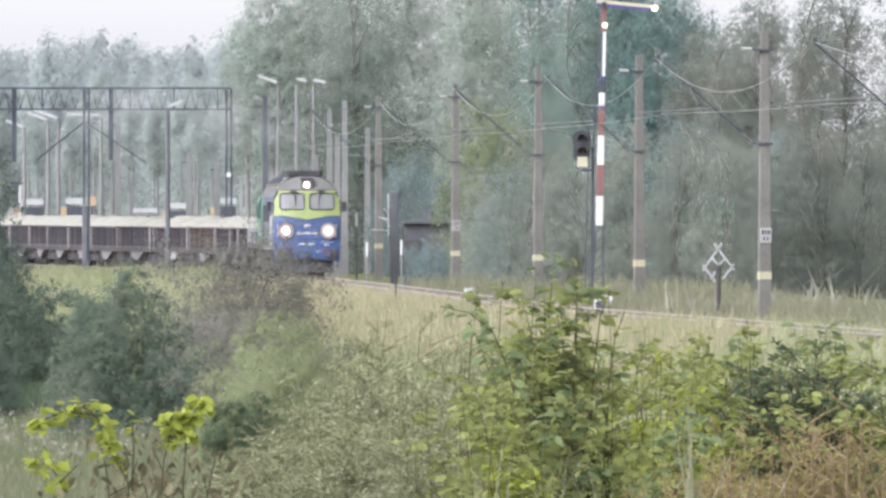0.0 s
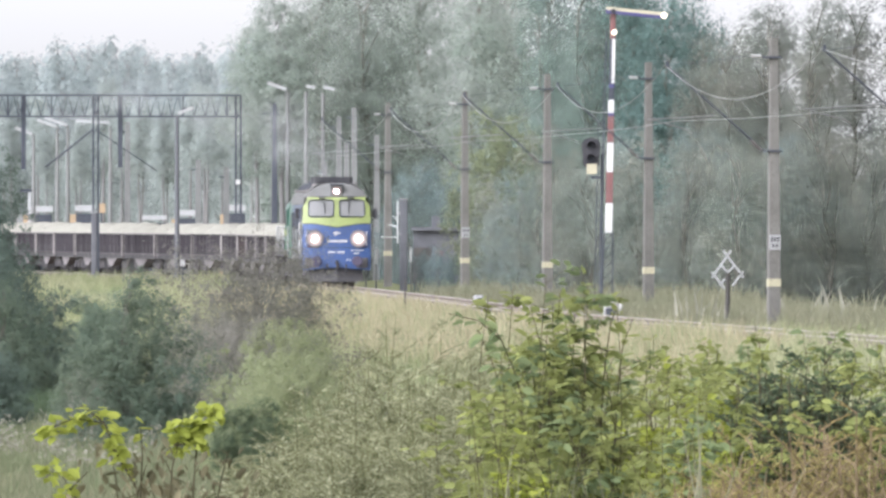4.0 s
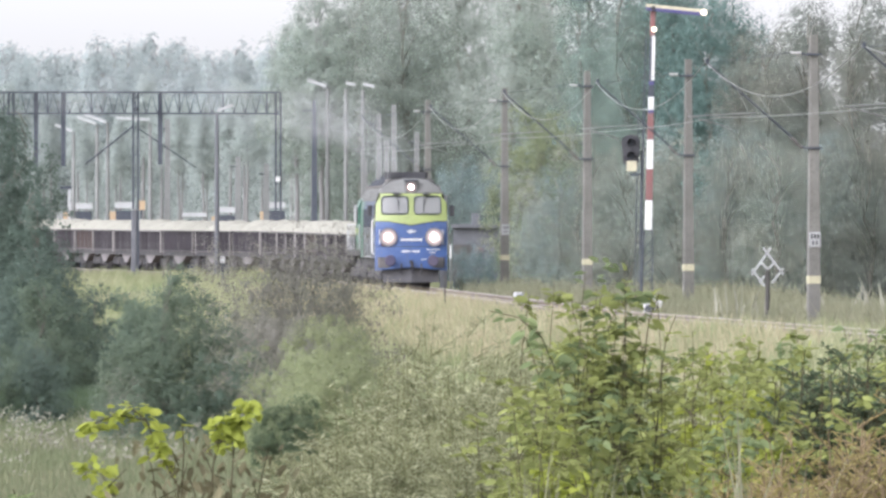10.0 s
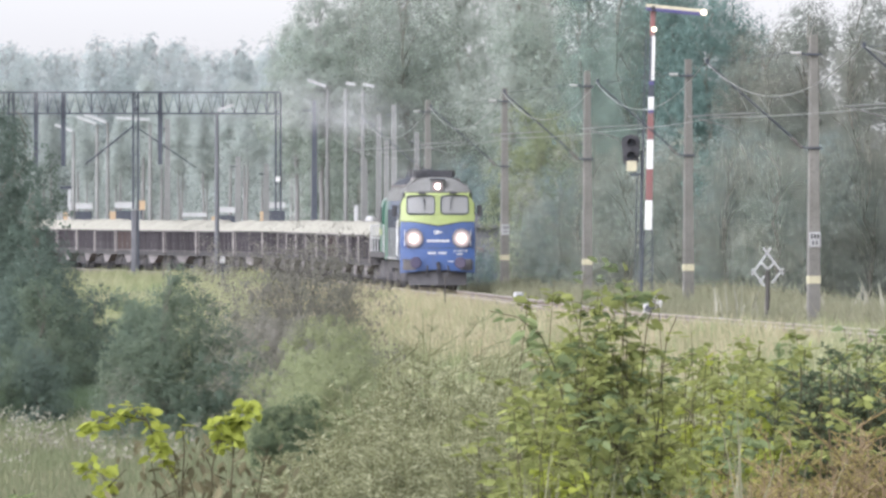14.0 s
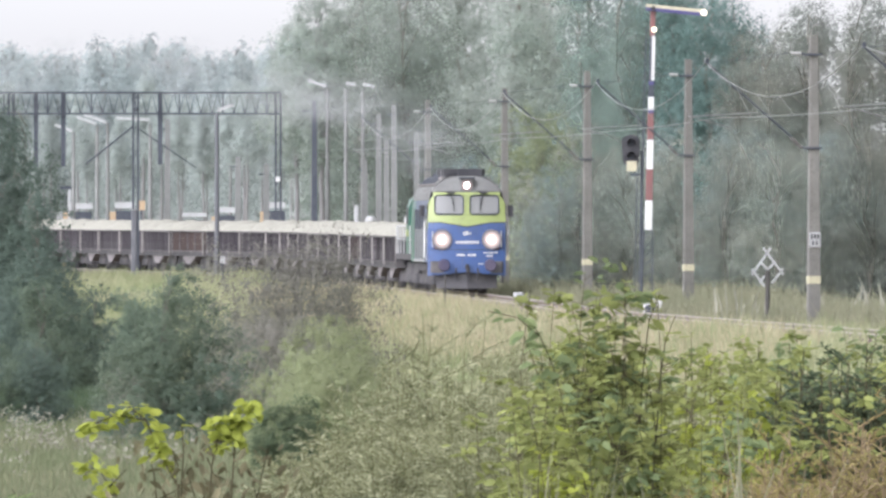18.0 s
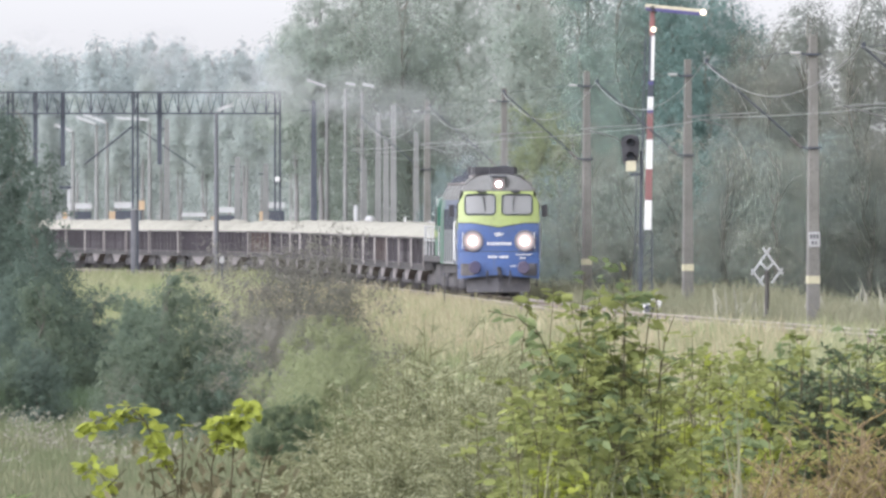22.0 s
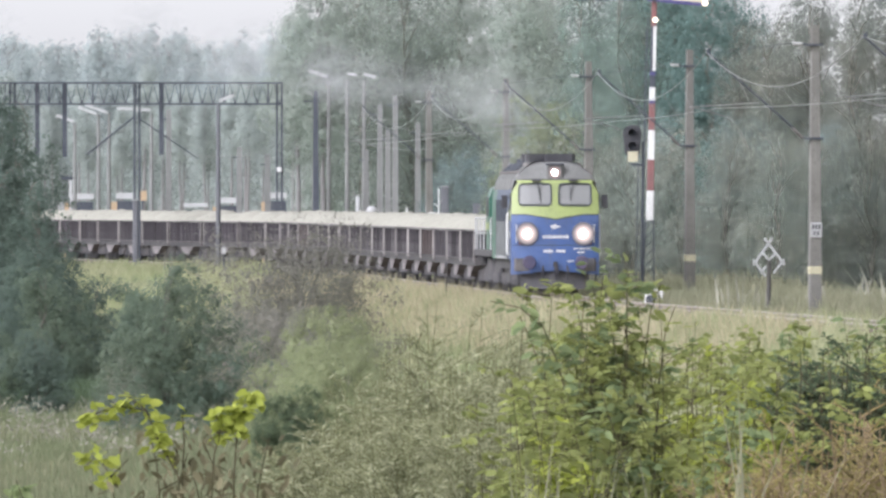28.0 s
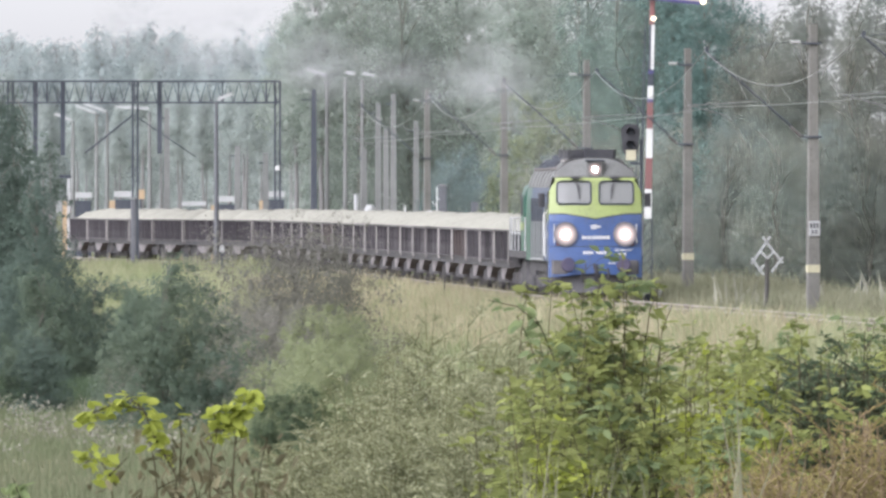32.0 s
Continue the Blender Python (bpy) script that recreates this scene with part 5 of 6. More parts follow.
for k, (x, y, h) in enumerate(MASTS):
    m = pose(x, y, float(ground_z(x, y)) + 0.12, 0, 0, 11)
    if k == 0:
        FIRST_MAST.matrix_basis = m
        ms = FIRST_MAST
    else:
        ms = copy_thing(FIRST_MAST, m)
    ALL_MASTS.append(ms)
for k in (0, 3):
    plate = part("number_plate", Shape().box(0, -0.175, 2.55, 0.32, 0.02, 0.42), M_BOARD, ALL_MASTS[k], "white plate with dark marks")
    for i in range(3):
        part("mark", Shape().box(-0.09 + i * 0.09, -0.19, 2.64, 0.05, 0.012, 0.13), M_BLACK, plate)
        if i < 2:
            part("mark", Shape().box(-0.05 + i * 0.1, -0.19, 2.46, 0.05, 0.012, 0.1), M_BLACK, plate)


def wire(name, pts, r, label):
    solid(name, Shape().tube(pts, r, 5), M_WIRE, label, "wire")


def span(a, b, sag, n=14):
    a, b = Vector(a), Vector(b)
    return [a.lerp(b, i / n) - Vector((0, 0, sag * 4 * (i / n) * (1 - i / n))) for i in range(n + 1)]


hooks = [(x - 3.05, y, float(ground_z(x, y)) + 7.66) for x, y, h in sorted(MASTS, key=lambda q: q[1])]
hooks = [(20.5, 380, 6.8)] + hooks + [(-4.5, 920, 6.8)]
for a, b in zip(hooks, hooks[1:]):
    wire("messenger_wire", span(a, b, 1.12), 0.0115, "sagging messenger wire of the overhead line")
    lo_a, lo_b = (a[0] + 0.4, a[1], 5.65), (b[0] + 0.4, b[1], 5.65)
    wire("contact_wire", span(lo_a, lo_b, 0.05, 4), 0.009, "contact wire of the overhead line")
    up, dn = span(a, b, 1.12), span(lo_a, lo_b, 0.05)
    for i in (3, 5, 7, 9, 11):
        wire("dropper", [up[i], dn[i]], 0.006, "thin dropper wire between messenger and contact wire")

# ---- semaphore signal ----
sem = thing("semaphore_signal", pose(6.9, 612, float(ground_z(6.9, 612)) + 0.25, 0, 1.2, 0), "red and white semaphore signal with level arm and lit lamps", "signal")
for i, (z0, z1, mat, name) in enumerate([(0.0, 2.55, M_STEEL, "mast_base"), (2.55, 3.55, M_WHITE, "white_field"), (3.55, 4.6, M_RED, "red_field"),
                                         (4.6, 5.6, M_WHITE, "white_field"), (5.6, 6.5, M_RED, "red_field"), (6.5, 6.6, M_VIOLET, "violet_band"), (6.6, 7.05, M_WHITE, "white_field"), (7.05, 7.45, M_STEEL, "collar"),
                                         (7.45, 7.58, M_VIOLET, "violet_band"), (7.58, 9.12, M_STEEL, "upper_mast"), (9.12, 10.07, M_RED, "red_field")]):
    w = 0.27 - 0.01 * z0
    sh = Shape()
    if i == 0:
        for sx in (-1, 1):
            for sy in (-1, 1):
                sh.tube([(sx * 0.2, sy * 0.2, -0.3), (sx * 0.14, sy * 0.14, z1)], 0.022, 6)
        for j in range(8):
            z = j * 0.32
            for sy in (-1, 1):
                sh.tube([(-0.19 + j * 0.006, sy * 0.18, z), (0.19 - j * 0.006, sy * 0.17, z + 0.32)], 0.012, 5)
    else:
        sh.box(0, 0, (z0 + z1) / 2, w, w * 0.8, z1 - z0 - 0.004, 0.02)
    part(name, sh, mat, sem)
part("white_strip", Shape().box(0.04, -0.1, 8.36, 0.105, 0.06, 1.5), M_WHITE, sem, "long white strip on the mast")
arm = part("semaphore_arm", Shape().box(0.72, -0.22, 10.02, 1.95, 0.03, 0.2, 0, Matrix.Rotation(radians(4.5), 3, "Y")), M_CREAM, sem, "cream signal arm edged in dark violet")
part("arm_stripe", Shape().box(0.68, -0.242, 9.955, 1.86, 0.012, 0.115, 0, Matrix.Rotation(radians(4.5), 3, "Y")), M_VIOLET, arm, "dark violet stripe along the arm")
# brightness of the arm's round end is made by emission
part("arm_disc", Shape().tube([(1.72, -0.2, 9.94), (1.72, -0.26, 9.94)], 0.1, 20), M_LAMP, arm, "round end of the arm, given a faint glow")
part("arm_pivot", Shape().tube([(0, -0.1, 10.05), (0, -0.28, 10.05)], 0.08, 12), M_BLACK, arm)
part("lamp", Shape().tube([(0.045, -0.15, 9.33), (0.045, -0.3, 9.33)], 0.085, 18), M_LAMP, sem, "lit signal lamp")
rod = Shape().tube([(-0.24, -0.1, 0.2), (-0.2, -0.1, 9.4)], 0.018, 6)
rod.tube([(-0.3, 0, 0.1), (-0.24, 0, 9.0)], 0.014, 6)
part("operating_wire", rod, M_STEEL, sem)
lad = Shape()
for x in (-0.42, -0.22):
    lad.tube([(x, 0.15, -0.2), (x, 0.15, 6.5)], 0.018, 6)
for j in range(20):
    lad.tube([(-0.42, 0.15, 0.2 + j * 0.31), (-0.22, 0.15, 0.2 + j * 0.31)], 0.01, 5)
part("ladder", lad, M_STEEL, sem)
pul = thing("wire_pulley", pose(6.5, 560, float(ground_z(6.5, 560)) + 0.26) @ Matrix.Diagonal((1.2, 1.2, 1.2, 1)), "white signal wire pulley stand near the mast foot", "pulley")
st = Shape()
for x in (-0.22, 0.22):
    st.tube([(x, 0, -0.6), (x * 0.9, 0, 0.5)], 0.04, 6)
part("stand", st, M_WHITE, pul)
part("guard_plate", Shape().box(0.02, 0.03, 0.28, 0.4, 0.03, 0.4, 0.01), M_WHITE, pul)
part("lever", Shape().box(0.0, -0.04, 0.26, 0.07, 0.03, 0.46, 0.01, Matrix.Rotation(radians(-38), 3, "Y")), M_STEEL, pul, "dark slanting lever")
part("pulley_wheel", Shape().tube([(-0.1, -0.09, 0.14), (-0.1, -0.02, 0.14)], 0.12, 18), M_STEEL, pul)

# low white marker stone behind the track
mk = thing("marker_stone", pose(2.74, 655, float(ground_z(2.74, 655))), "low white marker stone with a dark face behind the track", "marker")
part("stone", Shape().box(0, 0, 0.0, 0.38, 0.3, 1.04, 0.06), M_BOARD, mk)
part("dark_panel", Shape().box(0.04, -0.155, 0.34, 0.18, 0.012, 0.16, 0.004), M_STEEL, mk, "dark panel")

# colour light signal beside the semaphore
cls = thing("light_signal", pose(6.3, 606, float(ground_z(6.3, 606)) + 0.05), "black two-aspect light signal on a thin grey post", "signal")
part("post", Shape().tube([(0.36, 0.1, -0.3), (0.36, 0.1, 5.4)], 0.04, 10), M_STEEL, cls)
hd = Shape()
ring = [(math.cos(a) * 0.27, math.sin(a) * 0.27) for a in np.linspace(0, math.pi, 13)]
ol = [(x, 0.5 + z) for x, z in ring] + [(-math.cos(a) * 0.23, -0.27 - math.sin(a) * 0.2) for a in np.linspace(0, math.pi, 9)]
ol = [(x * 1.15, z * 0.85) for x, z in ol]
hd.loft([[(x, -0.06, 5.3 + z) for x, z in ol], [(x, 0.0, 5.3 + z) for x, z in ol]])
head = part("signal_head", hd, M_BLACK, cls, "black rounded signal head")
for z in (5.68, 5.25):
    hood = Shape()
    rings = [[(math.cos(a) * r, y, z + math.sin(a) * r) for a in np.linspace(-0.4, math.pi + 0.4, 14)] for r, y in ((0.13, -0.06), (0.14, -0.32))]
    hood.loft(rings, closed=False)
    part("hood", hood, M_BLACK, head)
    part("lens", Shape().tube([(0, -0.05, z), (0, -0.09, z)], 0.1, 16), M_STEEL, head)
part("white_plate", Shape().box(0.02, -0.07, 4.9, 0.34, 0.03, 0.34), M_CREAM, cls, "pale square plate under the head")
part("bracket", Shape().box(0.2, 0.02, 4.62, 0.42, 0.1, 0.08), M_STEEL, cls)

# warning cross at the path over the line
cr = thing("warning_cross", pose(9.33, 520, float(ground_z(9.33, 520)) + 0.2) @ Matrix.Diagonal((1.046, 1.046, 1.046, 1)), "white double crossbuck sign on a dark wooden post", "road sign")
part("post", Shape().tube([(0, 0, -0.4), (0.01, 0, 1.5)], 0.072, 8, 0.062), M_WOOD, cr, "dark wooden post")
for x0, z0, x1, z1 in ((0.09, 2.12, -0.43, 1.37), (-0.12, 2.12, 0.435, 1.39), (-0.17, 1.71, 0.015, 1.51), (0.18, 1.7, 0.0, 1.51), (-0.43, 1.53, -0.083, 1.07), (0.435, 1.55, 0.125, 1.15), (-0.083, 1.35, -0.21, 1.15)):
    ang, ln = math.atan2(z1 - z0, x1 - x0), math.hypot(x1 - x0, z1 - z0)
    part("board", Shape().box((x0 + x1) / 2, -0.1, (z0 + z1) / 2, ln, 0.025, 0.05, 0, Matrix.Rotation(-ang, 3, "Y")), M_BOARD, cr)

# ---- station yard: portal, lamps, boards ----
gan = thing("overhead_line_portal", pose(0, 0, 0), "dark lattice steel portal spanning the station tracks", "gantry")
GY0, GZ, GZB = 875.0, 8.74, 7.72
bt = Shape()
for z in (GZ, GZB):
    for y in (GY0 - 0.3, GY0 + 0.3):
        bt.box(-17.86, y, z, 19.97, 0.08, 0.09)
part("chord", bt, M_STEEL, gan)
for i in range(37):
    x = -27.6 + i * 0.53
    br = Shape().tube([(x, GY0 - 0.3, GZB), (x + 0.265, GY0 - 0.3, GZ), (x + 0.53, GY0 - 0.3, GZB)], 0.032, 5)
    if i % 4 == 0:
        br.tube([(x, GY0 - 0.3, GZB), (x, GY0 - 0.3, GZ)], 0.035, 5)
    part("lattice_brace", br, M_STEEL, gan)
for x, z0 in ((-7.98, -0.5), (-14.87, -0.5), (-20.9, -0.5)):
    leg = Shape()
    for d in (-0.12, 0.12):
        leg.box(x + d, GY0, (z0 + GZ) / 2, 0.1, 0.3, GZ - z0)
    for j in range(14):
        z = z0 + (GZ - z0) * j / 14
        leg.tube([(x - 0.12, GY0 - 0.15, z), (x + 0.12, GY0 - 0.15, z + (GZ - z0) / 14)], 0.015, 4)
    part("leg", leg, M_STEEL, gan, "lattice leg")
for x, z0 in ((-18.37, 5.16), (-19.7, 5.16), (-13.69, 5.26)):
    part("hanger", Shape().box(x, GY0, (z0 + GZ) / 2, 0.22, 0.2, GZ - z0), M_STEEL, gan, "dark hanging post under the portal")
part("signal_box", Shape().box(-7.98, GY0 - 0.25, 4.55, 0.22, 0.16, 0.22, 0.03), M_WHITE, gan, "small white box on the leg")
part("portal_cantilever", Shape().tube([(-17.3, GY0, 5.27), (-15.0, GY0, 7.1)], 0.05, 6).tube([(-14.9, GY0, 7.1), (-11.95, GY0, 5.1)], 0.03, 6), M_STEEL, gan)


def lamp_post(x, y, h, arm=1.0, side=1, tilt=20):
    shaft = M_GREYBOX if y < 850 else M_YARD
    lp = thing("yard_lamp", pose(x, y, -0.5), "grey concrete yard lamp post with a long pale lamp head", "street lamp", "yard lamps")
    part("post", Shape().tube([(0, 0, -0.2), (0, 0, h)], 0.13, 10, 0.08), shaft, lp)
    hd = part("lamp_head", Shape().box(side * arm * 0.5, -0.05, h + 0.22, arm, 0.2, 0.14, 0.05, Matrix.Rotation(radians(-tilt * side), 3, "Y")), M_BOARD, lp, "pale lamp head")
    return lp


for x, y, h, a, s, *tilt in ((-10.44, 835, 8.06, 0.76, 1), (-15.3, 945, 8.1, 1.78, -1, 3), (-17.8, 960, 8.2, 1.3, -1), (-18.4, 962, 8.1, 1.1, -1), (-19.7, 964, 7.7, 1.0, -1),
                      (-5.62, 880, 9.5, 1.0, -1), (-4.75, 885, 9.5, 0.5, 1, -10), (-3.9, 880, 9.4, 0.6, 1, -14), (-6.4, 890, 8.6, 0.4, -1)):
    lamp_post(x, y, h, a, s, *tilt)
YARD_POLES = [(-8.6, 880, 5.8), (-3.1, 872, 8.2), (-2.35, 866, 8.6), (-14.42, 946, 8.3), (-10.2, 900, 6.2), (-3.75, 868, 6.0), (-2.75, 880, 7.0), (-1.3, 890, 7.4)]
for x, y, h in YARD_POLES:
    yp = thing("yard_pole", pose(x, y, -0.5), "grey concrete pole of the station yard", "pole", "yard poles")
    part("shaft", Shape().loft([[(-a, -a, z), (a, -a, z), (a, a, z), (-a, a, z)] for a, z in ((0.18, -0.3), (0.12, h))]), M_YARD, yp)
    part("bracket", Shape().box(-0.1, 0, h - 0.5, 0.5, 0.1, 0.06), M_STEEL, yp)
dp = thing("steel_pole", pose(-6.15, 865, -0.5), "dark steel pole of the overhead line in the yard", "pole")
part("shaft", Shape().loft([[(-a, -a, z), (a, -a, z), (a, a, z), (-a, a, z)] for a, z in ((0.17, -0.3), (0.11, 8.8))]), M_STEEL, dp)
part("bracket", Shape().box(-0.2, 0, 8.3, 0.8, 0.1, 0.06), M_STEEL, dp)
# added pillar in place of the portal leg's thick lower part
bx = thing("relay_box", pose(-14.72, 862, -0.45), "grey pillar standing for the portal leg's thick foot", "box")
part("case", Shape().box(0, 0, 1.75, 0.28, 0.3, 3.5, 0.05), M_GREYBOX, bx)
part("lid", Shape().box(0, 0, 3.53, 0.36, 0.36, 0.06, 0.05), M_GALV, bx)
ab = thing("amber_board", pose(-15.85, 950, -0.5), "amber board on a post in the station yard", "sign")
part("post", Shape().tube([(0, 0, -0.2), (0, 0, 3.6)], 0.05, 8), M_STEEL, ab)
part("board", Shape().box(0, -0.08, 3.8, 0.42, 0.04, 0.5), M_ORANGE, ab)
for x, y, w, h, z in ((-19.7, 985, 1.23, 0.31, 3.57), (-17.34, 985, 1.08, 0.33, 3.62), (-13.54, 985, 1.33, 0.23, 3.1), (-11.75, 985, 0.97, 0.31, 3.36), (-9.08, 985, 1.03, 0.31, 3.62), (-7.34, 985, 1.64, 0.25, 3.1)):
    sb = thing("yard_hut", pose(x, y, -0.5), "dark station hut with a white board along its roof", "hut", "yard huts")
    part("hut_wall", Shape().box(0, 0.6, (z - 0.1) / 2, w * 0.9, 1.2, z - 0.1), M_STEEL, sb)
    if w * 0.9 < 1.3 and x < -8:
        part("end_panel", Shape().box(-w * 0.45 - 0.22, 0.3, (z - 0.1) / 2, 0.42, 0.6, z - 0.2), M_ORANGE, sb, "faded yellow end panel")
    bd = part("roof_board", Shape().box(0, -0.05, z + 0.2, w, 0.05, h), M_BOARD, sb, "white board")

# small things by the track
wb = thing("track_box", pose(3.0, 682, float(ground_z(3.0, 682)) + 0.02), "small white equipment box beside the rail", "box")
part("case", Shape().box(0, 0, 0.22, 0.34, 0.3, 0.4, 0.05), M_WHITE, wb)
part("foot", Shape().box(0, 0, 0.0, 0.4, 0.36, 0.06), M_CONCRETE, wb)
stk = thing("marker_stake", pose(0.06, 600, float(ground_z(0.06, 600))), "thin dark stake standing in the grass", "stake")
part("shaft", Shape().tube([(0, 0, -0.2), (0.01, 0, 1.35)], 0.025, 6), M_WOOD, stk)
part("cap", Shape().box(0.01, 0, 1.38, 0.07, 0.05, 0.08), M_STEEL, stk)

# wires over the yard
for (x0, y0, z0), (x1, y1, z1), sag in (((-14.8, 875, 7.1), (-8.0, 875, 7.0), 0.35), ((-18.37, 875, 5.5), (-6.2, 866, 5.8), 0.5), ((-13.69, 875, 5.6), (-2.3, 866, 6.4), 0.9),
                                        ((-6.15, 865, 8.0), (-0.75, 828, 7.3), 0.8), ((-7.98, 875, 7.55), (-3.1, 872, 7.2), 0.5), ((-6.15, 865, 7.0), (-0.75, 828, 5.4), 0.5), ((-3.1, 872, 7.0), (2.4, 733, 6.9), 0.9)):
    wire("yard_wire", span((x0, y0, z0), (x1, y1, z1), sag), 0.006, "thin sagging wire over the station yard")

mk = thing("white_marker", pose(-9.9, 812, float(ground_z(-9.9, 812))), "small white marker plate on a post before the curve", "marker")
part("post", Shape().tube([(0, 0, -0.2), (0, 0, 1.5)], 0.05, 8), M_STEEL, mk)
part("plate", Shape().box(0, -0.07, 1.35, 0.2, 0.03, 0.32), M_BOARD, mk)

# crossing keeper's post behind the track
CY = 790.0
cp = thing("crossing_post", pose(0.02, CY, float(ground_z(0.02, CY))), "dark grey-blue square post with white rod and arms", "post")
# pillar takes a lighter grey-blue to stand for haze
part("pillar", Shape().box(0, 0, 1.9, 0.34, 0.34, 4.2, 0.04), M_GREYBOX, cp, "dark grey-blue pillar")
part("cap", Shape().box(0, 0, 4.03, 0.4, 0.4, 0.06, 0.02), M_GALV, cp)
part("white_rod", Shape().tube([(-0.26, -0.15, 2.1), (-0.26, -0.15, 3.95)], 0.028, 8), M_WHITE, cp, "white upright rod")
for z, x1, z1 in ((3.1, -0.48, 3.3), (2.85, -0.72, 2.9), (2.72, -0.6, 2.95), (2.35, -1.0, 2.38), (2.5, 0.0, 2.5), (3.4, 0.0, 3.4)):
    part("arm", Shape().tube([(-0.26, -0.15, z), (x1, -0.15, z1)], 0.018, 6), M_WHITE, cp, "white arm")
for x, y, h in ((-1.15, 770, 1.95), (0.33, 772, 2.0), (-1.62, 785, 3.2)):
    wp = thing("white_post", pose(x, y, float(ground_z(x, y))), "slim white post beside the crossing", "post", "white posts at the crossing")
    part("shaft", Shape().tube([(0, 0, -0.2), (0, 0, h - 0.6)], 0.04, 8), M_YARD, wp, "grey lower shaft")
    part("white_top", Shape().tube([(0, 0, h - 0.6), (0, 0, h)], 0.05, 8, 0.045), M_WHITE, wp, "white upper end")
    part("cap", Shape().disc((0, 0, h + 0.02), (0, 0, 1), 0.065, 0.05, 10), M_GALV, wp)
sd = thing("crossing_shed", pose(1.45, 800, float(ground_z(1.45, 800))), "low dark shed with a pale flat roof edge behind the line", "shed")
# wall colour also lightened for haze
part("wall", Shape().box(0, 0.9, 1.3, 2.0, 1.8, 2.9), M_GREYBOX, sd, "dark plank wall")
part("roof", Shape().box(0, 0.8, 2.83, 2.15, 2.2, 0.15, 0.03), M_GREYBOX, sd, "pale flat roof")
part("chimney", Shape().box(0.0, 0.7, 3.15, 0.36, 0.36, 0.5, 0.02), M_GREYBOX, sd, "grey chimney")
part("red_panel", Shape().box(0.15, -0.04, 1.75, 0.34, 0.06, 0.22), M_RED, sd, "faded red panel")
part("door", Shape().box(-0.6, -0.02, 1.05, 0.75, 0.04, 1.9), M_WOOD, sd, "dark wooden door")

yp = thing("yard_marker", pose(-19.94, 965, -0.5), "white post with a dark crossbar in the station yard", "post")
part("post", Shape().box(0, 0, 2.3, 0.16, 0.16, 4.7, 0.02), M_BOARD, yp)
part("crossbar", Shape().box(-0.1, -0.02, 4.75, 0.85, 0.18, 0.16, 0.02), M_STEEL, yp, "dark crossbar")
wp = thing("white_post", pose(-4.1, 862, -0.5), "slim white post in the station yard", "post", "white posts in the yard")
part("shaft", Shape().tube([(0, 0, -0.2), (0, 0, 3.75)], 0.14, 10, 0.13), M_BOARD, wp)
part("cap", Shape().disc((0, 0, 3.77), (0, 0, 1), 0.16, 0.06, 12), M_GALV, wp)
tk = thing("water_tank", pose(-3.45, 862, -0.5), "small pale round tank standing in the yard", "tank")
part("shell", Shape().tube([(0, 0, -0.1), (0, 0, 3.1)], 0.27, 16), M_BOARD, tk, "pale shell")
part("dome", Shape().tube([(0, 0, 3.1), (0, 0, 3.28)], 0.27, 16, 0.14), M_BOARD, tk, "rounded top")

# ---- plants close to the camera ----
def leaf_shape(n=6):
    """One folded oval leaf along +x, root at the origin, length 1."""
    pts = [(0, 0, 0), (0.3, 0.24, 0.06), (0.7, 0.21, 0.05), (1, 0, -0.05), (0.7, -0.21, 0.05), (0.3, -0.24, 0.06)]
    tri = [(0, 3, 1), (1, 3, 2), (0, 5, 3), (5, 4, 3)]
    return np.array(pts), np.array(tri)


def leaves_at(name, mat, roots, dirs, size, rng, slim=1.0, hang=0.3):
    """Oval leaves of four triangles at the roots, along the directions."""
    pts, tri = leaf_shape()
    n = len(roots)
    d = dirs / np.linalg.norm(dirs, axis=1)[:, None]
    d[:, 2] -= hang * rng.random(n)
    d /= np.linalg.norm(d, axis=1)[:, None]
    up = np.tile([0.0, 0.0, 1.0], (n, 1)) + rng.normal(size=(n, 3)) * 0.55
    s = np.cross(up, d)
    s /= np.linalg.norm(s, axis=1)[:, None]
    u = np.cross(d, s)
    k = (size * rng.uniform(0.55, 1.25, n))[:, None, None]
    v = roots[:, None, :] + k * (pts[None, :, 0:1] * d[:, None, :] + pts[None, :, 1:2] * slim * s[:, None, :] + pts[None, :, 2:3] * u[:, None, :])
    f = (tri[None] + (np.arange(n) * len(pts))[:, None, None]).reshape(-1, 3)
    me = bpy.data.meshes.new(name)
    me.vertices.add(n * len(pts))
    me.vertices.foreach_set("co", v.ravel())
    me.loops.add(len(f) * 3)
    me.loops.foreach_set("vertex_index", f.ravel())
    me.polygons.add(len(f))
    me.polygons.foreach_set("loop_start", np.arange(len(f)) * 3)
    me.polygons.foreach_set("loop_total", np.full(len(f), 3))
    me.materials.append(mat)
    me.update(calc_edges=True)
    return me


def taper(f):
    return 1.15 - f * 0.55


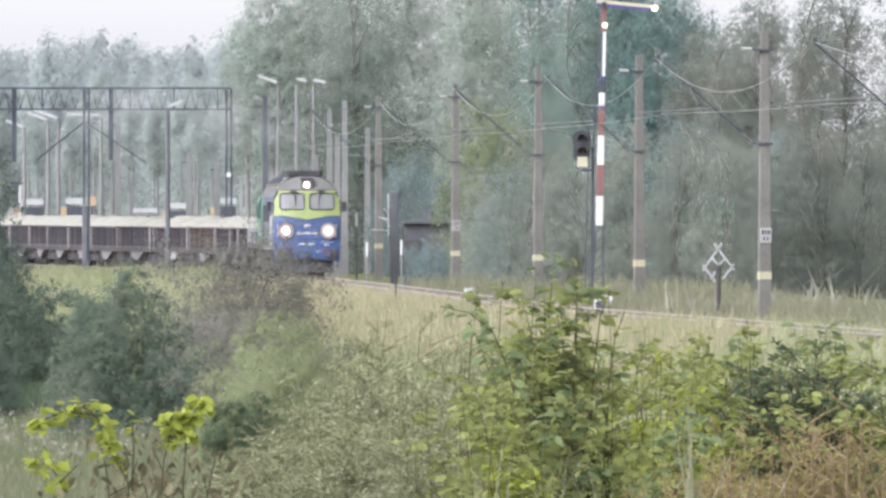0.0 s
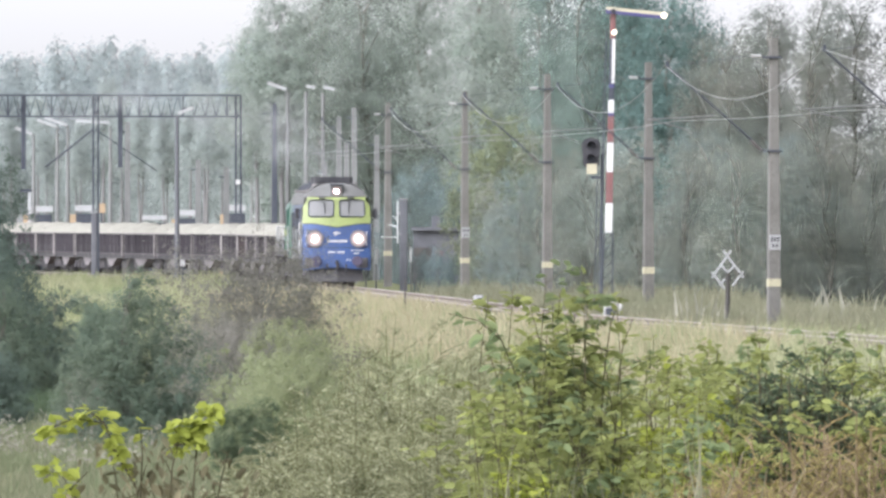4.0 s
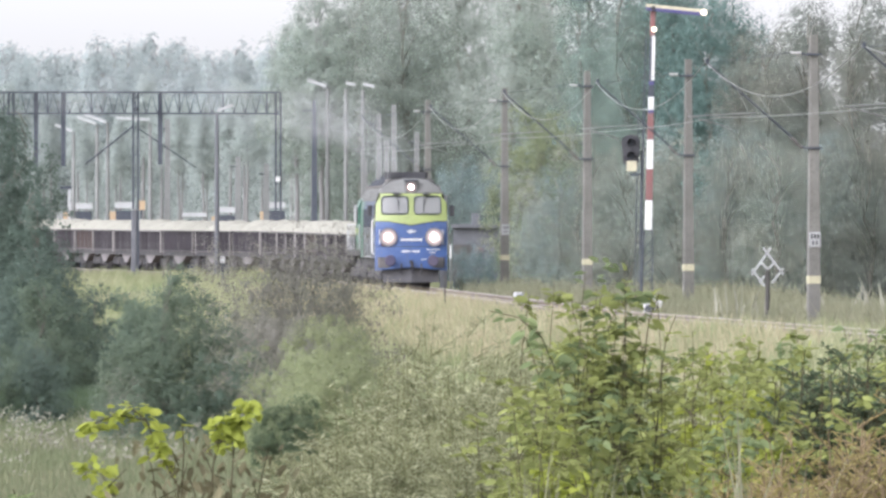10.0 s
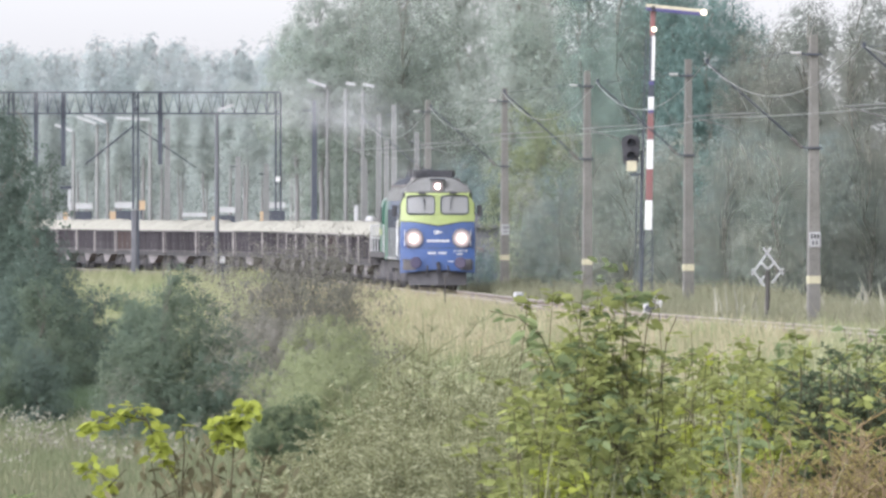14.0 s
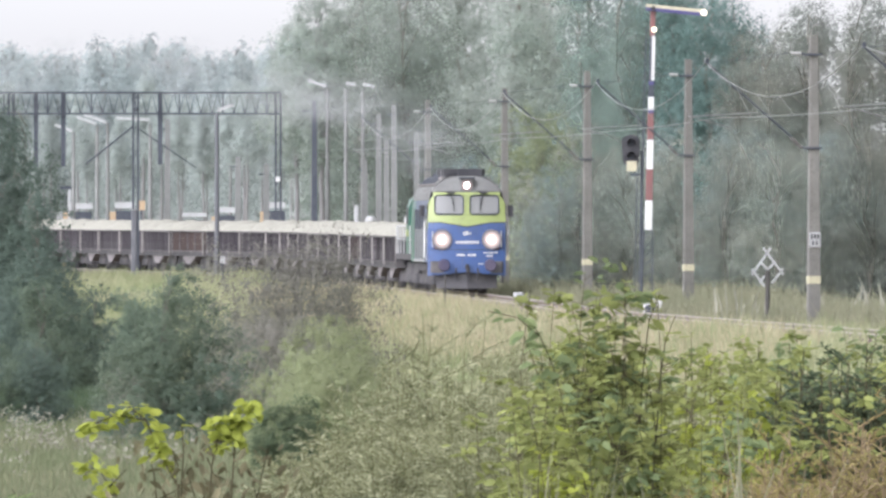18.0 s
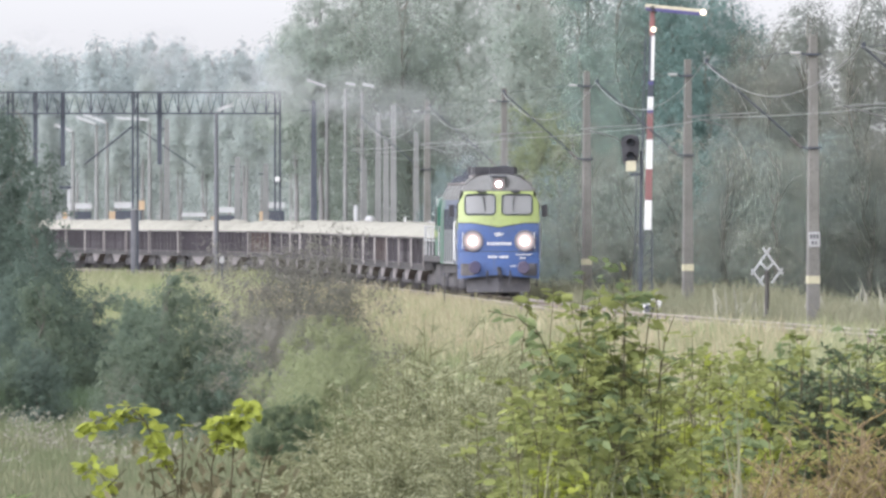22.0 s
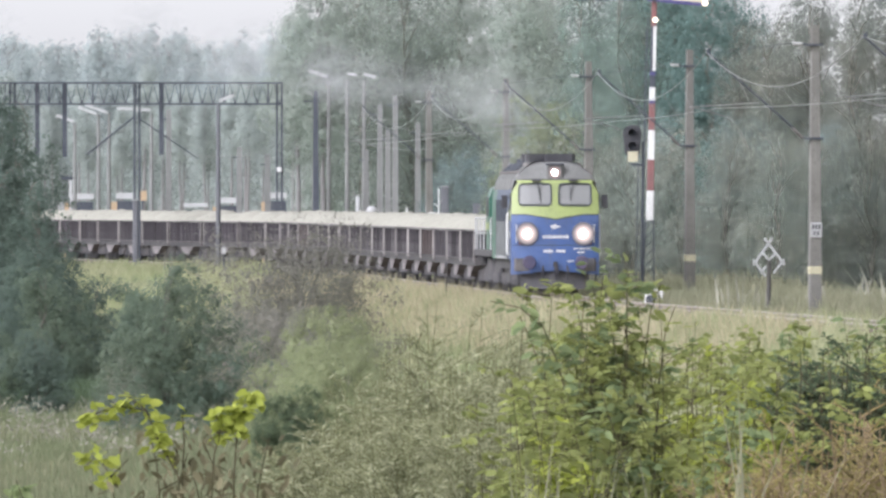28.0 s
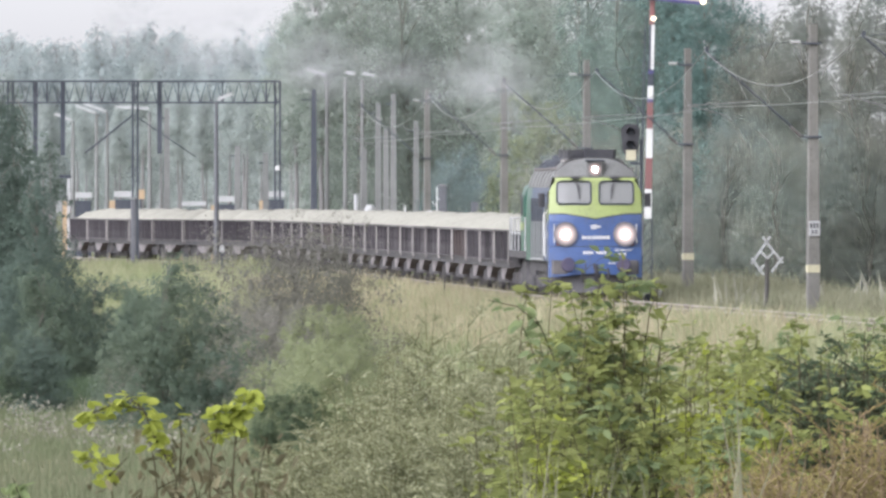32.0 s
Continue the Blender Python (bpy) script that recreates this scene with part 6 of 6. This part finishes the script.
def shrub(name, x, y, height, spread, stems, leaf, per, mat, seed, label, top=None, slim=1.0, hang=0.3, lean=(0, 0), sub=5, sink=0.3, low=0.15, stem_mat=None, group=""):
    """A leafy shrub: several bending stems with side twigs, and leaves along the twigs. top: height of its tip."""
    rng = np.random.default_rng(seed)
    z = float(ground_z(x, y))
    ob = thing(name, pose(x, y, z), label, "shrub", group)
    wood, roots, dirs = Shape(), [], []
    for k in range(stems):
        a = rng.uniform(0, math.tau)
        r = spread * math.sqrt(rng.random())
        h = height * rng.uniform(0.72, 1.0) * (1 - 0.35 * (r / spread) ** 2)
        foot = np.array([math.cos(a) * r * 0.35, math.sin(a) * r * 0.35, -sink])
        tip = np.array([math.cos(a) * r + lean[0] * h, math.sin(a) * r + lean[1] * h, h])
        bow = np.array([rng.normal() * 0.06, rng.normal() * 0.06, 0.1]) * height
        pts = [foot + (tip - foot) * f + bow * 4 * f * (1 - f) * 0.4 for f in np.linspace(0, 1, 7)]
        wood.tube(pts, 0.003 + 0.003 * height, 5, 0.002)
        for j in range(sub):
            f = low + (1 - low) * (j + rng.random()) / sub
            p = foot + (tip - foot) * f + bow * 4 * f * (1 - f) * 0.4
            b = rng.uniform(0, math.tau)
            l = (0.08 + spread * rng.uniform(0.15, 0.6)) * taper(f)
            q = p + np.array([math.cos(b) * l, math.sin(b) * l, l * rng.uniform(0.1, 0.8)])
            wood.tube([p, (p + q) / 2 + np.array([0, 0, 0.04 * l]), q], 0.003 + 0.001 * height, 4, 0.0015)
            for i in range(per):
                g = (i + rng.random()) / per
                root = p + (q - p) * g
                c = rng.uniform(0, math.tau)
                roots.append(root)
                dirs.append((q - p) / l * 0.6 + np.array([math.cos(c), math.sin(c), rng.uniform(-0.1, 0.5)]))
    part("branchwork", wood, stem_mat or M_STEM, ob)
    part("foliage", leaves_at("foliage", mat, np.array(roots), np.array(dirs), leaf, rng, slim, hang), None, ob)
    return ob


def sapling(name, x, y, height, spread, stems, leaf, mat, seed, label):
    """A young broad-leaved tree: a few leaning whips, short side twigs that end in loose tufts of wide hanging leaves."""
    rng = np.random.default_rng(seed)
    ob = thing(name, pose(x, y, float(ground_z(x, y))), label, "sapling", "saplings near the camera")
    wood, roots, dirs = Shape(), [], []
    for k in range(stems):
        a, r = rng.uniform(0, math.tau), spread * math.sqrt(rng.random())
        h = height * (rng.uniform(0.6, 1.0) if k else 1.0)
        foot = np.array([math.cos(a) * r * 0.5, math.sin(a) * r * 0.5, -0.3])
        tip = np.array([math.cos(a) * r * 1.1, math.sin(a) * r * 1.1, h])
        bow = np.array([rng.normal() * 0.05, rng.normal() * 0.05, 0]) * height
        at = lambda f: foot + (tip - foot) * f + bow * 4 * f * (1 - f)
        wood.tube([at(f) for f in np.linspace(0, 1, 8)], 0.0028 + 0.001 * height, 5, 0.0015)
        for j in range(8):
            f = 0.22 + 0.76 * (j + rng.random()) / 8
            p, b = at(f), rng.uniform(0, math.tau)
            l = rng.uniform(0.06, 0.2) * (1.1 - 0.4 * f) + spread * 0.15
            q = p + np.array([math.cos(b) * l, math.sin(b) * l, l * rng.uniform(-0.1, 0.7)])
            wood.tube([p, (p + q) / 2 + np.array([0, 0, 0.1 * l]), q], 0.002, 4, 0.001)
            for i in range(int(rng.integers(9, 16))):
                g, c = rng.uniform(0.25, 1.05), rng.uniform(0, math.tau)
                roots.append(p + (q - p) * g + rng.normal(size=3) * 0.012)
                dirs.append((q - p) / l * 0.5 + np.array([math.cos(c), math.sin(c), rng.uniform(-0.3, 0.4)]))
        for i in range(6):
            c = rng.uniform(0, math.tau)
            roots.append(at(rng.uniform(0.93, 1.0)))
            dirs.append([math.cos(c), math.sin(c), rng.uniform(0.0, 0.9)])
    part("branchwork", wood, M_STEM, ob)
    part("foliage", leaves_at("foliage", mat, np.array(roots), np.array(dirs), leaf, rng, 0.95, 0.75), None, ob)
    return ob


SWAY = []
# osier thicket in the middle distance
OSIERS = [(-0.1, 150, 2.5, 0.6), (0.3, 152, 2.45, 0.6), (-0.5, 148, 2.2, 0.55), (-0.9, 146, 1.85, 0.5), (-1.2, 142, 1.5, 0.45), (0.7, 155, 2.4, 0.6), (-0.45, 138, 1.7, 0.6), (0.15, 136, 1.9, 0.6), (0.55, 138, 2.0, 0.5),
          (-0.8, 130, 1.25, 0.5), (-0.3, 126, 1.35, 0.5), (0.3, 124, 1.4, 0.5)]
for k, (x, y, h, s) in enumerate(OSIERS):
    SWAY.append(shrub("osier_bush", x, y, h * 1.1, s, 46, 0.062, 24, L_OSIER, 200 + k, "pale grey-green osier bush with narrow leaves", slim=0.2, hang=0.35, sub=11, stem_mat=M_OSIER, group="osier thicket"))
# broad-leaved saplings
SAPS = [(0.72, 80, 1.56, 0.22, 18, L_ASH), (0.6, 80.5, 1.5, 0.2, 14, L_ASH), (0.95, 82, 1.25, 0.28, 14, L_ASH), (0.5, 79, 1.2, 0.24, 16, L_ASH), (0.7, 80, 1.55, 0.13, 14, L_DEEP), (0.85, 80.5, 1.33, 0.22, 14, L_ASH), (1.15, 84, 1.27, 0.3, 14, L_ASH), (1.4, 85, 1.29, 0.3, 14, L_ASH), (1.72, 86, 1.27, 0.3, 18, L_DEEP), (1.02, 83, 1.26, 0.25, 14, L_ASH), (1.27, 84, 1.28, 0.25, 14, L_ASH), (1.85, 84, 1.24, 0.25, 18, L_DEEP), (1.62, 83, 1.24, 0.22, 16, L_ASH), (1.95, 86, 1.26, 0.28, 13, L_ASH), (2.2, 86, 1.24, 0.28, 13, L_DEEP), (2.45, 86, 1.23, 0.28, 13, L_ASH), (1.9, 80, 1.10, 0.3, 12, L_ASH), (2.2, 80, 1.15, 0.3, 12, L_ASH), (1.2, 90, 1.33, 0.35, 16, L_ASH), (1.6, 92, 1.37, 0.35, 16, L_ASH), (0.85, 88, 1.36, 0.35, 16, L_DEEP), (2, 92, 1.33, 0.35, 16, L_DEEP), (2.4, 92, 1.30, 0.35, 16, L_ASH), (1.52, 87, 1.30, 0.25, 12, L_ASH), (0.6, 74, 0.98, 0.3, 12, L_ASH), (0.95, 74, 1.00, 0.3, 13, L_DEEP), (1.25, 75, 1.05, 0.3, 13, L_ASH), (0.35, 78, 0.95, 0.2, 10, L_ASH), (1.6, 78, 1.10, 0.3, 12, L_ASH)]
for k, (x, y, h, s, st, mt) in enumerate(SAPS):
    SWAY.append(sapling("broadleaf_sapling", x, y, h * 1.04, s, max(6, int(st * (0.95 if y < 83 and x < 0.8 else 0.6))), 0.062, mt, 220 + k, "dark green broad-leaved sapling" if mt == L_DEEP else "fresh green broad-leaved sapling near the osiers"))
for k, (x, y, h, s) in enumerate([(1.3, 83, 1.24, 0.14), (1.5, 83, 1.22, 0.16), (1.06, 82.5, 1.26, 0.14), (1.2, 82.5, 1.22, 0.14), (1.4, 82.6, 1.26, 0.16), (0.52, 76, 0.9, 0.14), (1.42, 78, 0.95, 0.14), (0.45, 76, 0.98, 0.12), (1.2, 77, 1.1, 0.12)]):
    SWAY.append(shrub("yellowing_sapling", x, y, h, s, 7, 0.065, 7, L_YOUNG, 240 + k, "yellow-green young sapling with fresh tips", hang=0.6, sub=5, low=0.65, group="saplings near the camera"))
for k, (x, y, h, s) in enumerate([(1.0, 62, 0.78, 0.2), (1.2, 62, 0.86, 0.2), (1.42, 62, 0.92, 0.22), (1.58, 60, 0.95, 0.22), (1.3, 60, 0.8, 0.2), (0.85, 64, 0.7, 0.16), (1.75, 61, 0.92, 0.2), (1.1, 59, 0.72, 0.18), (1.5, 63.5, 0.98, 0.22)]):
    SWAY.append(shrub("rusty_weed", x, y, h, s, 34, 0.035, 12, L_RUSTY, 260 + k, "rust-brown withering weeds beside the saplings", slim=0.3, sub=8, hang=0.0, stem_mat=M_STRAW, group="weeds near the camera"))


def sprig(name, pts, fresh, dry, seed, label, leaf=0.046, from_f=0.6, green=None):
    """A single bending stem: withered leaves along it, fresh ones from the fraction from_f to the tip."""
    rng = np.random.default_rng(seed)
    pts = np.array(pts, float)
    x, y = pts[0][0], pts[0][1]
    z = float(ground_z(x, y))
    ob = thing(name, pose(x, y, z), label, "sapling", "saplings by the meadow")
    loc = pts - np.array([x, y, z + 0.02])
    d = np.concatenate([[0], np.cumsum(np.linalg.norm(np.diff(loc, axis=0), axis=1))])
    d /= d[-1]
    at = lambda f: np.array([np.interp(f, d, loc[:, i]) for i in range(3)])
    wood = Shape().tube([Vector(at(f)) for f in np.linspace(0, 1, 12)], 0.0065, 6, 0.002)
    for f in (0.45, 0.58, 0.7, 0.82):
        tip = at(f) + np.array([rng.normal() * 0.07, rng.normal() * 0.05, 0.06])
        wood.tube([Vector(at(f)), Vector(tip)], 0.003, 5, 0.0015)
    part("stem", wood, M_STEM, ob)
    def some(n, lo, hi, spread):
        roots, dirs = [], []
        for i in range(n):
            f = lo + (hi - lo) * (i + rng.random()) / n
            roots.append(at(f) + rng.normal(size=3) * spread)
            c = rng.uniform(0, math.tau)
            dirs.append([math.cos(c), math.sin(c) * 0.7, rng.uniform(-0.3, 0.4)])
        return np.array(roots), np.array(dirs)
    if fresh:
        r, q = some(int(fresh * 2.6), from_f, 1.0, 0.016)
        part("fresh_foliage", leaves_at("fresh_foliage", green or L_YOUNG, r, q, leaf, rng, 1.15, 0.8), None, ob, "fresh leaves")
    if dry:
        r, q = some(int(dry * 3.7), 0.3, from_f, 0.05)
        part("withered_foliage", leaves_at("withered_foliage", L_DRY, r, q, leaf * 1.0, rng, 0.85, 2.2), None, ob, "brown withered hanging leaves")
    return ob


SPRIGS = [([(-0.85, 60, 1.3), (-0.88, 60, 2.15), (-0.95, 60, 2.28), (-1.0, 60, 2.4), (-1.06, 60, 2.405), (-1.14, 60, 2.36), (-1.2, 60, 2.345)], 40, 18, 0.68),
          ([(-1.05, 60.2, 1.3), (-1.1, 60.2, 2.1), (-1.12, 60.2, 2.2), (-1.18, 60.2, 2.24), (-1.2, 60.2, 2.18)], 14, 16, 0.8),
          ([(-0.7, 60, 1.3), (-0.7, 60, 2.2), (-0.68, 60, 2.35), (-0.66, 60, 2.42), (-0.62, 60, 2.42)], 30, 18, 0.86),
          ([(-0.78, 60, 1.3), (-0.77, 60, 2.2), (-0.74, 60, 2.33), (-0.72, 60, 2.38), (-0.76, 60, 2.36)], 22, 18, 0.87),
          ([(-0.86, 60.1, 1.3), (-0.87, 60.1, 2.2), (-0.86, 60.1, 2.3), (-0.87, 60.1, 2.36)], 2, 26, 0.96),
          ([(-0.92, 60.1, 1.3), (-0.95, 60.1, 2.1), (-0.96, 60.1, 2.2), (-0.98, 60.1, 2.28)], 0, 24, 1.0),
          ([(-0.64, 60.1, 1.3), (-0.62, 60.1, 2.1), (-0.6, 60.1, 2.2), (-0.58, 60.1, 2.28)], 0, 22, 1.0),
          ([(-0.72, 60.1, 1.3), (-0.74, 60.1, 2.1), (-0.76, 60.1, 2.18), (-0.79, 60.1, 2.25)], 0, 24, 1.0),
          ([(-0.82, 60.2, 1.3), (-0.8, 60.2, 2.0), (-0.82, 60.2, 2.1), (-0.85, 60.2, 2.2)], 0, 26, 1.0),
          ([(-1.42, 60.2, 1.3), (-1.42, 60.2, 2.0), (-1.4, 60.2, 2.1), (-1.43, 60.2, 2.14)], 18, 8, 0.8)]
for k, (pts, fr, dr, ff) in enumerate(SPRIGS):
    SWAY.append(sprig("bending_sapling", pts, fr, dr, 280 + k, "thin sapling with fresh yellow-green tip leaves" if fr > 5 else "thin sapling with brown withered leaves", leaf=0.05, from_f=ff, green=L_DEEP if pts[0][0] < -1.3 else L_YOUNG))

# a dense dark bush behind the saplings
for k, (x, y, h, w) in enumerate([(1.64, 82, 1.22, 0.2), (1.8, 82.5, 1.24, 0.24), (1.95, 82.3, 1.2, 0.22), (1.92, 88.5, 1.25, 0.26), (2.14, 88, 1.22, 0.26), (1.8, 87.2, 1.0, 0.3), (2.05, 87, 0.98, 0.3)]):
    SWAY.append(shrub("dense_bush", x, y, h * 1.08, w, 34, 0.042, 14, L_DENSE, 340 + k, "dense dark green small-leaved bush behind the saplings", slim=0.8, hang=0.4, sub=11, group="dense bushes near the camera"))
# boughs that reach out of the tallest sapling
for k, (pts, fr, lf, mt, ff) in enumerate([([(0.56, 79, 1.3), (0.52, 79, 2.3), (0.42, 79, 2.54), (0.3, 79, 2.62), (0.2, 79, 2.63)], 9, 0.085, L_DEEP, 0.6),
                                           ([(0.5, 79.3, 1.3), (0.46, 79.3, 2.2), (0.38, 79.3, 2.46), (0.33, 79.3, 2.56)], 5, 0.08, L_DEEP, 0.75),
                                           ([(0.84, 80, 1.3), (0.88, 80, 2.3), (0.91, 80, 2.56), (0.93, 80, 2.66), (0.96, 80, 2.7)], 3, 0.072, L_ASH, 0.86),
                                           ([(0.9, 80.4, 1.3), (0.96, 80.4, 2.3), (0.99, 80.4, 2.52), (1.03, 80.4, 2.6)], 3, 0.068, L_ASH, 0.8),
                                           ([(0.68, 80.2, 1.3), (0.69, 80.2, 2.4), (0.68, 80.2, 2.62), (0.69, 80.2, 2.72)], 8, 0.075, L_ASH, 0.7)]):
    SWAY.append(sprig("leafy_bough", pts, fr, 0, 320 + k, "slender sapling bough with large green leaves", leaf=lf, from_f=ff, green=mt))

# ---- diesel smoke in soft lumps ----
def puff_mesh(seed):
    """A curled wisp of smoke one unit in radius, hollow side up, with an uneven rim."""
    rng = np.random.default_rng(seed)
    wave = rng.uniform(0, 6, 3)
    rings, n = 7, 28
    verts, faces = [(0, 0.12, 0)], [(0, i + 1, (i + 1) % n + 1) for i in range(n)]
    for k in range(1, rings + 1):
        for i in range(n):
            a, r = math.tau * i / n, k / rings
            verts.append((math.cos(a) * r * 1.0, 0.12 - 0.3 * r * r + 0.09 * math.sin(3 * a + wave[0]) * r + 0.05 * math.sin(7 * r + wave[1]), math.sin(a) * r))
    for k in range(rings - 1):
        o = 1 + k * n
        faces += [(o + i, o + (i + 1) % n, o + n + (i + 1) % n, o + n + i) for i in range(n)]
    return Shape().add(verts, faces).mesh("smoke_puff", M_SMOKE, True)


PUFFS = []
PUFF_MESH = [puff_mesh(300 + k) for k in range(4)]
SMOKE = np.random.default_rng(41)
for k in range(24):
    pf = new("smoke_puff", PUFF_MESH[k % 4])
    size = SMOKE.uniform(1.1, 1.8)
    pf.scale = (size * SMOKE.uniform(1.0, 1.5), size, size * SMOKE.uniform(0.8, 1.1))
    PUFFS.append((tagged(pf, "thin grey puff of drifting diesel smoke", "smoke", "smoke of the locomotive", "stuff"), -16 + k * 2.02))

# ---- what moves ----
V0, GAIN = 5.8, 0.0387      # speed at the start, half of the acceleration
S0 = station_of(774.7)
TRAIN = 33.3                # from the front of the locomotive to the first wagon


def gone(t):
    """Metres that the train has rolled: it slowly gathers speed."""
    return V0 * t + GAIN * t * t


def when(s):
    return (math.sqrt(V0 * V0 + 4 * GAIN * s) - V0) / (2 * GAIN)


def vehicle_pose(front, length, inset):
    """The pose of a vehicle whose front end is at the station front, standing on its two bogies."""
    ax, ay = on_line(front - inset)
    bx, by = on_line(front - length + inset)
    return pose((ax + bx) / 2, (ay + by) / 2, 0, 0, 0, math.degrees(math.atan2(ax - bx, -(ay - by))))


def motions():
    times = [k * 1.0 for k in range(33)]
    walk(LOCO, [(t, vehicle_pose(S0 + gone(t), 16.84, 4.1)) for t in times])
    walk(LOCO_B, [(t, vehicle_pose(S0 + gone(t) - 17.25, 15.8, 3.5)) for t in times])
    for k, (wg, ld) in enumerate(zip(WAGONS, LOADS)):
        rows = [(t, vehicle_pose(S0 + gone(t) - TRAIN - k * PITCH, W_LEN, 1.5)) for t in times]
        walk(wg, rows)
        walk(ld, rows)
    whole = math.degrees(gone(32.0) / WHEEL_R)
    steps = int(whole / 80) + 1
    spin = [(when(gone(32.0) * i / steps), whole * i / steps) for i in range(steps + 1)]
    for w in AXLES:
        x, y, z = w.location
        walk(w, [(t, pose(x, y, z, a)) for t, a in spin])
    drift = np.random.default_rng(5)
    for pf, born in PUFFS:
        sx, sz, yaw = drift.uniform(-0.35, 0.0), drift.uniform(0.7, 1.3), drift.uniform(-25, 25)
        side = drift.uniform(-0.5, 0.5)
        rows = []
        for t in [k * 1.0 for k in range(33)]:
            m = vehicle_pose(S0 + (gone(t) if t < born else gone(born) if born > 0 else V0 * born), 16.84, 4.1)
            age = max(0.0, t - born)
            p = m @ Vector((side * min(1.0, age), -0.6, 2.4))
            rise = (3.9 * (1 - math.exp(-age / 1.8)) + 0.1 * age) * (0.55 + 0.45 * sz)
            rows.append((t, pose(p.x + sx * age, p.y - 0.2 * age, p.z + rise, 0, 0, 84 + (yaw - 84) * min(1.0, age / 1.5))))
        walk(pf, rows)
    wind = np.random.default_rng(9)
    for ob in SWAY:
        x, y, z = ob.location
        a, b, c = wind.uniform(0, 6, 3)
        amp = wind.uniform(0.25, 0.6)
        walk(ob, [(t * 0.8, pose(x, y, z, 0.4 * amp * math.sin(1.7 * t + a), amp * (0.6 * math.sin(1.25 * t + b) + 0.4 * math.sin(0.37 * t + c)), 0)) for t in range(41)])


motions()
